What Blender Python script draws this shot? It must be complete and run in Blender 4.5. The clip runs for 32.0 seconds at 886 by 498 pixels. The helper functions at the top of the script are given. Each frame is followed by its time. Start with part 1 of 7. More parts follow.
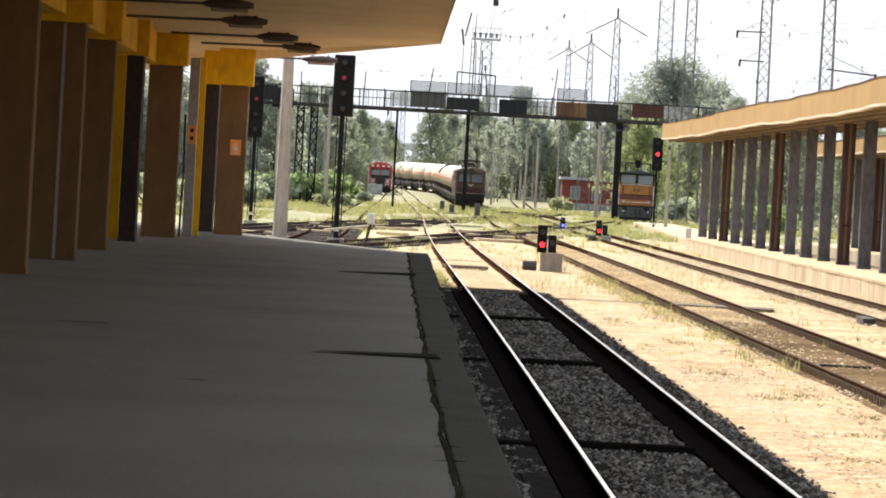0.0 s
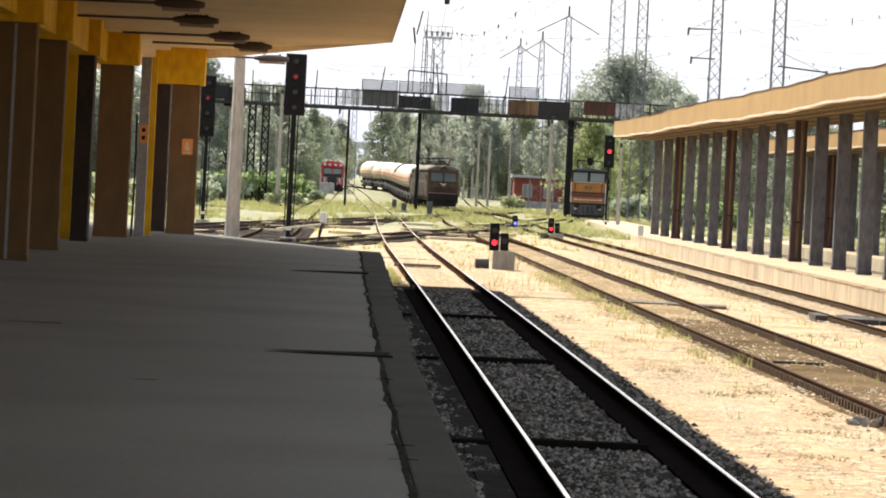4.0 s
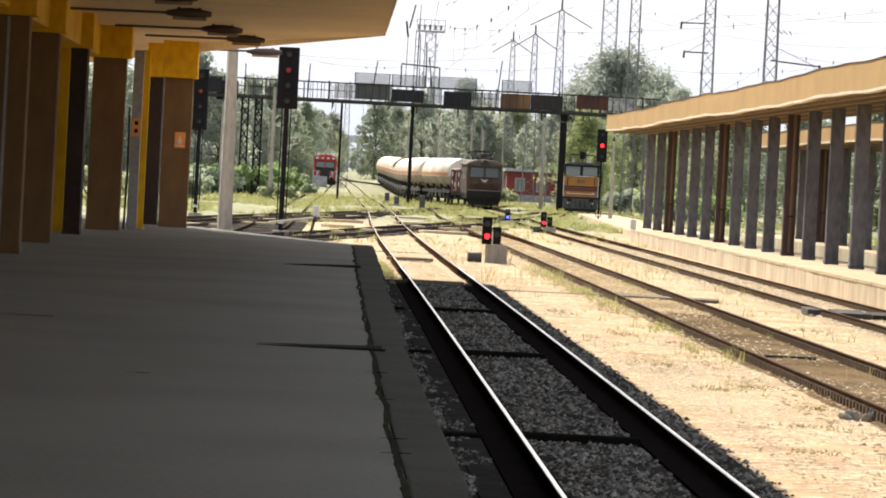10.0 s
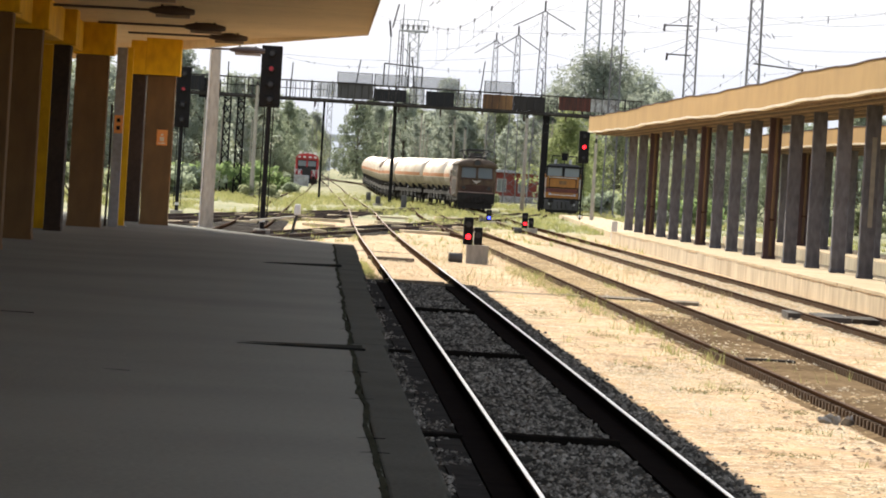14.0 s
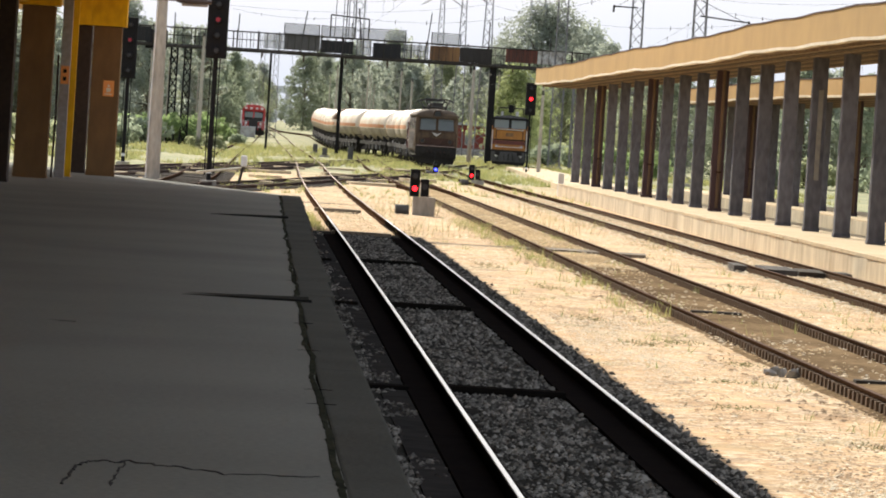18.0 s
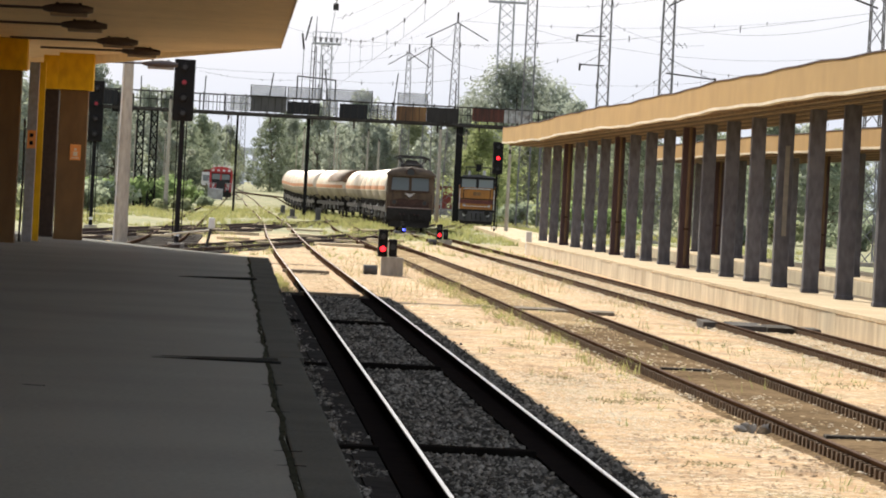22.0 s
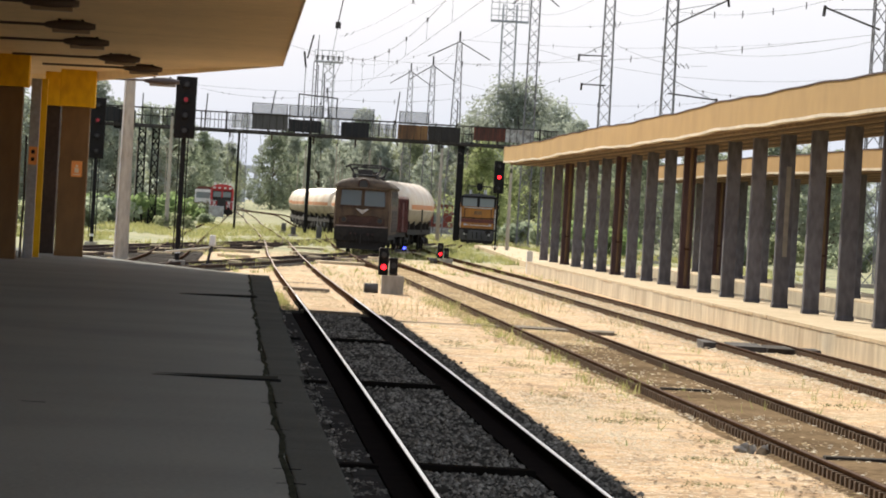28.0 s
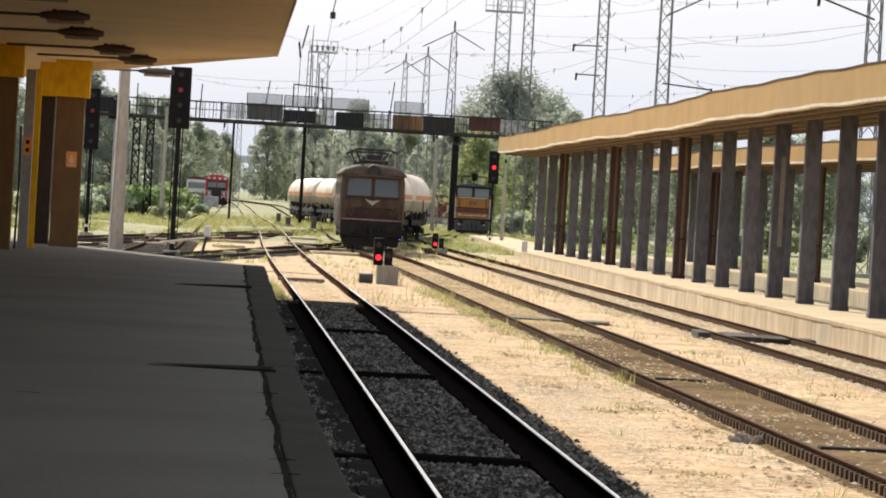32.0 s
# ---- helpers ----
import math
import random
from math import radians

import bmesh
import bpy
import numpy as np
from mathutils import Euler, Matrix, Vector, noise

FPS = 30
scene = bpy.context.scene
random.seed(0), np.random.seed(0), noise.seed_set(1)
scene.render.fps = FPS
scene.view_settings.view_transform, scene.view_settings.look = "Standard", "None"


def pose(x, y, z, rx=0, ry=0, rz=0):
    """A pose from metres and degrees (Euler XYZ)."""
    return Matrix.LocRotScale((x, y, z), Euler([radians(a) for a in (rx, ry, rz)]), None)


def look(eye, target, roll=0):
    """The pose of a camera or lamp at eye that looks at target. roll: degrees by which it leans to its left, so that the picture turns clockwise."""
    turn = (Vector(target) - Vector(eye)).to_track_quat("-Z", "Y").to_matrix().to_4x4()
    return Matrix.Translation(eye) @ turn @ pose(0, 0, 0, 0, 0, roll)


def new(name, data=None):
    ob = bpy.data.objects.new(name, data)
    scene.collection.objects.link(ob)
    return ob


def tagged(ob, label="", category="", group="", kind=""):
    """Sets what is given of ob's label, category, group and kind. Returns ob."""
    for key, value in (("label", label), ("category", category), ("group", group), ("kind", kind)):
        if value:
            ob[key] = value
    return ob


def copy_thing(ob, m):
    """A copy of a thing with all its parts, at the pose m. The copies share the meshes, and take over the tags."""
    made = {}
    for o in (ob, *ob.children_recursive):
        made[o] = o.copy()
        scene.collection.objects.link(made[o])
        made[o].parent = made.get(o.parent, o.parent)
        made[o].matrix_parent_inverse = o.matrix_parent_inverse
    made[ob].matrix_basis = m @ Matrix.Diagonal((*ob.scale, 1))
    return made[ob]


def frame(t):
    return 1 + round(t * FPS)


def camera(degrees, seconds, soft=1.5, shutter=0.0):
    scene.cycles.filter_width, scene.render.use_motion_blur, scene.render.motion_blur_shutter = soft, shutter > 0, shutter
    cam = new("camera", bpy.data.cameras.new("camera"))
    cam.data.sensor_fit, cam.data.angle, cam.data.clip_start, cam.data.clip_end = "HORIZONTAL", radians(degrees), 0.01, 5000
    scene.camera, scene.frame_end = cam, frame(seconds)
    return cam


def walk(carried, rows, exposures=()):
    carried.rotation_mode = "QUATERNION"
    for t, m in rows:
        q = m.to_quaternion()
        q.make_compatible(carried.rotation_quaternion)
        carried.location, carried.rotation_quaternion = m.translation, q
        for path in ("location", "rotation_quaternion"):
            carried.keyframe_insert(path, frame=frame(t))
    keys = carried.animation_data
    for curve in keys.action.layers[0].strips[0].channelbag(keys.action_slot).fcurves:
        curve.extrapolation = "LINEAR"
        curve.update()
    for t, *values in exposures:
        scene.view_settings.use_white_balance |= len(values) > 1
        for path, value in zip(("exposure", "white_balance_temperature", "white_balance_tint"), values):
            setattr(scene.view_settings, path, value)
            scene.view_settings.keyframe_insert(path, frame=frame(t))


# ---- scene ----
EXPO = 0.4
cam = camera(11.773, 32.0, soft=1.9)
EYE = (0.0, 0.0, 2.28)
# seconds, then the tilt, lean and turn of the carried camera, which stands on the platform
TURNS = (
    (0, 89.117, -3.113, -0.904),
    (0.5, 89.037, -3.031, -0.956),
    (1, 89.188, -3.193, -1.031),
    (1.5, 89.188, -3.272, -1.231),
    (2, 89.061, -3.113, -1.048),
    (2.5, 89.245, -3.056, -1.113),
    (3, 89.201, -3.014, -1.270),
    (3.5, 89.130, -3.025, -1.309),
    (4, 89.129, -2.872, -1.544),
    (4.5, 88.946, -2.883, -1.394),
    (6.5, 88.942, -2.811, -1.516),
    (7, 88.876, -2.823, -1.845),
    (7.5, 88.940, -2.760, -1.710),
    (8, 89.016, -2.718, -1.816),
    (8.5, 89.074, -2.687, -1.796),
    (9, 89.065, -2.841, -1.703),
    (9.5, 89.067, -2.928, -1.689),
    (10, 89.049, -2.966, -1.642),
    (10.5, 89.051, -3.055, -1.592),
    (11, 89.081, -3.060, -1.748),
    (11.5, 89.079, -2.979, -1.667),
    (12, 89.035, -3.114, -1.611),
    (12.5, 89.039, -3.195, -1.629),
    (13, 89.216, -3.424, -1.765),
    (13.5, 89.287, -3.519, -1.841),
    (14, 89.064, -3.508, -1.886),
    (14.5, 88.958, -3.439, -1.921),
    (16.5, 89.114, -3.542, -2.396),
    (17, 88.846, -3.519, -2.377),
    (17.5, 88.579, -3.559, -2.853),
    (18, 88.465, -3.645, -2.597),
    (18.5, 88.551, -3.437, -2.645),
    (19, 88.855, -3.148, -2.922),
    (19.5, 88.624, -3.037, -2.927),
    (20, 88.850, -2.908, -3.054),
    (20.5, 88.900, -2.905, -3.120),
    (21, 89.009, -2.817, -3.106),
    (21.5, 89.252, -2.804, -3.000),
    (22, 89.287, -3.001, -3.032),
    (22.5, 89.221, -3.004, -2.998),
    (23, 89.329, -3.004, -3.046),
    (23.5, 89.350, -3.124, -2.989),
    (24, 89.422, -3.180, -2.859),
    (24.5, 89.517, -3.232, -2.982),
    (25, 89.607, -3.333, -2.933),
    (25.5, 89.599, -3.302, -2.971),
    (27.5, 89.537, -3.410, -2.983),
    (28, 89.537, -3.335, -3.019),
    (28.5, 89.494, -3.367, -3.060),
    (29, 89.389, -3.364, -3.065),
    (29.5, 89.398, -3.409, -3.001),
    (30, 89.406, -3.323, -3.010),
    (30.5, 89.398, -3.338, -3.049),
    (31, 89.402, -3.276, -2.989),
    (31.5, 89.412, -3.326, -3.106),
    (32, 89.410, -3.292, -3.088),
)
walk(cam, [(t, pose(*EYE, rx, ry, rz)) for t, rx, ry, rz in TURNS],
     exposures=[(0, EXPO + 0.23), (4.5, EXPO + 0.21), (10, EXPO + 0.15), (17, EXPO + 0.04), (25, EXPO - 0.08), (32, EXPO - 0.1)])

# ---- world, sun ----
SUN_WAY = Vector((2.7, -10.0, -5.9)).normalized()
world = bpy.data.worlds.new("world")
scene.world = world
world.use_nodes = True
wn, wl = world.node_tree.nodes, world.node_tree.links
sky = wn.new("ShaderNodeTexSky")
sky.sky_type, sky.sun_disc = "NISHITA", False
sky.sun_elevation = math.asin(-SUN_WAY.z)
sky.sun_rotation = math.atan2(-SUN_WAY.x, -SUN_WAY.y)
sky.air_density, sky.dust_density, sky.ozone_density = 1.0, 6.0, 1.0
hazy = wn.new("ShaderNodeMix")
hazy.data_type = "RGBA"
hazy.inputs[0].default_value = 0.75
hazy.inputs[7].default_value = (6.0, 6.65, 7.9, 1)
wl.new(sky.outputs[0], hazy.inputs[6])
wl.new(hazy.outputs[2], wn["Background"].inputs[0])
wn["Background"].inputs[1].default_value = 0.12
sun_data = bpy.data.lights.new("sun", "SUN")
sun_data.energy, sun_data.angle, sun_data.color = 5.0, radians(0.4), (1.0, 0.93, 0.8)
sun = new("sun", sun_data)
sun.matrix_world = look((-40, 80, 90), Vector((-40, 80, 90)) + SUN_WAY)


# ---- materials ----
def mat(name, base, dark=None, rough=0.8, metal=0.0, grain=6.0, patch=0.5, bump=0.3, wear=0.5, streak=0.0, emit=0.0, vary=0.0, spec=None):
    """Two scales of variation between base and dark, with fine relief; streak stretches the stains downward."""
    m = bpy.data.materials.new(name)
    m.use_nodes = True
    n, l = m.node_tree.nodes, m.node_tree.links
    b = n["Principled BSDF"]
    b.inputs["Roughness"].default_value, b.inputs["Metallic"].default_value = rough, metal
    b.inputs["Specular IOR Level"].default_value = spec if spec is not None else 0.5 if rough < 0.65 else 0.12
    dark = dark or tuple(c * 0.6 for c in base)
    co = n.new("ShaderNodeTexCoord")
    mp = n.new("ShaderNodeMapping")
    mp.inputs["Scale"].default_value = (1, 1, 1 - streak)
    l.new(co.outputs["Object"], mp.inputs["Vector"])
    big, fine = n.new("ShaderNodeTexNoise"), n.new("ShaderNodeTexNoise")
    big.inputs["Scale"].default_value, big.inputs["Detail"].default_value = patch, 6
    fine.inputs["Scale"].default_value, fine.inputs["Detail"].default_value = grain, 5
    l.new(mp.outputs[0], big.inputs["Vector"])
    l.new(mp.outputs[0], fine.inputs["Vector"])
    add = n.new("ShaderNodeMath")
    add.operation = "ADD"
    l.new(big.outputs[0], add.inputs[0])
    l.new(fine.outputs[0], add.inputs[1])
    ramp = n.new("ShaderNodeMapRange")
    ramp.inputs[1].default_value, ramp.inputs[2].default_value = 0.8, 1.25
    ramp.inputs[3].default_value, ramp.inputs[4].default_value = 0.0, wear
    l.new(add.outputs[0], ramp.inputs[0])
    mix = n.new("ShaderNodeMix")
    mix.data_type = "RGBA"
    mix.inputs[6].default_value, mix.inputs[7].default_value = (*base, 1), (*dark, 1)
    l.new(ramp.outputs[0], mix.inputs[0])
    out = mix.outputs[2]
    if vary:
        info, geo = n.new("ShaderNodeObjectInfo"), n.new("ShaderNodeNewGeometry")
        s = n.new("ShaderNodeMath")
        s.operation = "ADD"
        l.new(info.outputs["Random"], s.inputs[0])
        l.new(geo.outputs["Random Per Island"], s.inputs[1])
        r2 = n.new("ShaderNodeMapRange")
        r2.inputs[1].default_value, r2.inputs[2].default_value = 0.2, 1.8
        r2.inputs[3].default_value, r2.inputs[4].default_value = 1 - vary, 1 + vary
        l.new(s.outputs[0], r2.inputs[0])
        hsv = n.new("ShaderNodeHueSaturation")
        l.new(r2.outputs[0], hsv.inputs["Value"])
        l.new(out, hsv.inputs["Color"])
        out = hsv.outputs[0]
    l.new(out, b.inputs["Base Color"])
    if bump:
        bp = n.new("ShaderNodeBump")
        bp.inputs["Strength"].default_value, bp.inputs["Distance"].default_value = bump, 0.02
        l.new(fine.outputs[0], bp.inputs["Height"])
        l.new(bp.outputs[0], b.inputs["Normal"])
    if emit:
        b.inputs["Emission Color"].default_value, b.inputs["Emission Strength"].default_value = (*base, 1), emit
    return m


def ground_mat():
    """Pale dusty ballast along the station tracks, turning to dry grass and weeds further out."""
    m = bpy.data.materials.new("ground")
    m.use_nodes = True
    n, l = m.node_tree.nodes, m.node_tree.links
    b = n["Principled BSDF"]
    b.inputs["Roughness"].default_value = 0.95
    co = n.new("ShaderNodeTexCoord")

    def noise_tex(scale, detail=5):
        t = n.new("ShaderNodeTexNoise")
        t.inputs["Scale"].default_value, t.inputs["Detail"].default_value = scale, detail
        l.new(co.outputs["Object"], t.inputs["Vector"])
        return t.outputs[0]

    def mixed(a, c, fac):
        x = n.new("ShaderNodeMix")
        x.data_type = "RGBA"
        for i, v in ((6, a), (7, c)):
            if isinstance(v, tuple):
                x.inputs[i].default_value = (*v, 1)
            else:
                l.new(v, x.inputs[i])
        l.new(fac, x.inputs[0])
        return x.outputs[2]

    def ranged(v, a, c, lo=0.0, hi=1.0):
        r = n.new("ShaderNodeMapRange")
        for i, k in enumerate((a, c, lo, hi), 1):
            r.inputs[i].default_value = k
        l.new(v, r.inputs[0])
        return r.outputs[0]

    def maths(op, a, c):
        x = n.new("ShaderNodeMath")
        x.operation = op
        for i, v in enumerate((a, c)):
            if isinstance(v, (int, float)):
                x.inputs[i].default_value = v
            else:
                l.new(v, x.inputs[i])
        return x.outputs[0]

    vor = n.new("ShaderNodeTexVoronoi")
    vor.inputs["Scale"].default_value = 9
    l.new(co.outputs["Object"], vor.inputs["Vector"])
    sand = mixed((0.61, 0.37, 0.168), (0.37, 0.215, 0.088), ranged(noise_tex(0.5, 10), 0.4, 0.68))
    sand = mixed(sand, (0.36, 0.26, 0.12), ranged(noise_tex(0.35, 4), 0.52, 0.64, 0, 0.6))
    sand = mixed(sand, (0.3, 0.2, 0.11), maths("MULTIPLY", ranged(noise_tex(0.8, 9), 0.55, 0.66), ranged(noise_tex(3.2, 6), 0.42, 0.6, 0.2, 0.85)))
    stones = mixed(sand, (0.74, 0.555, 0.35), maths("MULTIPLY", ranged(noise_tex(8), 0.46, 0.62), ranged(noise_tex(0.9, 4), 0.34, 0.55)))
    stones = mixed(stones, (0.3, 0.2, 0.12), ranged(noise_tex(6, 8), 0.53, 0.66, 0, 0.6))
    grass = mixed((0.3, 0.275, 0.12), (0.165, 0.18, 0.068), ranged(noise_tex(0.16, 6), 0.4, 0.6))
    grass = mixed(grass, (0.42, 0.35, 0.19), ranged(noise_tex(0.5, 6), 0.54, 0.72))
    sep = n.new("ShaderNodeSeparateXYZ")
    l.new(co.outputs["Object"], sep.inputs[0])
    far = ranged(sep.outputs[1], 162, 270)
    right = ranged(sep.outputs[0], 17, 20)
    left = ranged(sep.outputs[0], 2, -3)
    far = maths("MAXIMUM", far, maths("MAXIMUM", right, maths("MULTIPLY", left, ranged(sep.outputs[1], 151.2, 189))))
    fac = ranged(maths("ADD", far, maths("MULTIPLY", noise_tex(0.35, 6), 0.8)), 0.75, 1.05)
    weeds = ranged(noise_tex(0.55, 7), 0.6, 0.72, 0, 0.45)
    fac = maths("MAXIMUM", fac, weeds)
    l.new(mixed(stones, grass, fac), b.inputs["Base Color"])
    bp = n.new("ShaderNodeBump")
    bp.inputs["Strength"].default_value, bp.inputs["Distance"].default_value = 0.8, 0.06
    l.new(noise_tex(9, 8), bp.inputs["Height"])
    l.new(bp.outputs[0], b.inputs["Normal"])
    return m


def glass_mat(name, tint, rough=0.08):
    m = bpy.data.materials.new(name)
    m.use_nodes = True
    b = m.node_tree.nodes["Principled BSDF"]
    b.inputs["Base Color"].default_value = (*tint, 1)
    b.inputs["Roughness"].default_value = rough
    b.inputs["Specular IOR Level"].default_value = 0.5
    return m


def leaf_mat(name, a, c):
    m = mat(name, a, c, rough=0.75, grain=2.0, patch=0.25, bump=0, wear=1.0, vary=0.3, spec=0.08)
    b = m.node_tree.nodes["Principled BSDF"]
    b.inputs["Subsurface Weight"].default_value = 0.0
    tr = m.node_tree.nodes.new("ShaderNodeBsdfTranslucent")
    mx = m.node_tree.nodes.new("ShaderNodeMixShader")
    mx.inputs[0].default_value = 0.72
    src = b.inputs["Base Color"].links[0].from_socket
    m.node_tree.links.new(src, tr.inputs[0])
    m.node_tree.links.new(b.outputs[0], mx.inputs[1])
    m.node_tree.links.new(tr.outputs[0], mx.inputs[2])
    m.node_tree.links.new(mx.outputs[0], m.node_tree.nodes["Material Output"].inputs[0])
    return m


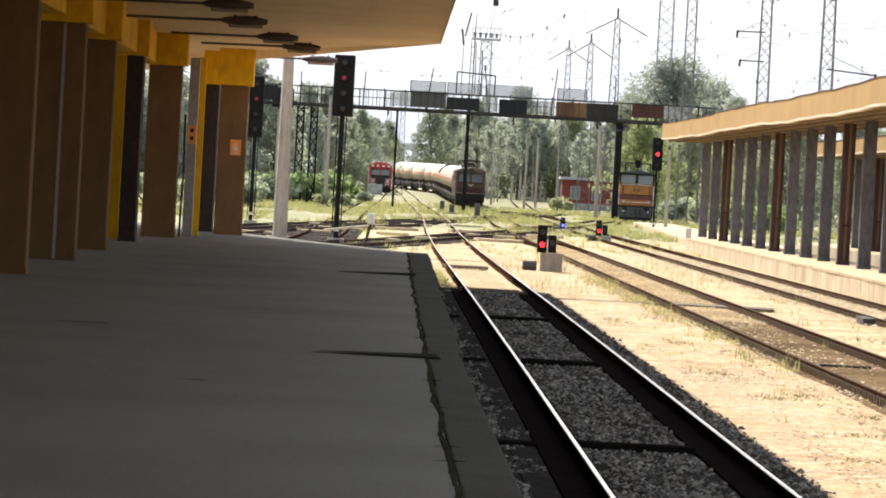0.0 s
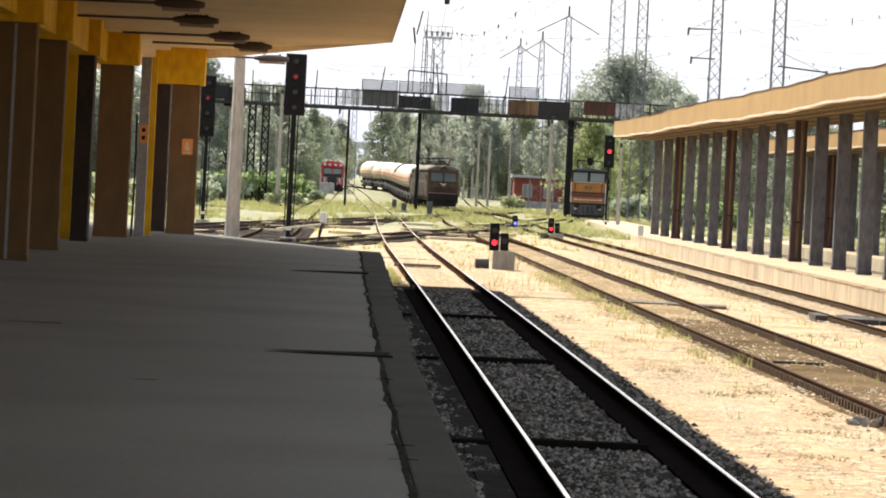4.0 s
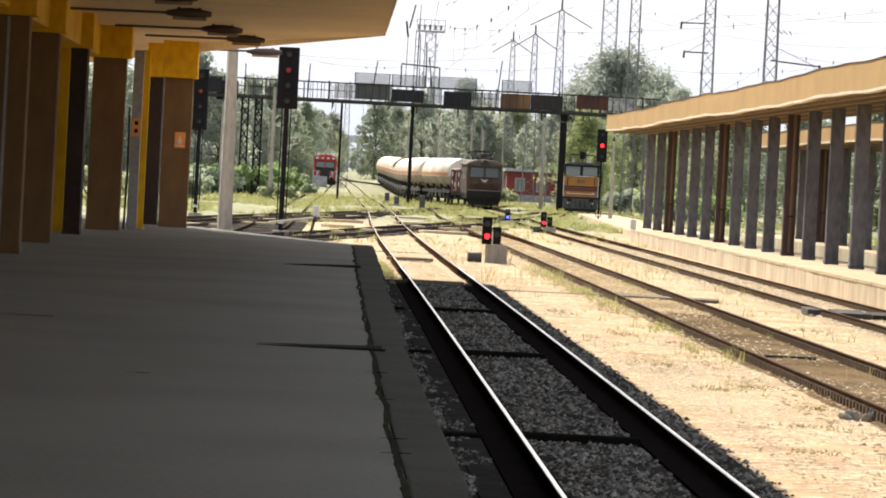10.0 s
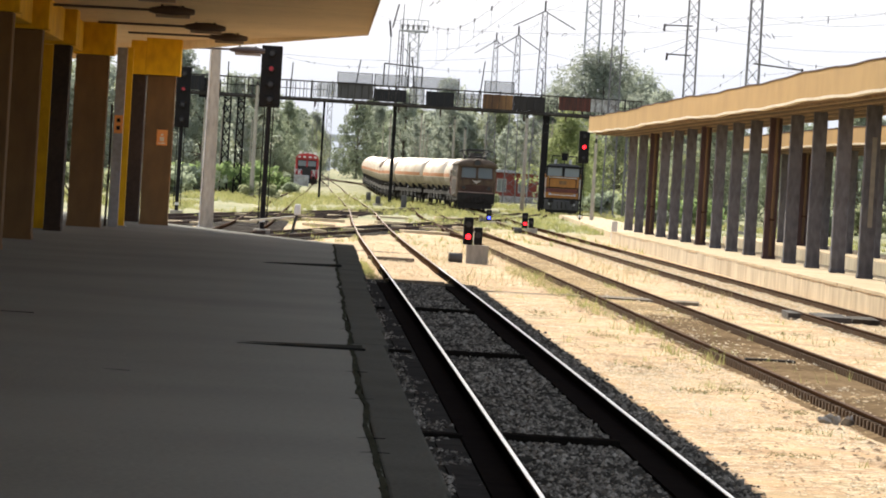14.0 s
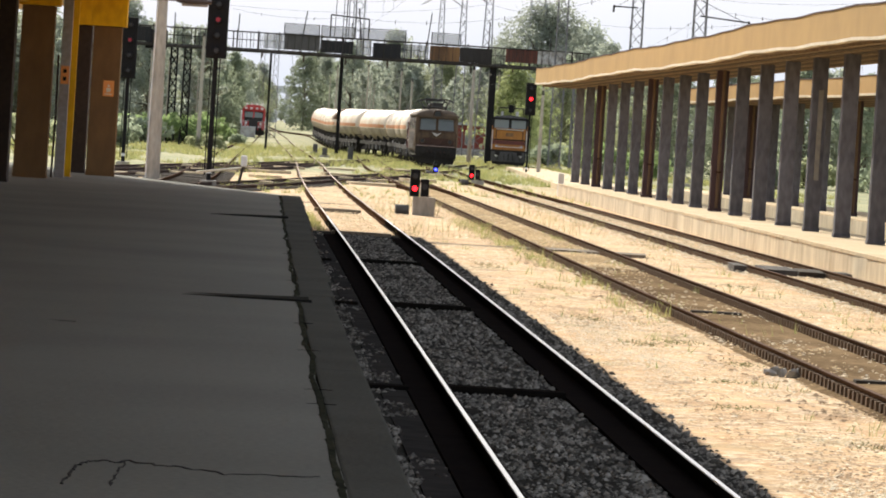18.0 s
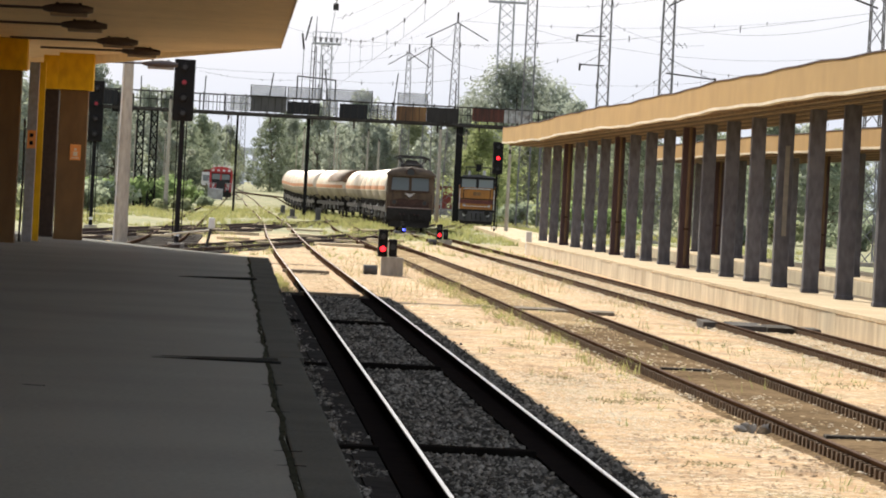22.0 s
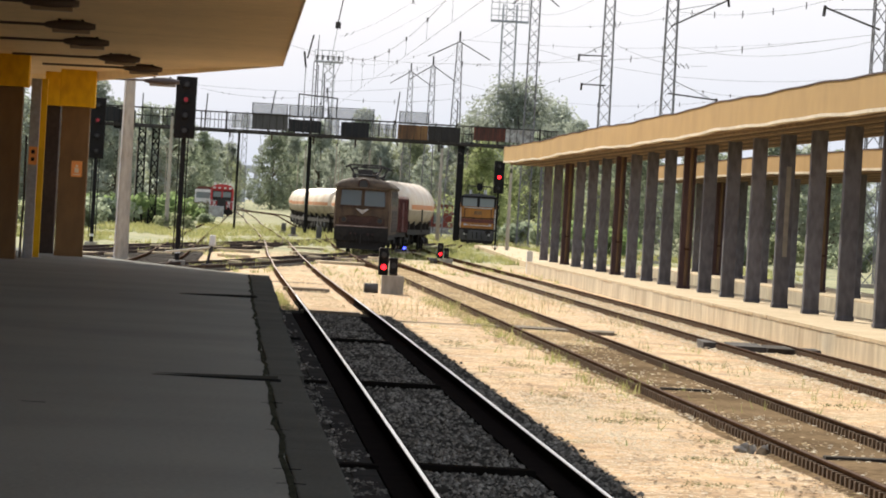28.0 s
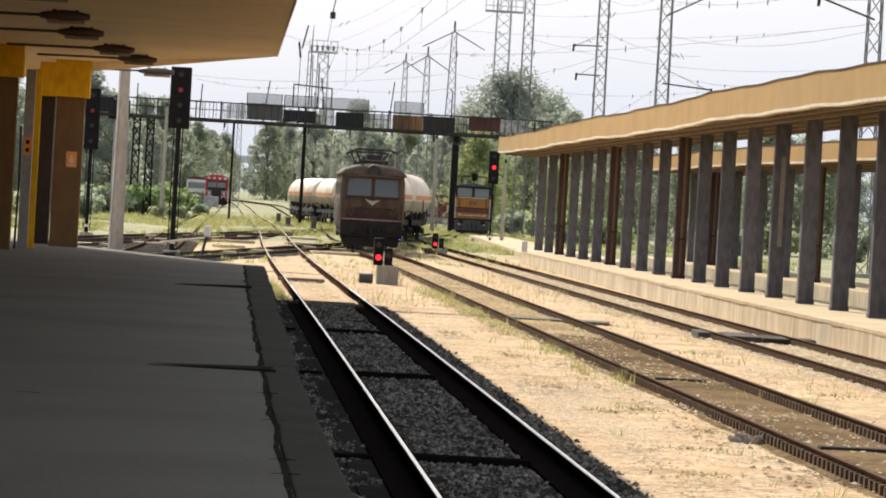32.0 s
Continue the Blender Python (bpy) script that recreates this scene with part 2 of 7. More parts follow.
M = {
    "ground": ground_mat(),
    "asphalt": mat("platform_asphalt", (0.152, 0.149, 0.126), (0.103, 0.101, 0.086), 0.85, grain=22, patch=0.28, bump=0.2, wear=0.75, spec=0.05),
    "kerb": mat("kerb_concrete", (0.088, 0.085, 0.072), (0.06, 0.058, 0.049), 0.9, grain=30, patch=0.7, bump=0.4, wear=0.9, spec=0.0),
    "seam": mat("tar_seam", (0.014, 0.013, 0.011), rough=0.9, grain=20),
    "concrete": mat("pale_concrete", (0.42, 0.375, 0.305), (0.25, 0.22, 0.18), 0.9, grain=8, patch=0.8, wear=0.8, streak=0.7),
    "platform_face": mat("stained_platform_face", (0.76, 0.66, 0.49), (0.36, 0.27, 0.175), 0.92, grain=2.4, patch=0.5, wear=0.55, streak=0.6, spec=0.0),
    "paving": mat("pale_paving", (0.66, 0.52, 0.33), (0.46, 0.35, 0.21), 0.92, grain=7, patch=0.35, wear=0.8),
    "column": mat("grey_column", (0.15, 0.144, 0.155), (0.08, 0.075, 0.08), 0.9, grain=7, patch=1.1, wear=1.0, streak=0.6, vary=0.25),
    "rust_pipe": mat("rusty_downpipe", (0.17, 0.11, 0.06), (0.09, 0.055, 0.035), 0.8, grain=8, patch=1.2, wear=0.9, streak=0.8),
    "fascia": mat("ochre_fascia", (0.45, 0.28, 0.096), (0.35, 0.21, 0.075), 0.85, grain=1.0, patch=0.3, wear=0.6),
    "trim_white": mat("white_trim", (0.75, 0.66, 0.5), (0.5, 0.42, 0.3), 0.8, grain=5, wear=0.7),
    "soffit": mat("timber_soffit", (0.27, 0.195, 0.11), (0.14, 0.1, 0.06), 0.85, grain=3, patch=0.6, wear=0.9),
    "soffit_dark": mat("dark_soffit_board", (0.13, 0.09, 0.055), (0.07, 0.05, 0.03), 0.85, grain=3, patch=0.6, wear=0.9),
    "canopy_under": mat("cream_soffit", (0.78, 0.62, 0.39), (0.63, 0.49, 0.3), 0.75, grain=3, patch=0.25, bump=0.1, wear=0.8),
    "yellow": mat("yellow_paint", (0.72, 0.41, 0.012), (0.46, 0.245, 0.012), 0.7, grain=5, patch=0.8, wear=0.8, streak=0.5),
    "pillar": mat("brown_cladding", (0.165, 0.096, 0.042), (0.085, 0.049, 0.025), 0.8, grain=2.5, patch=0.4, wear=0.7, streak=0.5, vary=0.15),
    # darker copy of the brown cladding, for pillar sides turned from the light
    "pillar_side": mat("shade_side_cladding", (0.05, 0.034, 0.025), (0.028, 0.02, 0.016), 0.7, grain=7, patch=0.7, wear=0.9),
    "grey_metal": mat("grey_metal", (0.32, 0.31, 0.3), (0.2, 0.18, 0.16), 0.6, 0.3, grain=8, wear=0.7),
    "rail_top": mat("polished_rail", (0.66, 0.64, 0.62), (0.42, 0.4, 0.38), 0.3, 0.9, grain=20, bump=0.05, wear=0.5),
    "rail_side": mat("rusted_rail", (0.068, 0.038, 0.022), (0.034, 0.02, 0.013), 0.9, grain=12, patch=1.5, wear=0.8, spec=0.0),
    # rail colour darkened for the stretch in canopy shade
    "rail_shade": mat("shaded_rail", (0.014, 0.011, 0.009), (0.007, 0.006, 0.005), 0.85, grain=12, patch=1.5, wear=0.8, spec=0.0),
    "sleeper": mat("weathered_sleeper", (0.3, 0.24, 0.17), (0.14, 0.11, 0.08), 0.95, grain=9, patch=1.5, wear=0.9, vary=0.25),
    "timber": mat("tarred_timber", (0.065, 0.05, 0.036), (0.03, 0.024, 0.02), 0.95, grain=10, patch=1.5, wear=0.9, vary=0.2),
    "stone_grey": mat("grey_ballast", (0.31, 0.285, 0.245), (0.13, 0.118, 0.1), 0.95, grain=8, patch=1.1, wear=0.9, vary=0.8, spec=0.0),
    "stone_white": mat("white_limestone", (0.9, 0.79, 0.58), (0.68, 0.53, 0.34), 0.95, grain=8, patch=2, wear=0.7, vary=0.3),
    "stone_brown": mat("brown_gravel", (0.46, 0.32, 0.19), (0.26, 0.18, 0.11), 0.95, grain=8, patch=2, wear=0.8, vary=0.4),
    "stone_pale": mat("pale_ballast", (0.82, 0.63, 0.375), (0.62, 0.44, 0.245), 0.95, grain=8, patch=2, wear=0.7, vary=0.22),
    # near-black, stands for the shade at the foot of the rails
    "shade_ballast": mat("oily_ballast", (0.010, 0.008, 0.007), (0.006, 0.005, 0.005), 0.95, grain=14, patch=2.5, wear=0.8, spec=0.0),
    "black": mat("black_paint", (0.012, 0.011, 0.011), (0.02, 0.018, 0.016), 0.8, grain=8, bump=0.1),
    "dark_steel": mat("dark_steel", (0.06, 0.054, 0.05), (0.035, 0.03, 0.027), 0.8, 0.1, grain=8, wear=0.8),
    "lattice": mat("weathered_lattice", (0.22, 0.215, 0.22), (0.13, 0.12, 0.12), 0.7, 0.3, grain=6, wear=0.7),
    "lattice_far": mat("galvanised_lattice", (0.42, 0.43, 0.45), (0.3, 0.3, 0.32), 0.6, 0.3, grain=6, wear=0.6),
    "lamp_red": mat("red_signal_light", (1.0, 0.012, 0.02), rough=0.3, bump=0, emit=3.5),
    "lamp_dimred": mat("dim_red_light", (0.2, 0.006, 0.014), rough=0.4, bump=0, emit=0.22),
    "lamp_blue": mat("blue_signal_light", (0.06, 0.08, 1.0), rough=0.3, bump=0, emit=4.0),
    "lens": glass_mat("dark_lens", (0.012, 0.012, 0.012), 0.4),
    "white_paint": mat("white_paint", (0.74, 0.72, 0.68), (0.5, 0.47, 0.42), 0.7, grain=6, patch=1.0, wear=0.7, streak=0.5),
    "panel_grey": mat("grey_panel", (0.115, 0.11, 0.105), (0.06, 0.055, 0.05), 0.75, grain=3, wear=0.8, streak=0.8),
    "panel_black": mat("black_panel", (0.03, 0.03, 0.032), rough=0.7, grain=5),
    "panel_orange": mat("orange_panel", (0.25, 0.14, 0.065), (0.1, 0.06, 0.04), 0.75, grain=3, wear=0.9, streak=0.8),
    "panel_red": mat("red_panel", (0.17, 0.06, 0.045), (0.085, 0.045, 0.036), 0.75, grain=3, wear=0.9, streak=0.8),
    "gauze": mat("pale_mesh_screen", (0.5, 0.49, 0.47), (0.24, 0.21, 0.19), 0.8, grain=5, patch=1.4, wear=0.9),
    "loco_brown": mat("brown_loco_paint", (0.118, 0.076, 0.047), (0.05, 0.035, 0.025), 0.7, grain=4, patch=0.9, wear=0.9, streak=0.5),
    "loco_soot": mat("sooty_side_sheet", (0.058, 0.043, 0.034), (0.03, 0.023, 0.02), 0.8, grain=4, patch=0.9, wear=0.9, streak=0.6),
    "loco_roof": mat("dusty_loco_roof", (0.115, 0.08, 0.052), (0.055, 0.04, 0.03), 0.8, grain=4, patch=0.9, wear=0.9),
    "loco_band": mat("dark_red_band", (0.075, 0.04, 0.03), (0.035, 0.022, 0.018), 0.7, grain=4, wear=0.8),
    "loco_under": mat("sooty_running_gear", (0.034, 0.029, 0.025), (0.018, 0.015, 0.013), 0.8, grain=6, wear=0.8),
    "stripe": mat("cream_stripe", (0.36, 0.27, 0.23), (0.17, 0.11, 0.09), 0.7, grain=6, wear=0.9),
    # pale grey base colour stands in for sky reflected in the glass
    "window": glass_mat("windscreen", (0.2, 0.22, 0.215), 0.12),
    "side_glass": glass_mat("dark_side_glass", (0.045, 0.045, 0.042), 0.2),
    "wagon_red": mat("oxide_red_wagon", (0.125, 0.043, 0.037), (0.065, 0.028, 0.026), 0.75, grain=4, patch=0.9, wear=0.9, streak=0.6),
    "wagon_roof": mat("red_brown_wagon_roof", (0.15, 0.07, 0.055), (0.08, 0.045, 0.04), 0.8, grain=4, wear=0.8),
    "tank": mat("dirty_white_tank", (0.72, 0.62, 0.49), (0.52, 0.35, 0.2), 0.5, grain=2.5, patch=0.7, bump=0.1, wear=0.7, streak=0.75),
    # underside of the tank, shade and sand-reflected light put into the colour
    "tank_low": mat("shade_toned_tank_belly", (0.44, 0.37, 0.28), (0.25, 0.2, 0.15), 0.7, grain=3, patch=0.8, bump=0.1, wear=0.8, streak=0.7),
    "tank_ring": mat("faded_tank_ring", (0.62, 0.4, 0.24), (0.6, 0.48, 0.34), 0.6, grain=3, patch=0.8, bump=0.1, wear=0.8),
    "tank_stripe": mat("orange_tank_stripe", (0.6, 0.2, 0.06), (0.5, 0.27, 0.14), 0.6, grain=3, patch=0.8, bump=0.1, wear=0.8),
    "orange": mat("orange_loco_paint", (0.42, 0.165, 0.018), (0.26, 0.1, 0.018), 0.55, grain=4, patch=0.9, wear=0.8, streak=0.5),
    "red_loco": mat("red_loco_paint", (0.55, 0.04, 0.04), (0.35, 0.03, 0.03), 0.5, grain=4, wear=0.7),
    "brick": mat("red_brickwork", (0.26, 0.07, 0.055), (0.17, 0.05, 0.04), 0.9, grain=6, wear=0.8),
    "pale_bark": mat("pale_bark", (0.42, 0.4, 0.36), (0.24, 0.22, 0.19), 0.9, grain=6, wear=0.8),
    "bark": mat("bark", (0.14, 0.11, 0.08), (0.07, 0.055, 0.04), 0.95, grain=6, wear=0.8),
    # tree leaves a to c: paled and greyed so the colour carries distance haze
    "leaf_a": leaf_mat("green_leaf", (0.29, 0.325, 0.23), (0.225, 0.26, 0.18)),
    "leaf_b": leaf_mat("haze_pale_leaf", (0.36, 0.39, 0.32), (0.29, 0.315, 0.255)),
    "leaf_c": leaf_mat("yellowish_leaf", (0.32, 0.34, 0.2), (0.25, 0.27, 0.16)),
    "leaf_fresh": leaf_mat("fresh_green_leaf", (0.22, 0.29, 0.125), (0.15, 0.21, 0.085)),
    "leaf_lime": leaf_mat("lime_green_leaf", (0.33, 0.37, 0.17), (0.25, 0.285, 0.13)),
    "grass": leaf_mat("dry_grass", (0.38, 0.355, 0.15), (0.22, 0.245, 0.09)),
    "weed": leaf_mat("dusty_weed", (0.2, 0.185, 0.09), (0.13, 0.125, 0.06)),
    "straw": leaf_mat("straw_stalk", (0.45, 0.38, 0.2), (0.3, 0.25, 0.12)),
    "sign": mat("orange_sign", (0.78, 0.30, 0.07), (0.6, 0.22, 0.06), 0.6, grain=8),
    "dirt": mat("brown_track_dirt", (0.28, 0.195, 0.112), (0.1, 0.068, 0.04), 0.95, grain=7, patch=0.5, bump=0.6, wear=1.0, spec=0.0),
    "bed_shade": mat("shade_grey_ballast_bed", (0.04, 0.037, 0.032), (0.018, 0.017, 0.015), 0.95, grain=16, patch=1.5, bump=0.8, wear=0.9, spec=0.0),
    "rust_dark": mat("dark_rusty_column", (0.095, 0.06, 0.058), (0.055, 0.036, 0.038), 0.85, grain=8, patch=1.2, wear=0.9, streak=0.8),
    "lamp_case": mat("brown_lamp_housing", (0.075, 0.05, 0.042), (0.05, 0.033, 0.028), 0.6, grain=6),
    "lamp_glass": mat("dusty_lamp_glass", (0.3, 0.23, 0.17), (0.2, 0.15, 0.11), 0.4, grain=6),
    "rail_old": mat("old_dark_rail", (0.075, 0.045, 0.032), (0.035, 0.024, 0.02), 0.9, grain=12, patch=1.5, wear=0.8),
    "clip": mat("dusty_rail_clip", (0.15, 0.09, 0.048), (0.075, 0.045, 0.026), 0.9, grain=12, wear=0.8),
    "tarred": mat("black_tarred_timber", (0.014, 0.012, 0.010), (0.008, 0.007, 0.006), 0.95, grain=10, patch=1.5, wear=0.9, spec=0.0),
    "panel_dark": mat("dark_corrugated_panel", (0.05, 0.045, 0.042), (0.028, 0.025, 0.024), 0.75, grain=3, wear=0.8, streak=0.8),
    "shield": mat("brown_sheet", (0.17, 0.105, 0.065), (0.1, 0.06, 0.04), 0.7, grain=4, patch=0.8, wear=0.8),
    "emblem": mat("worn_emblem", (0.72, 0.66, 0.6), (0.55, 0.46, 0.4), 0.6, grain=6),
    "kerb_pale": mat("patched_render", (0.26, 0.235, 0.19), (0.17, 0.15, 0.13), 0.9, grain=6, wear=0.8),
    "matting": mat("dark_walkway_boards", (0.035, 0.032, 0.029), (0.02, 0.018, 0.017), 0.95, grain=5, patch=1.5, wear=0.8, spec=0.0),
    "plaster": mat("brown_plaster", (0.2, 0.13, 0.065), (0.13, 0.085, 0.045), 0.9, grain=4, patch=0.4, wear=0.8),
    "dark_dirt": mat("oil_darkened_dirt", (0.17, 0.115, 0.07), (0.07, 0.05, 0.035), 0.95, grain=5, patch=0.7, bump=0.8, wear=1.0, spec=0.0),
    "crossing": mat("grey_crossing_mat", (0.085, 0.074, 0.066), (0.035, 0.03, 0.028), 0.9, grain=7, patch=1.2, wear=0.9),
    "pale_dirt": mat("stony_track_dirt", (0.68, 0.53, 0.35), (0.3, 0.21, 0.125), 0.95, grain=6, patch=0.45, bump=0.6, wear=0.9, spec=0.0),
    "mid_dirt": mat("sandy_track_dirt", (0.56, 0.41, 0.235), (0.17, 0.12, 0.07), 0.95, grain=6, patch=0.6, bump=0.6, wear=0.9, spec=0.0),
    "moss": mat("mossy_crack", (0.044, 0.044, 0.03), (0.014, 0.014, 0.011), 0.95, grain=25, patch=3, bump=1.0, wear=0.9, spec=0.0),
    "bridge": mat("far_overbridge", (0.55, 0.56, 0.58), (0.45, 0.46, 0.48), 0.9, grain=1),
}


def wire_mesh_mat(name, tint, open_share):
    """A fine wire mesh: much of it is open."""
    m = mat(name, tint, rough=0.7, grain=5, wear=0.5)
    n, l = m.node_tree.nodes, m.node_tree.links
    clear, mx = n.new("ShaderNodeBsdfTransparent"), n.new("ShaderNodeMixShader")
    mx.inputs[0].default_value = open_share
    l.new(n["Principled BSDF"].outputs[0], mx.inputs[1])
    l.new(clear.outputs[0], mx.inputs[2])
    l.new(mx.outputs[0], n["Material Output"].inputs[0])
    return m


M["wire_mesh"] = wire_mesh_mat("pale_wire_mesh", (0.42, 0.42, 0.4), 0.6)


# ---- helpers of the place ----
def box(bm, x0, x1, y0, y1, z0, z1, bevel=0.0):
    r = bmesh.ops.create_cube(bm, size=1)
    vs = r["verts"]
    bmesh.ops.scale(bm, vec=(x1 - x0, y1 - y0, z1 - z0), verts=vs)
    bmesh.ops.translate(bm, vec=((x0 + x1) / 2, (y0 + y1) / 2, (z0 + z1) / 2), verts=vs)
    if bevel:
        edges = list({e for v in vs for e in v.link_edges})
        bmesh.ops.bevel(bm, geom=edges, offset=bevel, segments=2, affect="EDGES", profile=0.6)


def rod(bm, a, c, r, r2=None, seg=8):
    a, c = Vector(a), Vector(c)
    way = c - a
    made = bmesh.ops.create_cone(bm, cap_ends=True, segments=seg, radius1=r, radius2=r if r2 is None else r2, depth=way.length)
    turn = Matrix.Translation((a + c) / 2) @ way.to_track_quat("Z", "Y").to_matrix().to_4x4()
    bmesh.ops.transform(bm, matrix=turn, verts=made["verts"])


def prism(bm, profile, y0, y1):
    """A closed profile in x, z, drawn out from y0 to y1."""
    a = [bm.verts.new((x, y0, z)) for x, z in profile]
    c = [bm.verts.new((x, y1, z)) for x, z in profile]
    k = len(profile)
    for i in range(k):
        bm.faces.new((a[i], a[(i + 1) % k], c[(i + 1) % k], c[i]))
    bm.faces.new(list(reversed(a)))
    bm.faces.new(c)
    bmesh.ops.recalc_face_normals(bm, faces=bm.faces)


def slab(bm, outline, z0, z1):
    """A flat slab over an outline in x, y."""
    a = [bm.verts.new((x, y, z0)) for x, y in outline]
    c = [bm.verts.new((x, y, z1)) for x, y in outline]
    k = len(outline)
    for i in range(k):
        bm.faces.new((a[i], a[(i + 1) % k], c[(i + 1) % k], c[i]))
    bm.faces.new(list(reversed(a)))
    bm.faces.new(c)
    bmesh.ops.recalc_face_normals(bm, faces=bm.faces)


def tube(bm, pts, radii, seg=6):
    """One closed tube along points, with a radius for each or for all."""
    pts = [Vector(p) for p in pts]
    if not isinstance(radii, (list, tuple)):
        radii = [radii] * len(pts)
    rings = []
    for i, p in enumerate(pts):
        way = (pts[min(i + 1, len(pts) - 1)] - pts[max(i - 1, 0)]).normalized()
        u = way.orthogonal().normalized() if abs(way.z) > 0.95 else way.cross(Vector((0, 0, 1))).normalized()
        v = u.cross(way).normalized()
        rings.append([bm.verts.new(p + (u * math.cos(a) + v * math.sin(a)) * radii[i]) for a in [2 * math.pi * k / seg for k in range(seg)]])
    for a, c in zip(rings, rings[1:]):
        for i in range(seg):
            bm.faces.new((a[i], a[(i + 1) % seg], c[(i + 1) % seg], c[i]))
    bm.faces.new(list(reversed(rings[0])))
    bm.faces.new(rings[-1])
    bmesh.ops.recalc_face_normals(bm, faces=bm.faces)


def mesh_of(name, bm, material, smooth=False):
    me = bpy.data.meshes.new(name)
    bm.to_mesh(me)
    bm.free()
    me.materials.append(M[material])
    if smooth:
        for p in me.polygons:
            p.use_smooth = True
    return me


def part(name, bm, material, parent, label="", smooth=False):
    ob = new(name, mesh_of(name, bm, material, smooth))
    ob.parent = parent
    if label:
        tagged(ob, label)
    return ob


def piece(name, me, parent, m=None):
    ob = new(name, me)
    ob.parent = parent
    if m is not None:
        ob.matrix_basis = m
    return ob


def thing(name, label, category, at=(0, 0, 0), group="", kind="", turn=0.0):
    ob = tagged(new(name), label, category, group, kind)
    ob.matrix_basis = pose(*at, 0, 0, turn)
    return ob


def B(fn, *a, **k):
    bm = bmesh.new()
    fn(bm, *a, **k)
    return bm


def boxes(*rows):
    bm = bmesh.new()
    for r in rows:
        box(bm, *r)
    return bm


def rods(*rows):
    bm = bmesh.new()
    for r in rows:
        rod(bm, *r)
    return bm


def stuff(name, label, category, verts, faces, material, parent=None):
    me = bpy.data.meshes.new(name)
    me.from_pydata(verts, [], faces)
    me.materials.append(M[material])
    ob = new(name, me)
    if parent is None:
        tagged(ob, label, category, "", "stuff")
    else:
        ob.parent = parent
        tagged(ob, label, "", "", "stuff")
    return ob


rng = np.random.default_rng(7)

# ---- ground ----
def rise(y):
    """The land climbs gently beyond the yard."""
    return 0.0 if y < 440 else 0.005 * (y - 440) if y < 1000 else 2.8 + 0.001 * (y - 1000)


def ground_sheet():
    xs = [-2500, -600, -200, -80, -40, -25, -15] + [i * 0.8 for i in range(-14, 36)] + [32, 40, 60, 90, 150, 300, 800, 2500]
    ys = [-2500, -500, -100, -30, -5, 5, 12] + [18 + i * 2.0 for i in range(0, 135)] + [300, 340, 380, 430, 480, 540, 620, 720, 900, 1400, 2000, 3000]
    verts = []
    for y in ys:
        for x in xs:
            z = -0.17 + 0.05 * noise.noise((x * 0.5, y * 0.2, 0)) + 0.02 * noise.noise((x * 1.7, y * 1.1, 3))
            if 4.4 < x < 13 and y < 175:
                z = -0.17 + 0.25 * (z + 0.17)
            if 0.4 < x < 4.5 and y < 99:
                z = -0.19
            if y > 170:
                z += 0.12 * max(0.0, noise.noise((x * 0.13, y * 0.03, 9))) * min(1, (y - 170) / 70)
            verts.append((x, y, z + rise(y)))
    k = len(xs)
    faces = [(j * k + i, j * k + i + 1, (j + 1) * k + i + 1, (j + 1) * k + i) for j in range(len(ys) - 1) for i in range(k - 1)]
    me = bpy.data.meshes.new("ground")
    me.from_pydata(verts, [], faces)
    me.materials.append(M["ground"])
    for p in me.polygons:
        p.use_smooth = True
    tagged(new("ground", me), "pale dusty ballast ground with dry grass beyond", "ground", "", "structure")


ground_sheet()

# ---- station platform under the near canopy ----
EDGE = 0.98
platform = thing("platform_near", "grey asphalt platform with a cracked concrete kerb", "platform", kind="structure")
part("deck", B(slab, [(-16, -25), (0.6, -25), (0.6, 18), (0.58, 36), (0.68, 57.6), (0.76, 79.2), (0.9, 107.82), (-3.7, 124.74), (-16, 165.6)], -0.3, 0.5), "asphalt", platform, "worn grey asphalt")
for x0, x1, y, w in ((-0.55, 0.75, 43.29, 0.14), (-0.6, 0.86, 80.82, 0.24), (-3.6, -2.9, 48.24, 0.05), (-1.6, -1.35, 36.36, 0.03)):
    part("joint", B(tube, [(x0, y + 0.15, 0.498), (x0 + (x1 - x0) * 0.4, y + 0.05, 0.5), (x1, y, 0.5)], [w * 0.05, w * 0.14, w * 0.2], 6), "seam", platform, "open tar joint across the deck")


def lifted_joint(bm, x0, x1, y0, y1, h):
    a, b1, b2, c = [bm.verts.new(p) for p in ((x0, y0 + 0.4, 0.503), (x1, y0, 0.503), (x1, y0, 0.503 + h), (x1, y1, 0.503))]
    bm.faces.new((a, b1, b2))
    bm.faces.new((a, b2, c))
    bm.faces.new((b1, c, b2))
    bm.faces.new((a, c, b1))
    bmesh.ops.recalc_face_normals(bm, faces=bm.faces)


def ragged(pts, r):
    """A crack: the line broken into short uneven steps, with uneven width."""
    out, width = [], []
    for (x, y, z), (x1, y1, z1) in zip(pts, pts[1:]):
        for k in range(9):
            w = r * random.uniform(0.3, 1.2)
            out.append((x + (x1 - x) * k / 9 + random.gauss(0, 0.006), y + (y1 - y) * k / 9 + random.gauss(0, 0.05), z + 0.002 - w * 0.6))
            width.append(w)
    return out, width


# kerb colour on these asphalt strips puts in the shade of their front edge
for yy in (43.47, 81.18):
    part("lifted_joint", B(lifted_joint, -0.55, 0.72 if yy < 60 else 0.84, yy, yy + 1.1, 0.045), "kerb", platform, "heaved strip of asphalt at a joint, darkened for its shaded front")
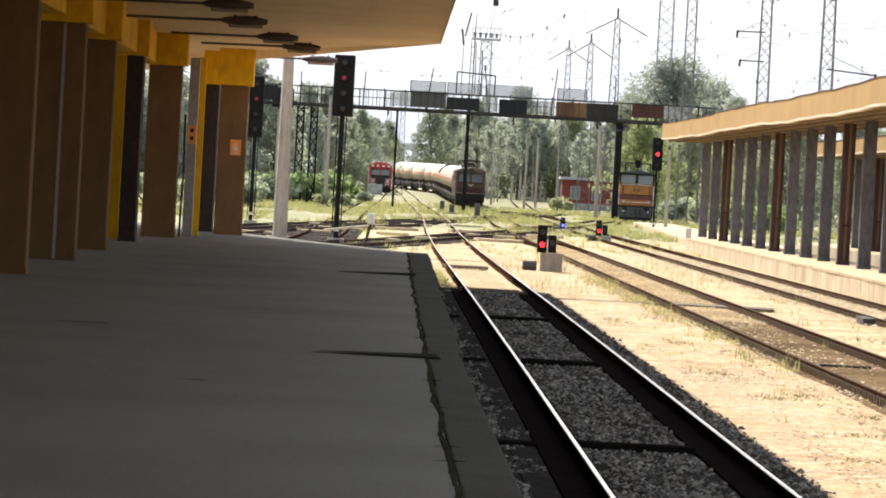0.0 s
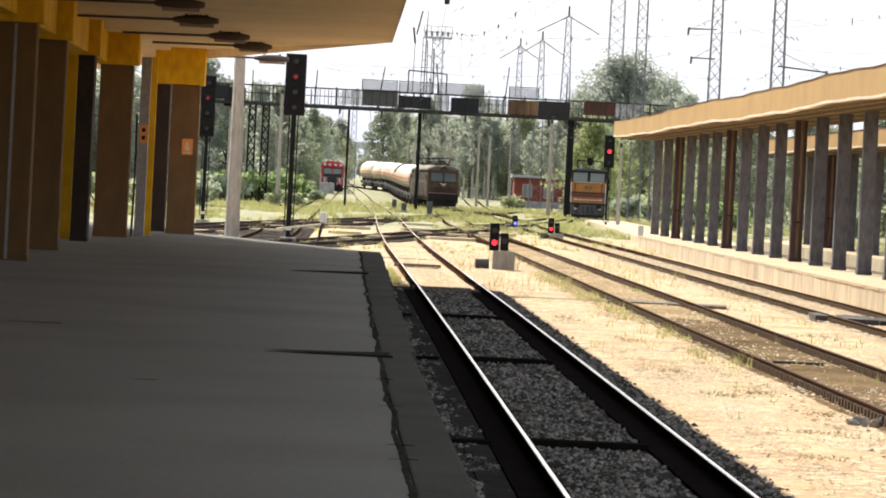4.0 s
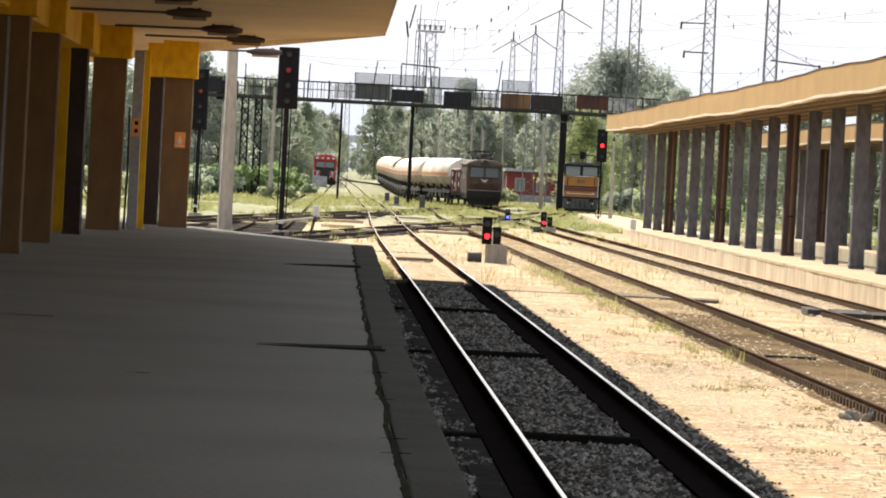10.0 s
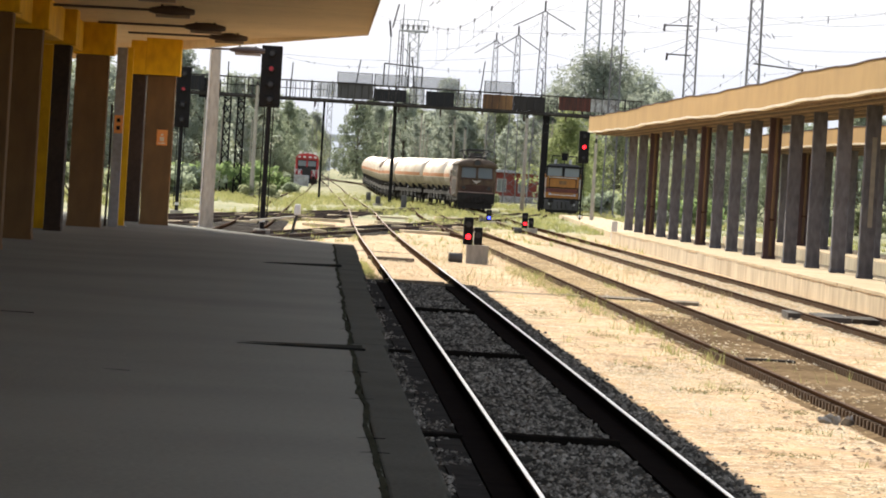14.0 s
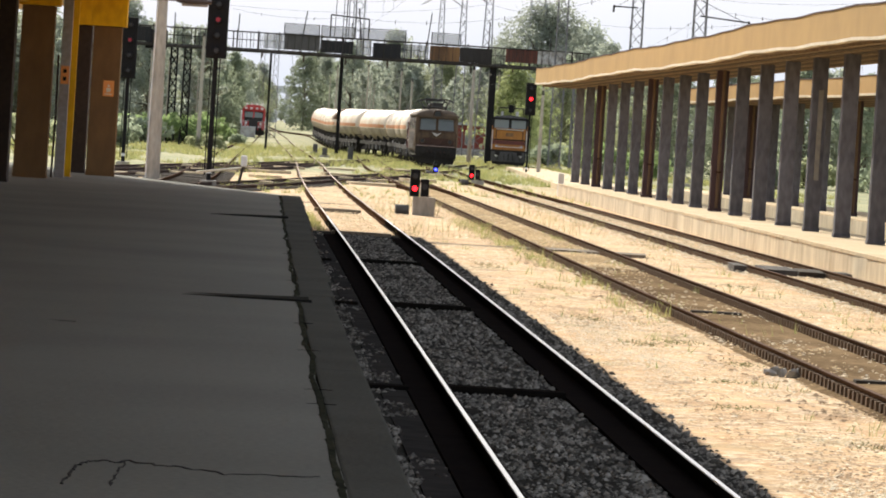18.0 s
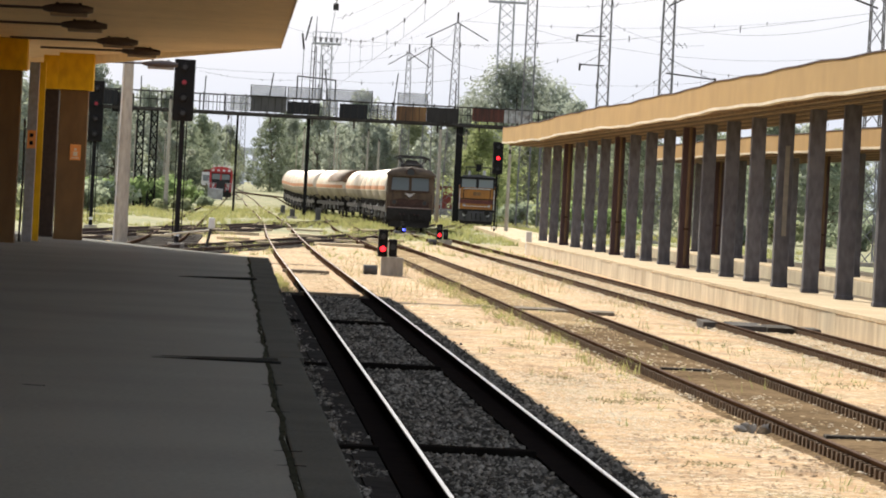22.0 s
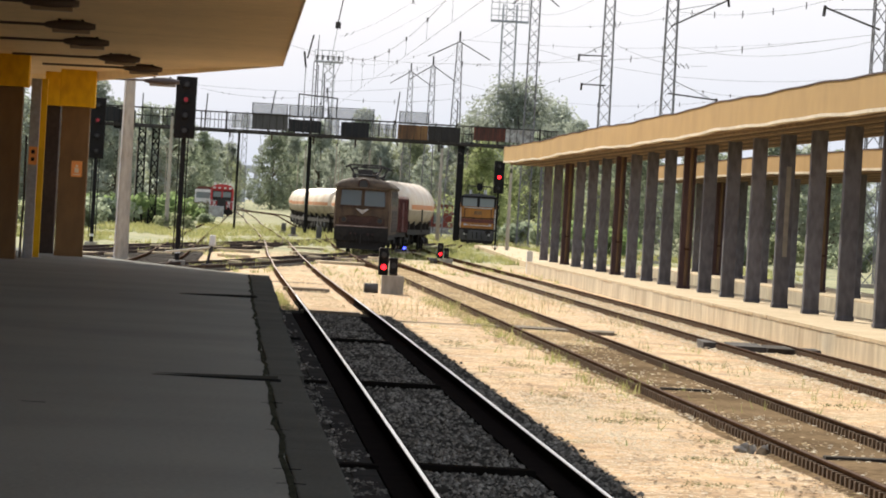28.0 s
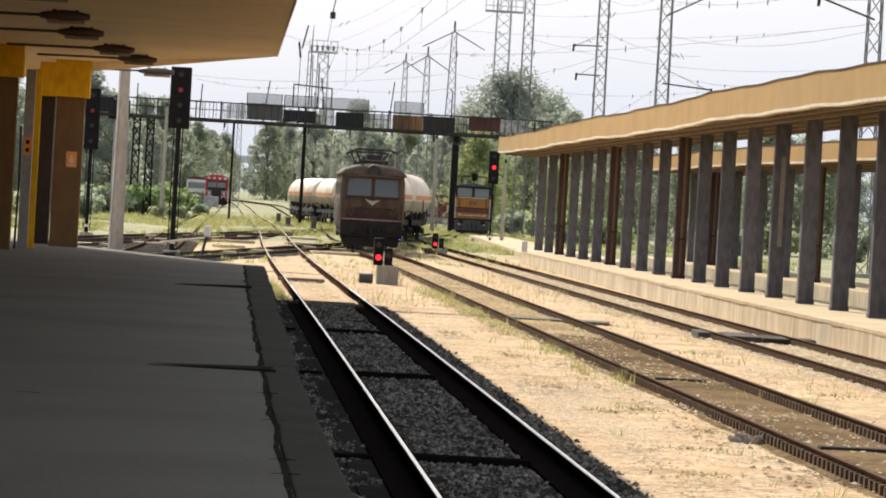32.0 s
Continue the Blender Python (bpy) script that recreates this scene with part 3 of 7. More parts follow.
# wandering crack along the kerb
yy, line, width = 19.8, [], []
while yy < 107.1:
    inner = float(np.interp(yy, [18, 36, 57.6, 79.2, 106.2], [0.56, 0.585, 0.665, 0.755, 0.9]))
    width.append(0.036 + 0.016 * noise.noise((yy * 0.8, 2, 0)) + 0.012 * noise.noise((yy * 4.1, 4, 0)))
    line.append((inner + 0.05 * noise.noise((yy * 0.35, 0, 0)) + 0.02 * noise.noise((yy * 1.1, 5, 0)) + 0.012 * noise.noise((yy * 5.3, 8, 0)), yy, 0.510 - width[-1]))
    yy += 0.11
part("edge_crack", B(tube, line, width, 6), "moss", platform, "ragged mossy crack between asphalt and kerb")
part("cross_crack", B(tube, *ragged([(-0.78, 20.55, 0.5), (-0.77, 21.40, 0.5), (-0.71, 21.94, 0.5), (-0.53, 22.05, 0.5), (-0.27, 21.91, 0.5), (0.06, 21.59, 0.5), (0.53, 21.83, 0.5)], 0.012), 6), "seam", platform, "open crack round a broken patch of asphalt")
part("cross_crack", B(tube, *ragged([(-0.52, 22.01, 0.5), (-0.54, 21.22, 0.5), (-0.56, 20.48, 0.5)], 0.009), 6), "seam", platform)
for yy in (27.5, 29.0, 34.0, 38.6, 49.0, 59.0):
    x = float(np.interp(yy, [18, 36, 57.6, 79.2, 106.2], [0.56, 0.585, 0.665, 0.755, 0.9]))
    part("side_crack", B(tube, [(x - 0.09, yy, 0.5), (x, yy + 0.05, 0.5), (x + 0.1, yy + 0.02, 0.502)], [0.002, 0.005, 0.002], 6), "seam", platform)
yy = -20.0
while yy < 105.3:
    n = random.uniform(4.0, 8.0)
    y1 = min(yy + n, 107.28)
    x_in = float(np.interp((yy + y1) / 2, [18, 36, 57.6, 79.2, 106.2], [0.59, 0.61, 0.69, 0.78, 0.93]))
    x_out = float(np.interp((yy + y1) / 2, [25.2, 37.8, 64.8, 79.2, 106.2], [0.94, 0.96, 1.12, 1.25, 1.42]))
    part("kerb_stone", B(box, x_in, x_out + random.uniform(-0.02, 0.02), yy + 0.003, y1 - 0.003, -0.35, 0.502 + random.uniform(-0.004, 0.006), 0.02), "kerb", platform)
    yy = y1

# assumed wall, never in view; added to keep side light off the pillars
wall = thing("wall_station", "assumed brown wall out of view, placed to dim the pillars", "wall", kind="structure")
part("plaster", boxes((-15.9, -15.5, -25, 100, -0.3, 5.72)), "plaster", wall)
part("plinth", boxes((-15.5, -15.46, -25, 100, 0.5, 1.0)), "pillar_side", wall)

# near canopy
canopy = thing("canopy_near", "cream platform canopy on yellow beams", "canopy", kind="structure")
roof = bmesh.new()
ol = [(-12, -25, 5.72), (0.85, -25, 5.72), (1.42, 106.56, 5.72), (-4.0, 122.76, 5.72), (-12, 147.6, 5.72)]
lo = [roof.verts.new(p) for p in ol]
hi = [roof.verts.new((x, y, 5.96)) for x, y, z in ol]
for i in range(5):
    roof.faces.new((lo[i], lo[(i + 1) % 5], hi[(i + 1) % 5], hi[i]))
roof.faces.new(lo)
roof.faces.new(hi)
bmesh.ops.recalc_face_normals(roof, faces=roof.faces)
part("soffit", roof, "canopy_under", canopy, "cream painted underside")
bm = bmesh.new()
lip = [(1.42, 106.56, 5.71), (-4.0, 122.76, 5.44), (-12, 147.6, 5.05)]
for row in ([p for p in lip], ):
    a = [bm.verts.new(p) for p in row]
    c = [bm.verts.new((x, y, 5.96)) for x, y, z in row]
    for i in range(2):
        bm.faces.new((a[i], a[i + 1], c[i + 1], c[i]))
bmesh.ops.solidify(bm, geom=bm.faces[:], thickness=0.1)
part("end_lip", bm, "canopy_under", canopy, "deepening end lip of the canopy")
part("gutter", B(slab, [(0.85, -25), (0.87, -25), (1.44, 106.38), (1.42, 106.38)], 5.7, 6.0), "canopy_under", canopy, "thin cream edge strip")
for yy in (36, 47, 58, 68, 80, 91, 102, 112):
    bm = bmesh.new()
    z_at = lambda x: 5.72
    x1 = 0.9 + 0.0043 * yy if yy < 106.2 else 1.42 - (yy - 106.56) * 0.33
    a = [bm.verts.new(p) for p in ((-6, yy, z_at(-6) - 0.012), (x1, yy, z_at(x1) - 0.012), (x1, yy + 0.03, z_at(x1) - 0.012), (-6, yy + 0.03, z_at(-6) - 0.012))]
    bm.faces.new(a)
    bmesh.ops.solidify(bm, geom=bm.faces[:], thickness=-0.02)
    part("panel_joint", bm, "soffit", canopy)
longi = boxes((-6.25, -5.75, -25, 111.6, 4.95, 5.72, 0.03))
part("long_beam", longi, "yellow", canopy, "yellow longitudinal beam")


def pillar(x0, x1, y, deep, top, face="pillar", cap=True, wide=0.0, strip=False):
    p = thing("platform_pillar", "brown clad canopy pillar with a yellow head beam", "pillar", ((x0 + x1) / 2, y, 0.5), "canopy pillars")
    w = (x1 - x0) / 2
    part("shaft", B(box, -w, w, 0, deep, 0, top - 0.5, 0.03), face, p, "brown cladding, scuffed")
    if strip:
        part("corner_strip", boxes((0.02, 0.075, -0.014, 0.01, 0.02, top - 0.52)), "grey_metal", p, "pale metal corner strip")
    part("foot", boxes((-w - 0.008, w + 0.008, -0.008, deep + 0.008, 0, 0.1)), face, p)
    if cap:
        under = 5.72
        part("head_beam", B(box, -w - 0.08 - wide, w + 0.12, -0.14, deep + 0.14, top - 0.5, under - 0.5, 0.025), "yellow", p, "yellow painted concrete head beam")
    return p


pillar(-4.46, -3.67, 120.6, 0.6, 4.69)
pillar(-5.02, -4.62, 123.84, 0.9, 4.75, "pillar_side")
pillar(-5.92, -5.07, 109.98, 0.6, 4.9)
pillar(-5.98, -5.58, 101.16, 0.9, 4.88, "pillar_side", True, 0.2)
pillar(-6.35, -5.52, 89.28, 0.6, 4.86)
pillar(-6.24, -5.38, 78.12, 0.6, 4.82, strip=True)
pillar(-6.3, -5.38, 67.14, 0.6, 4.8)
pillar(-6.3, -5.5, 56.16, 0.6, 4.8)
pillar(-6.3, -5.5, 45.18, 0.6, 4.8)
pillar(-6.3, -5.5, 34.2, 0.6, 4.8)
for x, y, w in ((-6.19, 102.6, 0.13), (-4.72, 114.12, 0.1)):
    p = thing("yellow_post", "narrow yellow painted steel post", "post", (x, y, 0.5), "yellow posts")
    part("post", B(box, -w, w, -0.1, 0.1, 0, 4.75, 0.015), "yellow", p)
    part("foot_plate", boxes((-w - 0.06, w + 0.06, -0.16, 0.16, 0, 0.02)), "grey_metal", p)
cabinet = thing("cable_post", "grey metal post with an orange warning plate", "post", (-4.86, 112.68, 0.5))
part("post", B(box, -0.13, 0.13, -0.1, 0.1, 0, 4.7, 0.015), "grey_metal", cabinet)
plate = part("warning_plate", boxes((-0.1, 0.12, -0.125, -0.104, 2.45, 2.92)), "sign", cabinet, "orange warning plate")
for z in (2.54, 2.74):
    part("plate_mark", boxes((-0.04, 0.05, -0.132, -0.126, z, z + 0.1)), "black", plate)
part("hose", rods((((-0.2, -0.05, 0.0)), (-0.17, -0.05, 1.6), 0.03), ((-0.17, -0.05, 1.6), (-0.19, -0.05, 3.2), 0.03)), "pillar_side", cabinet)
notice = thing("pillar_notice", "small orange notice fixed to a brown pillar", "sign", (-3.96, 120.57, 2.95))
part("board", B(box, -0.15, 0.15, 0.0, 0.03, -0.22, 0.22, 0.005), "sign", notice)
part("pictogram", boxes((-0.06, 0.06, -0.006, -0.001, -0.1, 0.02), (-0.03, 0.03, -0.006, -0.001, 0.05, 0.11), (-0.1, 0.1, -0.006, -0.001, -0.17, -0.14)), "trim_white", notice)


def canopy_lamp(x, y):
    z = 5.72
    la = thing("canopy_lamp", "dark elongated lamp on a long arm under the canopy", "lamp", (x, y, z - 0.13), "canopy lamps")
    bm = bmesh.new()
    n = 9
    tube(bm, [(-0.5 + i / n, 0, 0) for i in range(n + 1)], [0.045 + 0.115 * math.sin(math.pi * (0.06 + 0.86 * i / n)) for i in range(n + 1)], 12)
    bmesh.ops.scale(bm, vec=(1, 1.3, 0.75), verts=bm.verts)
    part("housing", bm, "lamp_case", la, "", True)
    part("arm", rods(((-2.6, 0, -0.02), (-0.45, 0, 0.0), 0.03)), "lamp_case", la)
    for u in (-0.25, 0.2):
        part("hanger", boxes((u, u + 0.06, -0.03, 0.03, 0.0, 0.13)), "dark_steel", la)
    part("glass", B(box, -0.35, 0.4, -0.12, 0.12, -0.15, -0.075, 0.02), "lamp_glass", la, "dusty lamp glass")


for x, y in ((-3.1, 85.68), (-3.05, 94.5), (-2.55, 104.58), (-2.1, 111.6), (-1.75, 122.4), (-3.1, 75.6), (-3.1, 65.7)):
    canopy_lamp(x, y)


# ---- tracks ----
def rail_profile():
    return [(-0.07, -0.17), (0.07, -0.17), (0.07, -0.155), (0.012, -0.135), (0.012, -0.045), (0.036, -0.035), (0.036, -0.006), (-0.036, -0.006), (-0.036, -0.035), (-0.012, -0.045), (-0.012, -0.135), (-0.07, -0.155)]


def sweep(bm, profile, line):
    """The profile carried along a line of (x, y) points, drawn square to it."""
    rings = []
    for i, (x, y) in enumerate(line):
        a, c = line[max(i - 1, 0)], line[min(i + 1, len(line) - 1)]
        w = Vector((c[0] - a[0], c[1] - a[1])).normalized()
        rings.append([bm.verts.new((x + u * w.y, y - u * w.x, v + rise(y))) for u, v in profile])
    k = len(profile)
    for r, s in zip(rings, rings[1:]):
        for i in range(k):
            bm.faces.new((r[i], r[(i + 1) % k], s[(i + 1) % k], s[i]))
    bm.faces.new(rings[0])
    bm.faces.new(list(reversed(rings[-1])))
    bmesh.ops.recalc_face_normals(bm, faces=bm.faces)


def side_line(line, off):
    out = []
    for i, (x, y) in enumerate(line):
        a, c = line[max(i - 1, 0)], line[min(i + 1, len(line) - 1)]
        w = Vector((c[0] - a[0], c[1] - a[1])).normalized()
        out.append((x + off * w.y, y - off * w.x))
    return out


def smooth_line(pts, step=2.0, reach=18):
    """Points (y, x) joined by a smooth curve in even steps of y."""
    ys, xs = np.array([p[0] for p in pts], float), np.array([p[1] for p in pts], float)
    yy = np.arange(ys[0], ys[-1] + 0.01, step)
    raw = np.interp(yy, ys, xs)
    width = max(1, int(reach / step))
    pad = np.pad(raw, width, mode="reflect", reflect_type="odd")
    soft = np.convolve(pad, np.hanning(2 * width + 1) / np.hanning(2 * width + 1).sum(), "same")[width:-width]
    return list(zip(soft.tolist(), yy.tolist()))


sleeper_mesh = mesh_of("sleeper", B(box, -1.25, 1.25, -0.12, 0.12, -0.36, -0.155, 0.015), "sleeper")
clip_bm = bmesh.new()
for s in (-0.75, 0.75):
    for v in (0, 0.31):
        box(clip_bm, s - 0.09, s - 0.02, v - 0.055, v + 0.055, -0.165, -0.05)
clip_mesh = mesh_of("rail_clip", clip_bm, "clip")
dark_sleeper = mesh_of("dark_sleeper", B(box, -1.4, 1.4, -0.13, 0.13, -0.36, -0.12, 0.015), "timber")


def dirt_bed(bm, line):
    """A packed bed between and beside the rails with ragged edges."""
    rows = []
    for x, y in line:
        a = -1.3 + 0.35 * noise.noise((x, y * 0.5, 1)) + 0.15 * noise.noise((x, y * 1.7, 5))
        c = 0.95 + 0.25 * noise.noise((x, y * 0.5, 7))
        rows.append([bm.verts.new((x + u, y, z)) for u, z in ((a, -0.26), (-0.85, -0.148), (-0.6, -0.145), (0, -0.13), (0.6, -0.145), (0.8, -0.15), (c, -0.25))])
    for r, s in zip(rows, rows[1:]):
        for i in range(6):
            bm.faces.new((r[i], r[i + 1], s[i + 1], s[i]))


def track(label, line, side="rail_side", top="rail_top", sleepers=(), bed="", clips=(), wood=None, sunk=0.0):
    t = thing("railway_track", label, "railway track", kind="structure")
    for off in (-0.752, 0.752):
        r = part("rail", B(sweep, rail_profile(), side_line(line, off)), side, t)
        part("running_surface", B(sweep, [(-0.024, -0.006), (0.019, -0.006), (0.015, 0.0), (-0.021, 0.0)], side_line(line, off)), top, r, "worn bright running surface")
    for x, y, turn in sleepers:
        piece("sleeper", wood or sleeper_mesh, t, pose(x, y, random.uniform(-0.015, 0.012) - sunk, 0, 0, turn + random.uniform(-0.6, 0.6)))
    for x, y, turn in clips:
        piece("rail_clip", clip_mesh, t, pose(x, y, 0, 0, 0, turn))
    if bed:
        near = [p for p in line if p[1] < (201.6 if bed in ("dirt", "pale_dirt") else 243)]
        fine = [(float(np.interp(y, [p[1] for p in near], [p[0] for p in near])), y) for y in np.arange(near[0][1], near[-1][1], 0.7)]
        if bed == "dirt":
            part("bed", B(dirt_bed, [q for q in fine if q[1] < 84]), "dirt", t, "brown dirt packed between the rails")
            part("bed", B(dirt_bed, [q for q in fine if q[1] > 83]), "mid_dirt", t, "sandy dirt packed between the rails")
        else:
            part("bed", B(dirt_bed, fine), bed, t, "dirt packed between the rails")
    return t


def beds(line, y0, y1, gap=0.62):
    xs, ys = [p[0] for p in line], [p[1] for p in line]
    y, out = y0, []
    while y < y1:
        x = float(np.interp(y, ys, xs))
        dx = float(np.interp(y + 1, ys, xs) - x)
        out.append((x, y, -math.degrees(math.atan(dx))))
        y += gap
    return out


M["rail_dull"] = mat("dull_rail_head", (0.2, 0.145, 0.115), (0.1, 0.07, 0.055), 0.9, 0.0, grain=15, wear=0.8, spec=0.0)
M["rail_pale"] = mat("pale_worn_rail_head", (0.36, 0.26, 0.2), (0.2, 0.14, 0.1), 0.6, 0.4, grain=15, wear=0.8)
LINE_1 = smooth_line([(-36, 2.4), (25, 2.63), (37, 2.68), (56, 2.765), (86, 2.865), (106, 2.91), (153, 3.0), (198, 3.25), (270, 3.9), (387, 4.3), (540, 4.2), (690, 3.5), (800, 2.9)])
LINE_2 = smooth_line([(-36, 7.05), (72, 7.12), (144, 7.4), (205.2, 7.65), (252, 7.9), (315, 9.0), (387, 10.6)])
LINE_3 = smooth_line([(-36, 10.75), (64.8, 11.05), (207, 11.8), (243, 12.0), (288, 12.9), (315, 13.3), (414, 15.2), (540, 18)])
LINE_T = smooth_line([(175, 7.5), (190, 7.3), (205, 7.5), (220, 7.7), (232, 7.92), (244, 9.0), (256, 10.41), (268, 12.09), (280, 12.86), (292, 13.02), (304, 13.08), (316, 13.25), (328, 13.29), (340, 13.4), (352, 13.49), (364, 13.68),
                      (376, 13.38), (388, 12.04), (400, 10.4), (412, 9.51), (424, 9.45), (440, 9.4), (540, 9.4), (600, 9.4), (620, 8.8), (640, 7.0), (660, 5.0), (680, 3.9), (720, 3.4), (800, 2.8), (900, 1.5)], reach=8)
# one line in two copies: rails coloured darker under the canopy, paler in the sun
track("station track beside the shaded platform, bright worn rails", [p for p in LINE_1 if p[1] <= 110.1], "rail_shade", "rail_top")
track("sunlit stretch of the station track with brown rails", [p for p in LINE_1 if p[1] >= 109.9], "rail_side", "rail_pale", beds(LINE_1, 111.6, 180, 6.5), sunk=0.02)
track("middle station track with rusty rails", LINE_2, "rail_side", "rail_dull", beds(LINE_2, 36, 189, 4.96), "dirt", beds(LINE_2, 36, 162), sunk=0.03)
track("station track along the far platform with rusty rails", LINE_3, "rail_side", "rail_dull", beds(LINE_3, 61.2, 189, 4.96), "pale_dirt", beds(LINE_3, 61.2, 162), sunk=0.03)
track("curved crossover track in the grass", LINE_T, "rail_side", "rail_dull", beds(LINE_T, 187.2, 270, 0.8))
track("turnout track crossing the yard in the grass", smooth_line([(144, -2.2), (167.4, 1.0), (189, 3.4), (217.8, 7.0), (270, 12), (342, 18.5)]), "rail_old", "rail_dull", beds(smooth_line([(144, -2.2), (167.4, 1.0), (189, 3.4), (217.8, 7.0), (270, 12), (342, 18.5)]), 151.2, 212.4, 0.8), "dark_dirt", wood=dark_sleeper)
track("second turnout track crossing the yard", smooth_line([(187.2, -5.4), (225, -1.2), (250.2, 1.8), (273.6, 4.4), (318.6, 9.4), (360, 13.3), (423, 19)]), "rail_old", "rail_dull", beds(smooth_line([(187.2, -5.4), (225, -1.2), (250.2, 1.8), (273.6, 4.4), (318.6, 9.4)]), 194.4, 288, 1.1), "dark_dirt", wood=dark_sleeper)
track("rusty siding in the grass", smooth_line([(151.2, -2.4), (172.8, -2.0), (225, -1.7), (360, -1.0), (540, 0.6), (648, 2)]), "rail_side", "rail_dull", beds(smooth_line([(151.2, -2.4), (172.8, -2.0), (225, -1.7)]), 158.4, 225, 0.8), wood=dark_sleeper)
track("siding under the orange locomotive", smooth_line([(300, 17.6), (345, 20.75), (362, 21.94), (430, 26.7)]), "rail_side", "rail_dull")
track("short rusty siding behind the signal", smooth_line([(154.8, -6.4), (180, -4.6), (201.6, -2.2), (226.8, 1.2), (252, 3.2), (306, 4.2)]), "rail_old", "rail_dull", beds(smooth_line([(154.8, -6.4), (180, -4.6), (201.6, -2.2), (226.8, 1.2)]), 162, 223.2, 1.0), "dark_dirt", wood=dark_sleeper)

# black strips painting shade beside the rails, and timbers across the tracks
shade_ballast = thing("oily_ballast", "ballast coloured black beside the rails to stand for their shade", "ballast", kind="structure")
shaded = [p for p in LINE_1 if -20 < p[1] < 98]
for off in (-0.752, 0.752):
    part("shade_strip", B(sweep, [(off - 0.31, -0.3), (off + 0.05, -0.3), (off + 0.05, -0.115), (off - 0.31, -0.115)], shaded), "shade_ballast", shade_ballast)


part("walkway_board", B(sweep, [(-1.32, -0.3), (-1.07, -0.3), (-1.07, -0.13), (-1.32, -0.13)], shaded), "matting", shade_ballast, "dark boards along the rail")
# outline follows the canopy's cast shadow; its dark colour paints that shade
part("ballast_bed", B(slab, [(0.9, -20), (3.78, -20), (3.88, 36), (4.02, 60), (4.12, 90), (4.1, 99.9), (0.9, 99.9)], -0.4, -0.145), "bed_shade", shade_ballast, "grey ballast bed coloured dark out to the canopy's shadow edge")


def board(x0, x1, y, w, z, label, name="cross_timber", material="timber", turn=0.0):
    t = thing(name, label, "timber", ((x0 + x1) / 2, y, z), "timbers across the tracks", turn=turn)
    h = (x1 - x0) / 2
    part("plank", B(box, -h, h, -w / 2, w / 2, -0.14, 0.03, 0.012), material, t)
    return t


for y in (40.32, 59.04, 77.76):
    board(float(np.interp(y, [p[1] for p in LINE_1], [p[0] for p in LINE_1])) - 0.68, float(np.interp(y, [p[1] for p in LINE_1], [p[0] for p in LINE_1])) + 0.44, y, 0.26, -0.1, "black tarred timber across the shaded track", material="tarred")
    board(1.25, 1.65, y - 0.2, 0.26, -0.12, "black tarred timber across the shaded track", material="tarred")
board(2.05, 3.4, 97.92, 0.45, -0.1, "grey timber across the track", material="sleeper")
board(2.05, 3.4, 124.2, 0.38, -0.1, "grey timber across the track", material="sleeper")
board(6.75, 7.5, 63.72, 0.24, -0.13, "old timber between rusty rails")
board(6.75, 7.5, 46.44, 0.24, -0.13, "old timber between rusty rails")
board(6.35, 8.95, 94.9, 1.5, -0.13, "weathered boards across the middle track", material="sleeper", turn=-6)
board(5.9, 6.4, 95.94, 0.60, -0.16, "weathered boards across the middle track", material="sleeper", turn=5)
board(10.15, 10.46, 88.6, 2.2, -0.05, "tarred crossing boards over the track", material="crossing", turn=-3)
board(10.6, 11.28, 87.4, 2.8, -0.05, "tarred crossing boards over the track", material="crossing", turn=-3)
board(11.32, 11.86, 87.2, 2.4, -0.06, "tarred crossing boards over the track", material="timber", turn=-4)
board(12.02, 12.44, 87.3, 1.4, -0.07, "tarred crossing boards over the track", material="crossing", turn=-3)
board(3.5, 6.3, 96.12, 0.33, -0.186, "half-buried cable duct lid", material="sleeper", turn=3)
lump = thing("scrap_heap", "small heap of dark scrap beside the rail", "scrap", (6.2, 47.52, -0.17))
for i in range(9):
    bm = bmesh.new()
    bmesh.ops.create_icosphere(bm, subdivisions=1, radius=random.uniform(0.05, 0.1), matrix=pose(random.uniform(-0.25, 0.2), random.uniform(-0.3, 0.3), 0.03, 20 * i, 10 * i, 40 * i) @ Matrix.Diagonal((1.2, 0.8, 0.5, 1)))
    part("lump", bm, "stone_grey", lump)

# ---- far platform with its canopy ----
far_platform = thing("platform_far", "low pale concrete platform with a stained face", "platform", kind="structure")
edge2 = lambda y: 12.46 + (y - 77.4) * 0.01289
yy = 14.0
while yy < 190:
    y1 = yy + 3.0
    bm = bmesh.new()
    slab(bm, [(edge2(yy) + 0.02, yy + 0.015), (edge2(yy) + 0.5, yy + 0.015), (edge2(y1) + 0.5, y1 - 0.015), (edge2(y1) + 0.02, y1 - 0.015)], -0.3, 0.33)
    part("face_block", bm, "platform_face", far_platform)
    bm = bmesh.new()
    slab(bm, [(edge2(yy) + random.uniform(-0.02, 0.02), yy + 0.01), (edge2(yy) + 0.9, yy + 0.01), (edge2(y1) + 0.9, y1 - 0.01), (edge2(y1) + random.uniform(-0.02, 0.02), y1 - 0.01)], 0.33, 0.4)
    part("edge_slab", bm, "paving", far_platform)
    yy = y1
part("deck", B(slab, [(edge2(-20) + 0.4, -20), (14.3, -20), (16.6, 194.4), (edge2(192.6) + 0.4, 192.6)], -0.3, 0.392), "paving", far_platform, "dusty pale paving")
part("end_block", B(box, 14.05, 14.3, 192.6, 193.0, -0.3, 0.85, 0.03), "white_paint", far_platform, "whitewashed end block")
part("low_extension", B(slab, [(15.0, 196.2), (19.5, 196.2), (22.5, 324), (19.6, 324)], -0.3, 0.12), "paving", far_platform, "low pale platform extension")


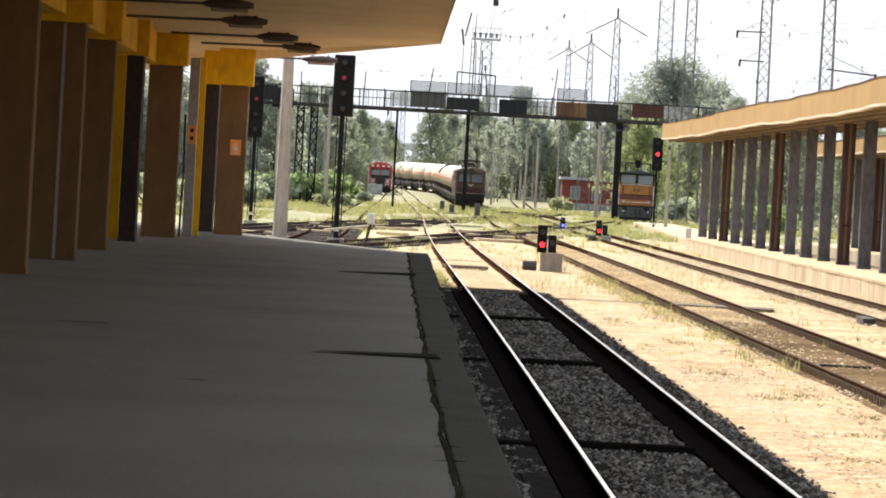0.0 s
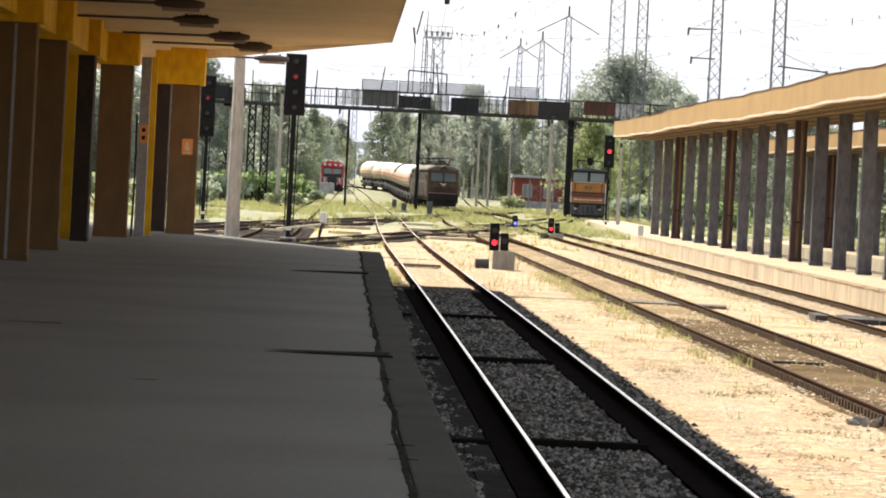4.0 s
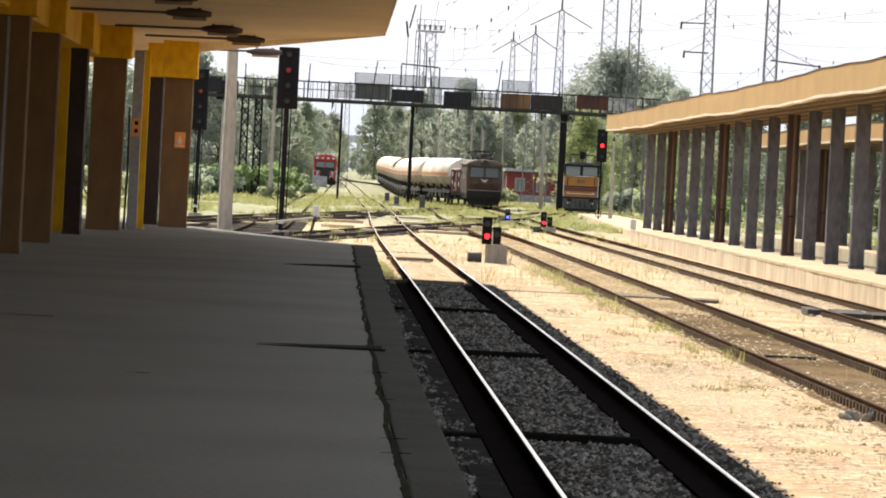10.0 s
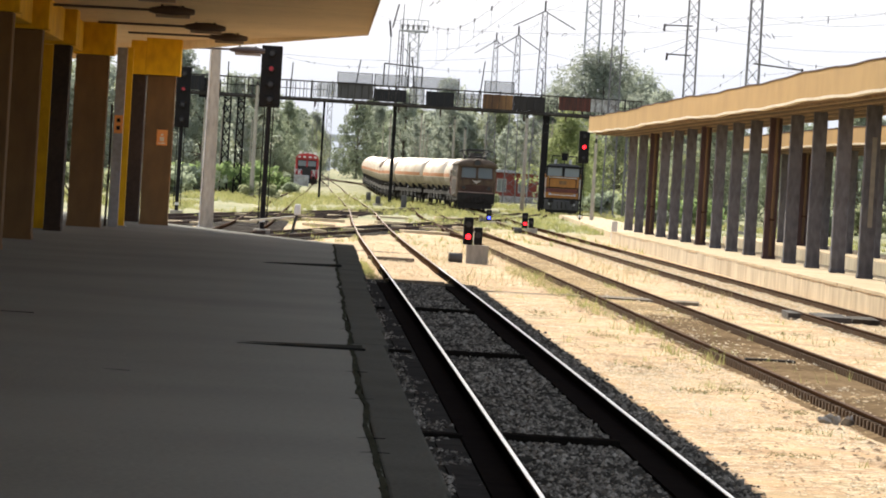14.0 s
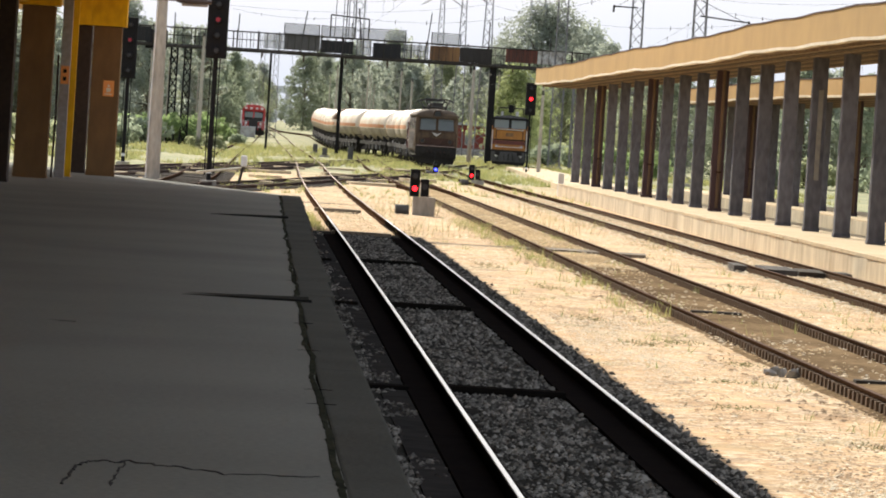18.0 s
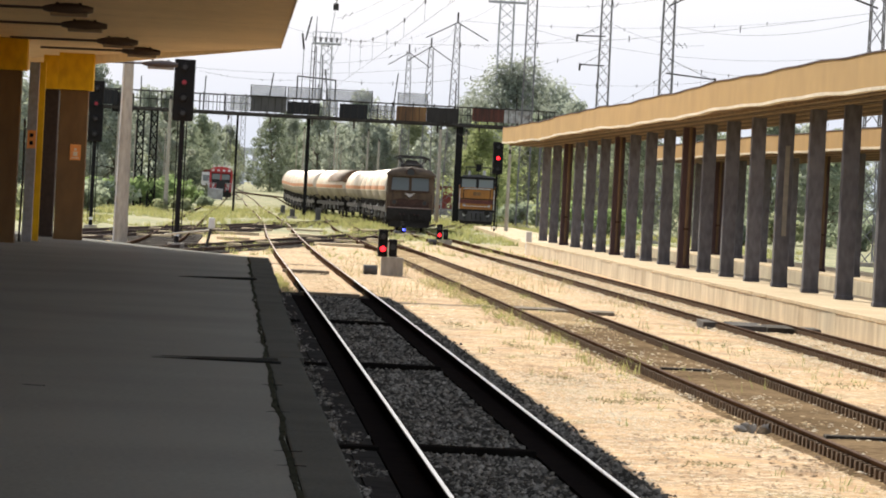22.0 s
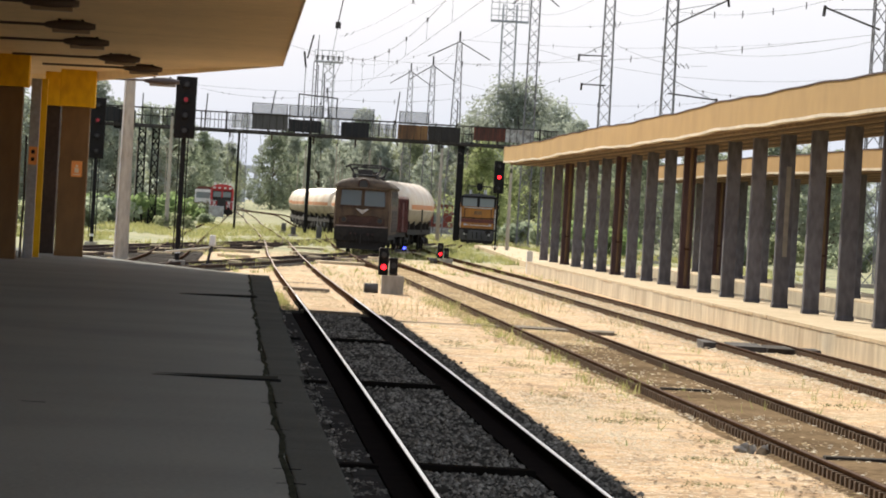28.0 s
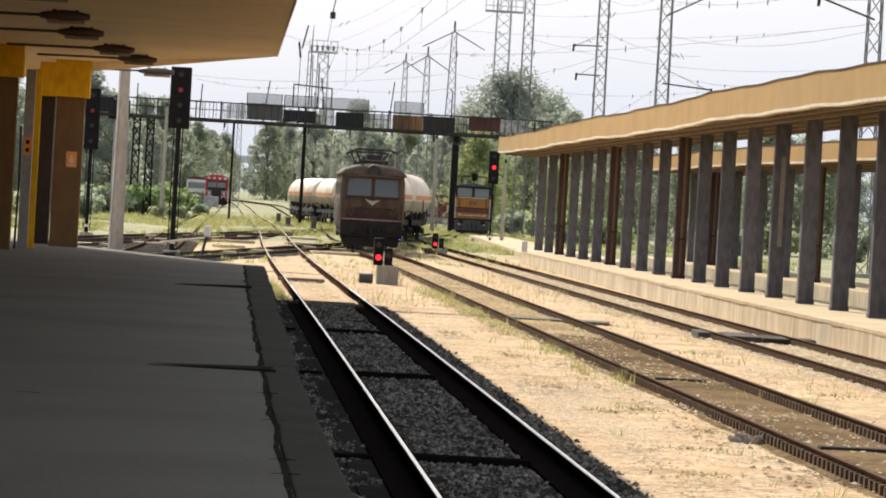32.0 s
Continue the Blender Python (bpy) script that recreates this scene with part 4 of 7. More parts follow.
def far_canopy(x_edge, y0, y1, width, label, wavy, low=4.9, high=5.6):
    c = thing("platform_canopy", label, "canopy", kind="structure")
    n, bm, bm2, bm3, bm4 = 140, bmesh.new(), bmesh.new(), bmesh.new(), bmesh.new()
    rows, trims, caps = [], [], []
    for i in range(n + 1):
        y = y0 + (y1 - y0) * i / n
        x = x_edge(y)
        w = wavy * (0.03 * math.sin(y * 0.13) + 0.02 * math.sin(y * 0.34 + 1) + 0.014 * math.sin(y * 0.9))
        rows.append([bm.verts.new((x + u, y, v + w)) for u, v in ((0, low), (0, high), (0.12, high), (0.12, low))])
        caps.append([bm4.verts.new((x + u, y, high + v + w)) for u, v in ((-0.02, 0.005), (-0.02, 0.035), (0.14, 0.035), (0.14, 0.005))])
        trims.append([bm2.verts.new((x + u, y, v + w)) for u, v in ((-0.03, low - 0.05), (-0.03, low + 0.02), (0.14, low + 0.02), (0.14, low - 0.05))])
    for got, mesh in ((rows, bm), (trims, bm2), (caps, bm4)):
        for a, d in zip(got, got[1:]):
            for i in range(4):
                mesh.faces.new((a[i], a[(i + 1) % 4], d[(i + 1) % 4], d[i]))
        mesh.faces.new(got[0])
        mesh.faces.new(list(reversed(got[-1])))
        bmesh.ops.recalc_face_normals(mesh, faces=mesh.faces)
    part("fascia", bm, "fascia", c, "ochre fascia with a wavering edge")
    part("bottom_trim", bm2, "trim_white", c, "pale bottom trim")
    part("top_edge", bm4, "rust_dark", c, "dark roofing felt edge")
    slab(bm3, [(x_edge(y0) + 0.12, y0), (x_edge(y0) + width, y0), (x_edge(y1) + width, y1), (x_edge(y1) + 0.12, y1)], low - 0.02, high - 0.15)
    part("roof_deck", bm3, "soffit", c, "boarded underside")
    part("end_fascia", B(box, x_edge(y1), x_edge(y1) + width, y1, y1 + 0.12, low, high), "fascia", c)
    part("back_fascia", B(slab, [(x_edge(y0) + width, y0), (x_edge(y0) + width + 0.12, y0), (x_edge(y1) + width + 0.12, y1), (x_edge(y1) + width, y1)], low, high), "fascia", c)
    for k in range(9):
        u = 0.34 + (width - 0.5) * k / 9
        part("board", B(slab, [(x_edge(y0) + u, y0), (x_edge(y0) + u + 0.2, y0), (x_edge(y1) + u + 0.2, y1), (x_edge(y1) + u, y1)], low - 0.09, low - 0.02), "soffit_dark" if k % 2 else "soffit", c, "darkened soffit board" if k % 2 else "")
    return c


far_canopy(lambda y: 12.55 + 0.00456 * y, 14, 203.76, 3.4, "ochre concrete canopy over the far platform", 1.0)
far_canopy(lambda y: 19.1, 45, 190, 4.2, "second ochre canopy beyond the far platform", 0.6, 4.36, 4.92)


def column(x, y, k, z=0.4, h=4.5):
    piped = k in (2, 6, 10, 22)
    c = thing("canopy_column", "dark rusty canopy column with an ochre downpipe" if piped else "grey concrete canopy column with a scuffed foot", "column", (x, y, z), "far canopy columns")
    shade = "rust_dark" if piped else "column"
    part("shaft", B(box, -0.19, 0.19, -0.16, 0.16, 0, h, 0.03), shade, c)
    part("foot", B(box, -0.205, 0.205, -0.175, 0.175, 0, 0.1, 0.015), shade, c)
    if piped:
        p = part("downpipe", rods(((0.03, -0.2, 0.1), (0.03, -0.2, h), 0.055, 0.055, 10)), "rust_pipe", c, "ochre rusty downpipe")
        part("pipe_bracket", boxes((-0.05, 0.11, -0.27, -0.15, 1.2, 1.26)), "rail_side", p)
    elif k in (14, 23):
        part("cable_cover", B(box, -0.03, 0.09, -0.2, -0.16, 1.3, h * 0.8, 0.01), "kerb_pale", c, "pale patched strip")


for k in range(27):
    y = 13.3 / (15.4 / (200.52 - 6.03 * k) - 0.0105)
    column(13.3 + 0.0105 * y, y, k)
platform_3 = thing("platform_third", "further pale platform behind the columns", "platform", kind="structure")
part("deck", B(slab, [(18.4, -20), (22.2, -20), (22.9, 201.6), (20.0, 201.6)], -0.3, 0.4), "paving", platform_3)
part("face", B(slab, [(18.34, -20), (18.39, -20), (19.99, 201.6), (19.94, 201.6)], -0.3, 0.36), "platform_face", platform_3, "stained platform face")
for k in range(14):
    y = 188 - 9 * k
    column(20.1 + (y - 134) * 0.02, y, k + 1, 0.4, 3.95)


# ---- signals ----
def signal(x, y, z_head0, z_head1, label, lamps, w=0.4, mast=0.09, name="colour_light_signal", base=-0.2, turn=0.0):
    s = thing(name, label, "railway signal", (x, y, base), turn=turn)
    part("mast", rods(((0, 0, 0), (0, 0, z_head0 - base + 0.2), mast)), "black", s, "black tubular mast")
    part("base", B(box, -0.3, 0.3, -0.3, 0.3, -0.1, 0.25, 0.03), "concrete", s)
    part("white_band", rods(((0, 0, 0.5), (0, 0, 0.62), mast + 0.006)), "white_paint", s, "white painted band")
    a, c = z_head0 - base, z_head1 - base
    head = part("head", B(box, -w, w, -0.18, 0.14, a, c, 0.04), "black", s, "black signal head")
    n = len(lamps)
    for i, l in enumerate(lamps):
        z = a + (c - a) * (i + 0.5) / n
        part("hood", B(rod, (0, -0.17, z), (0, -0.4, z), 0.15, 0.13, 12), "black", head)
        part("lens", B(rod, (0, -0.4, z), (0, -0.415, z), 0.12 if l == "lamp_red" else 0.085, None, 14), l, head, "glowing red lens" if "red" in l else "")
    part("ladder", rods(((-0.16, 0.14, 0.4), (-0.16, 0.14, a), 0.02), ((0.16, 0.14, 0.4), (0.16, 0.14, a), 0.02), *[((-0.16, 0.14, 0.6 + 0.35 * i), (0.16, 0.14, 0.6 + 0.35 * i), 0.015) for i in range(int((a - 0.7) / 0.35))]), "black", s)
    return s


signal(-1.33, 157.14, 4.5, 6.75, "tall black colour-light signal with dim red lamp", ["lens", "lens", "lamp_dimred", "lens"], 0.38)
signal(-5.75, 201.6, 3.95, 6.8, "tall black colour-light signal behind the pillars", ["lens", "lens", "lamp_dimred", "lens"], 0.34)
signal(18.45, 282.6, 3.85, 6.0, "black signal showing a red light", ["lens", "lamp_red", "lens"], 0.34, 0.07)


def dwarf(x, y, lamp, label, two=True, h=1.5, w=0.19, base=0.62):
    s = thing("dwarf_signal", label, "dwarf signal", (x, y, -0.2), "dwarf signals")
    part("foundation", B(box, -0.3, 0.35, -0.25, 0.25, -0.1, base, 0.02), "concrete", s, "grey concrete base")
    head = part("head", B(box, -0.275 - w * 0.74, -0.275 + w * 0.74, -0.15, 0.15, base, base + h * 0.58, 0.03), "black", s, "black two-lamp head")
    for i in range(2):
        z = base + h * (0.17 + 0.26 * i)
        part("hood", B(rod, (-0.275, -0.14, z), (-0.275, -0.3, z), 0.105, 0.1, 12), "black", head)
        part("lens", B(rod, (-0.275, -0.3, z), (-0.275, -0.312, z), 0.08, 0.08, 14), lamp if i == 0 else "lens", head, "glowing lamp" if i == 0 else "")
    if two:
        side = part("side_head", B(box, -0.1, 0.15, -0.15, 0.15, base + 0.02, base + 0.53, 0.03), "black", s, "small black side lamp")
        part("lens", B(rod, (0.025, -0.15, base + 0.3), (0.025, -0.17, base + 0.3), 0.08, 0.09, 12), "lens", side)
    drum = part("cable_drum", B(rod, (-0.8, -0.05, 0.17), (-0.4, -0.05, 0.17), 0.15, 0.15, 14), "panel_grey", s, "low grey cable drum", True)
    part("drum_end", B(rod, (-0.82, -0.05, 0.17), (-0.79, -0.05, 0.17), 0.165, 0.165, 14), "kerb_pale", drum, "pale drum end")
    part("head_edge", boxes((-0.115, -0.095, -0.155, -0.13, base, base + h * 0.3)), "white_paint", s, "white strip between the heads")


dwarf(5.3, 127.08, "lamp_red", "dwarf signal with a red lamp on a white base", h=1.4, base=0.58)
dwarf(11.4, 211.5, "lamp_red", "dwarf signal with a red lamp beside the track", h=1.3, base=0.3)
dwarf(11.2, 247.5, "lamp_blue", "dwarf signal with a blue lamp between the tracks", False, h=1.1, base=0.22)

pole = thing("light_pole", "tapered pale concrete light pole", "pole", (-3.5, 163.44, -0.2))
part("shaft", rods(((0, 0, 0), (0, 0, 8.5), 0.27, 0.16, 14)), "concrete", pole)
part("foot", B(box, -0.4, 0.4, -0.4, 0.4, -0.1, 0.12, 0.03), "concrete", pole)
part("conduit", rods(((-0.27, -0.1, 0), (-0.2, -0.1, 7.5), 0.03)), "white_paint", pole)
lever = thing("point_lever", "white point lever with a counterweight beside the track", "point lever", (-0.15, 154.8, -0.2))
part("arm", rods(((-0.1, 0, 0.1), (0.1, 0, 1.0), 0.05)), "dark_steel", lever)
part("grip", B(box, -0.03, 0.2, -0.1, 0.1, 0.85, 1.25, 0.05), "white_paint", lever, "white painted weight")
part("stand", B(box, -0.3, 0.2, -0.2, 0.2, -0.05, 0.2, 0.03), "dark_steel", lever)
part("rod", rods(((-1.6, 0.6, 0.55), (0.05, 0, 0.8), 0.04)), "trim_white", lever)


# ---- lattice masts, gantry, wires ----
def lattice(bm, h, w0, w1, step=1.0, r=0.035, r2=0.022):
    def at_h(z):
        return w0 + (w1 - w0) * z / h
    cs = ((-1, -1), (1, -1), (1, 1), (-1, 1))
    for sx, sy in cs:
        rod(bm, (sx * w0, sy * w0, 0), (sx * w1, sy * w1, h), r, r, 5)
    z, flip = 0.0, 1
    while z < h - 0.2:
        z1 = min(h, z + step)
        a, c = at_h(z), at_h(z1)
        for (p, q) in zip(cs, cs[1:] + cs[:1]):
            s, e = (p, q) if flip > 0 else (q, p)
            rod(bm, (s[0] * a, s[1] * a, z), (e[0] * c, e[1] * c, z1), r2, r2, 4)
        z, flip = z1, -flip


def lattice_mast(x, y, h, w0=0.5, w1=0.28, material="lattice", label="tall grey steel lattice mast", arms=(), horn=0.0, r=0.04):
    m = thing("lattice_mast", label, "lattice mast", (x, y, -0.2), "lattice masts")
    part("lattice", B(lattice, h, w0, w1, 1.0 if h < 25 else 1.6, r, r * 0.65), material, m)
    part("footing", B(box, -w0 - 0.2, w0 + 0.2, -w0 - 0.2, w0 + 0.2, -0.1, 0.25), "concrete", m)
    for z, out, rise in arms:
        part("bracket_arm", rods(((0, 0, z + 0.2), (out, 0, z + 0.2 + rise), 0.05)), "dark_steel", m, "dark bracket arm")
        part("insulator", rods(((out, 0, z + rise + 0.3), (out * 1.02, 0, z + rise - 0.25), 0.08)), "dark_steel", m)
        part("stay", rods(((0, 0, z + 1.2), (out * 0.9, 0, z + 0.2 + rise * 0.9), 0.018)), "dark_steel", m)
    if horn:
        part("top_bracket", rods(((0, 0, h), (0, 0, h + 1.0), 0.09), ((0, 0, h), (horn, 0, h - 1.6), 0.05), ((0, 0, h), (-horn, 0, h - 1.6), 0.05)), "dark_steel", m, "insulator brackets at the tip")
    return m


lattice_mast(22.65, 522, 19.6, 0.7, 0.22, horn=2.5)
lattice_mast(22.68, 468, 18.6, 0.7, 0.22, horn=2.5)
lattice_mast(22.5, 414, 19.2, 0.75, 0.22, horn=3.0)
lattice_mast(26.4, 369, 22.5, 0.5, 0.38, horn=2.0)
lattice_mast(28.5, 320.4, 20.5, 0.5, 0.34, arms=((14.8, -2.1, -0.05), (12.6, -1.8, 0.0)))
lattice_mast(28.9, 279, 19.0, 0.48, 0.34, arms=((15.4, 3.6, 1.9), (11.0, 3.2, -0.25)))
lattice_mast(32.4, 212.4, 17.0, 0.42, 0.3, arms=((12.7, -2.8, 0.95),))
flood = lattice_mast(39.0, 594, 32.0, 1.1, 0.95, "lattice_far", "tall floodlight tower of pale steel lattice", r=0.07)
part("floodlight_rack", B(box, -2.6, 2.6, -0.4, 0.4, 29.5, 29.8), "lattice_far", flood)
part("rail", rods(*[((-2.6 + 1.04 * i, -0.4, 29.6), (-2.6 + 1.04 * i, -0.4, 33), 0.05) for i in range(6)], *[((-2.6, -0.4, z), (2.6, -0.4, z), 0.05) for z in (30.4, 31.3, 32.2, 33.0)]), "lattice_far", flood)
flood2 = lattice_mast(16.9, 700, 26.0, 1.0, 0.85, "lattice_far", "pale floodlight tower with a lamp basket", r=0.085)
part("floodlight_rack", B(box, -2.3, 2.3, -0.9, 0.9, 26.0, 26.3), "lattice_far", flood2)
for i in range(5):
    part("lamp", B(box, -2.15 + 0.88 * i, -1.75 + 0.88 * i, -1.15, -0.75, 26.4, 27.2, 0.05), "lattice", flood2)
    part("basket_post", rods(((-2.25 + 1.12 * i, 0.8, 26.2), (-2.3 + 1.15 * i, 0.85, 28.0), 0.06)), "lattice_far", flood2)
for z in (27.0, 28.0):
    part("basket_rail", B(tube, [(-2.3, 0.85, z), (-2.3, -0.85, z), (2.3, -0.85, z), (2.3, 0.85, z)], 0.06), "lattice_far", flood2)
part("top_mast", rods(((-1.9, 0, 26.2), (-1.8, 0, 30.5), 0.1, 0.05), ((-2.0, 0, 3.0), (-1.9, 0, 26.2), 0.09, 0.09)), "dark_steel", flood2, "dark mast up the side of the tower")
part("service_ladder", rods(((-2.6, 0, 3.0), (-2.4, 0, 26.2), 0.06), *[((-2.5, 0, 8 + 1.2 * i), (-1.95, 0, 8 + 1.2 * i), 0.05) for i in range(15)]), "dark_steel", flood2)
for x, y in ((3.1, 549), (1.4, 572.4), (-4.5, 594), (17, 612), (27, 621)):
    lattice_mast(x, y, 14.0, 0.42, 0.24, "lattice", "distant grey catenary mast", r=0.035)

gantry = thing("signal_gantry", "rusty signal bridge with walkway panels across the yard", "gantry", (0, 381.6, 0))
part("deck", B(box, -13, 30, -0.5, 0.5, 8.5, 8.75), "dark_steel", gantry, "dark riveted walkway")
part("lower_chord", boxes((-13, 30, -0.62, -0.5, 8.42, 8.62), (-13, 30, 0.5, 0.62, 8.42, 8.62)), "dark_steel", gantry)
part("handrail", rods(((-13, -0.55, 10.2), (30, -0.55, 10.2), 0.05), ((-13, -0.55, 9.5), (30, -0.55, 9.5), 0.035), ((-13, 0.55, 10.2), (30, 0.55, 10.2), 0.05)), "dark_steel", gantry)
for i in range(58):
    part("baluster", rods(((-13 + 0.75 * i, -0.55, 8.7), (-13 + 0.75 * i, -0.55, 10.2), 0.035)), "dark_steel", gantry)
for x0, x1, z0, z1, ma, la in ((2.75, 5.9, 8.85, 10.3, "panel_grey", "grey sheet panel"), (5.95, 8.85, 8.8, 9.9, "panel_black", "black signal screen"), (10.6, 13.1, 8.7, 9.95, "panel_black", "black signal screen"), (15.65, 18.3, 8.75, 10.02, "panel_orange", "faded orange panel"),
                               (18.35, 21.2, 8.75, 10.05, "panel_dark", "dark corrugated panel"), (9.1, 10.45, 8.8, 10.2, "wire_mesh", "pale mesh screen"), (0.9, 2.7, 8.85, 10.1, "wire_mesh", "pale mesh screen"), (13.3, 15.5, 8.8, 10.0, "wire_mesh", "pale mesh screen"), (22.4, 25.2, 9.0, 10.15, "panel_red", "rusty red panel"), (25.25, 27.7, 9.0, 10.15, "gauze", "whitish weathered panel"), (-13, -9, 8.8, 10.1, "panel_black", "black signal screen")):
    p = part("screen_panel", B(box, x0, x1, -0.72, -0.64, z0, z1), ma, gantry, la)
    n = max(2, int((x1 - x0) / 0.3))
    part("panel_rib", boxes(*[(x0 + (x1 - x0) * i / n - 0.02, x0 + (x1 - x0) * i / n + 0.02, -0.75, -0.72, z0, z1) for i in range(1, n)]), "dark_steel" if n % 2 else ma, p)
for x0, x1 in ((2.7, 5.8), (6.0, 8.9), (9.4, 13.5), (15.8, 18.4)):
    part("safety_mesh", B(box, x0, x1, 0.6, 0.63, 10.1, 11.15), "wire_mesh", gantry, "pale wire safety screen")
    part("mesh_frame", rods(((x0, 0.58, 10.1), (x0, 0.58, 11.25), 0.04), ((x1, 0.58, 10.1), (x1, 0.58, 11.25), 0.04), ((x0, 0.58, 11.2), (x1, 0.58, 11.2), 0.03)), "dark_steel", gantry)
for x, r in ((1.65, 0.11), (7.95, 0.17)):
    part("post", rods(((x, 0, -0.2), (x, 0, 8.5), r, r, 10)), "black", gantry, "slim black post")
part("post", B(box, 21.1, 21.7, -0.3, 0.3, -0.2, 8.5, 0.03), "black", gantry, "thick black post")
for x in (-6.9, -5.7):
    bm = bmesh.new()
    lattice(bm, 8.6, 0.32, 0.28, 1.0, 0.08, 0.05)
    bmesh.ops.translate(bm, vec=(x, 0, -0.2), verts=bm.verts)
    part("lattice_leg", bm, "black", gantry, "dark lattice leg")
bm = bmesh.new()
lattice(bm, 8.6, 0.35, 0.35, 1.0, 0.08, 0.05)
bmesh.ops.translate(bm, vec=(29, 0, -0.2), verts=bm.verts)
part("lattice_leg", bm, "lattice", gantry, "dark lattice leg")
part("arm_frame", rods(((6.76, 0, 10.2), (6.76, 0, 12.2), 0.06), ((10.16, 0, 10.2), (10.16, 0, 12.0), 0.06), ((6.76, 0, 12.2), (10.16, 0, 12.0), 0.06), ((9.0, 0, 10.2), (8.9, 0, 14.2), 0.05), ((7.2, 0, 14.6), (7.0, 0, 16.0), 0.09), ((7.15, 0, 10.2), (7.2, 0, 14.6), 0.03), ((7.3, 0, 15.4), (7.75, 0, 17.5), 0.07), ((8.4, 0, 10.2), (8.3, 0, 14.9), 0.04)), "dark_steel", gantry, "bracket frame for insulators")
part("insulator_bell", rods(((9.85, 0, 18.2), (9.85, 0, 18.8), 0.24), ((9.85, 0, 18.8), (10.3, 0, 21.5), 0.05), ((9.8, 0, 18.2), (9.3, 0, 14.5), 0.02)), "dark_steel", gantry, "hanging insulator")
for i in range(70):
    part("panel_bar", rods(((-12.8 + 0.61 * i, -0.8, 8.6), (-12.8 + 0.61 * i, -0.8, 10.2), 0.024)), "dark_steel", gantry)
part("front_rail", rods(((-13, -0.8, 10.2), (30, -0.8, 10.2), 0.045), ((-13, -0.8, 8.6), (30, -0.8, 8.6), 0.05)), "dark_steel", gantry)
for i in range(23):
    x = -12.6 + 1.86 * i
    part("rail_post", rods(((x, -0.58, 8.5), (x, -0.58, 10.35), 0.06)), "dark_steel", gantry)
    if i % 2:
        part("hanging_fitting", rods(((x + 0.4, 0, 8.45), (x + 0.4, 0, 8.45 - random.uniform(0.25, 0.7)), 0.07)), "rust_dark", gantry)
    if i % 3 == 0:
        part("stay_rod", rods(((x, 0.4, 8.7), (x + random.uniform(-0.6, 0.6), 0.4, random.uniform(11.3, 13.2)), 0.05)), "dark_steel", gantry)
part("signal_rear", boxes((-9.5, -7.6, -0.3, 0.3, 8.2, 9.9)), "black", gantry, "black signal backs on the gantry")


def concrete_pole(x, y, h, r=0.16, lean=0.0):
    p = thing("concrete_pole", "slender pale concrete pole", "pole", (x, y, -0.2), "concrete poles")
    part("shaft", rods(((0, 0, 0), (lean, 0, h), r, r * 0.6, 10)), "concrete", p)
    part("cap", rods(((lean, 0, h), (lean, 0, h + 0.3), r * 0.7, r * 0.4, 8)), "dark_steel", p)


for x, y, h, r in ((18.6, 360, 8.0, 0.2), (19.6, 288, 5.5, 0.14), (20.6, 302.4, 6.2, 0.14), (-3.9, 342, 9.0, 0.2), (16.2, 464.4, 9.0, 0.16), (13.2, 486, 9.5, 0.14), (17.7, 471.6, 8.0, 0.14), (10.8, 540, 10, 0.16), (24.9, 432, 9.0, 0.14), (30, 342, 8, 0.16), (9.6, 522, 8.5, 0.09), (11.9, 532.8, 8, 0.08), (14.3, 513, 9, 0.09), (15.1, 525.6, 8, 0.08), (18.8, 504, 8.6, 0.09), (19.5, 518.4, 7.5, 0.08), (20.9, 495, 9, 0.09), (27.6, 471.6, 8, 0.09), (-7.4, 387, 7.5, 0.1), (-5.0, 410.4, 7, 0.09), (-8.6, 369, 8, 0.1)):
    concrete_pole(x, y, h, r)


def wire_set(label, spans, r=0.012, sag=0.5):
    w = thing("overhead_wires", label, "overhead wire", (0, 0, 0), "overhead wires")
    for a, c in spans:
        bm = bmesh.new()
        a, c = Vector(a), Vector(c)
        tube(bm, [a.lerp(c, i / 10) - Vector((0, 0, sag * 4 * (i / 10) * (1 - i / 10))) for i in range(11)], r, 4)
        part("wire", bm, "dark_steel", w)
    return w


wire_set("thin dark overhead wires over the tracks", [((x, 381.6, 7.4), (x2, 756, 7.2)) for x, x2 in ((3.5, 8), (8.6, 9), (13.5, 17))] + [((x, 381.6, 8.4), (x2, 756, 8.4)) for x, x2 in ((3.5, 8), (8.6, 9))], 0.02)
wire_set("thin cables slung between the lattice masts", [((22.5, 414, 19), (26.4, 369, 22)), ((22.68, 468, 18.5), (22.5, 414, 19)), ((22.65, 522, 19.4), (22.68, 468, 18.6)), ((26.4, 369, 20), (28.5, 320.4, 20)), ((28.5, 320.4, 18.5), (28.9, 279, 17)), ((28.9, 279, 16.4), (32.4, 212.4, 15)), ((28.9, 279, 14.2), (32.4, 212.4, 12.2)),
                                                         ((16.9, 700, 27), (22.5, 414, 24)), ((8, 381.6, 16), (-6, 270, 17)), ((22.5, 414, 19.2), (60, 432, 22))], 0.01, 0.8)
wire_set("span wires with insulators across the yard", [((10.0, 381.6, 12), (28.5, 320.4, 14)), ((-10, 360, 12.5), (22.5, 414, 15)), ((7.3, 381.6, 15.8), (32.4, 212.4, 12.5)), ((22.5, 414, 15), (45, 387, 14)), ((26.4, 369, 17), (50, 342, 15))], 0.01, 1.2)
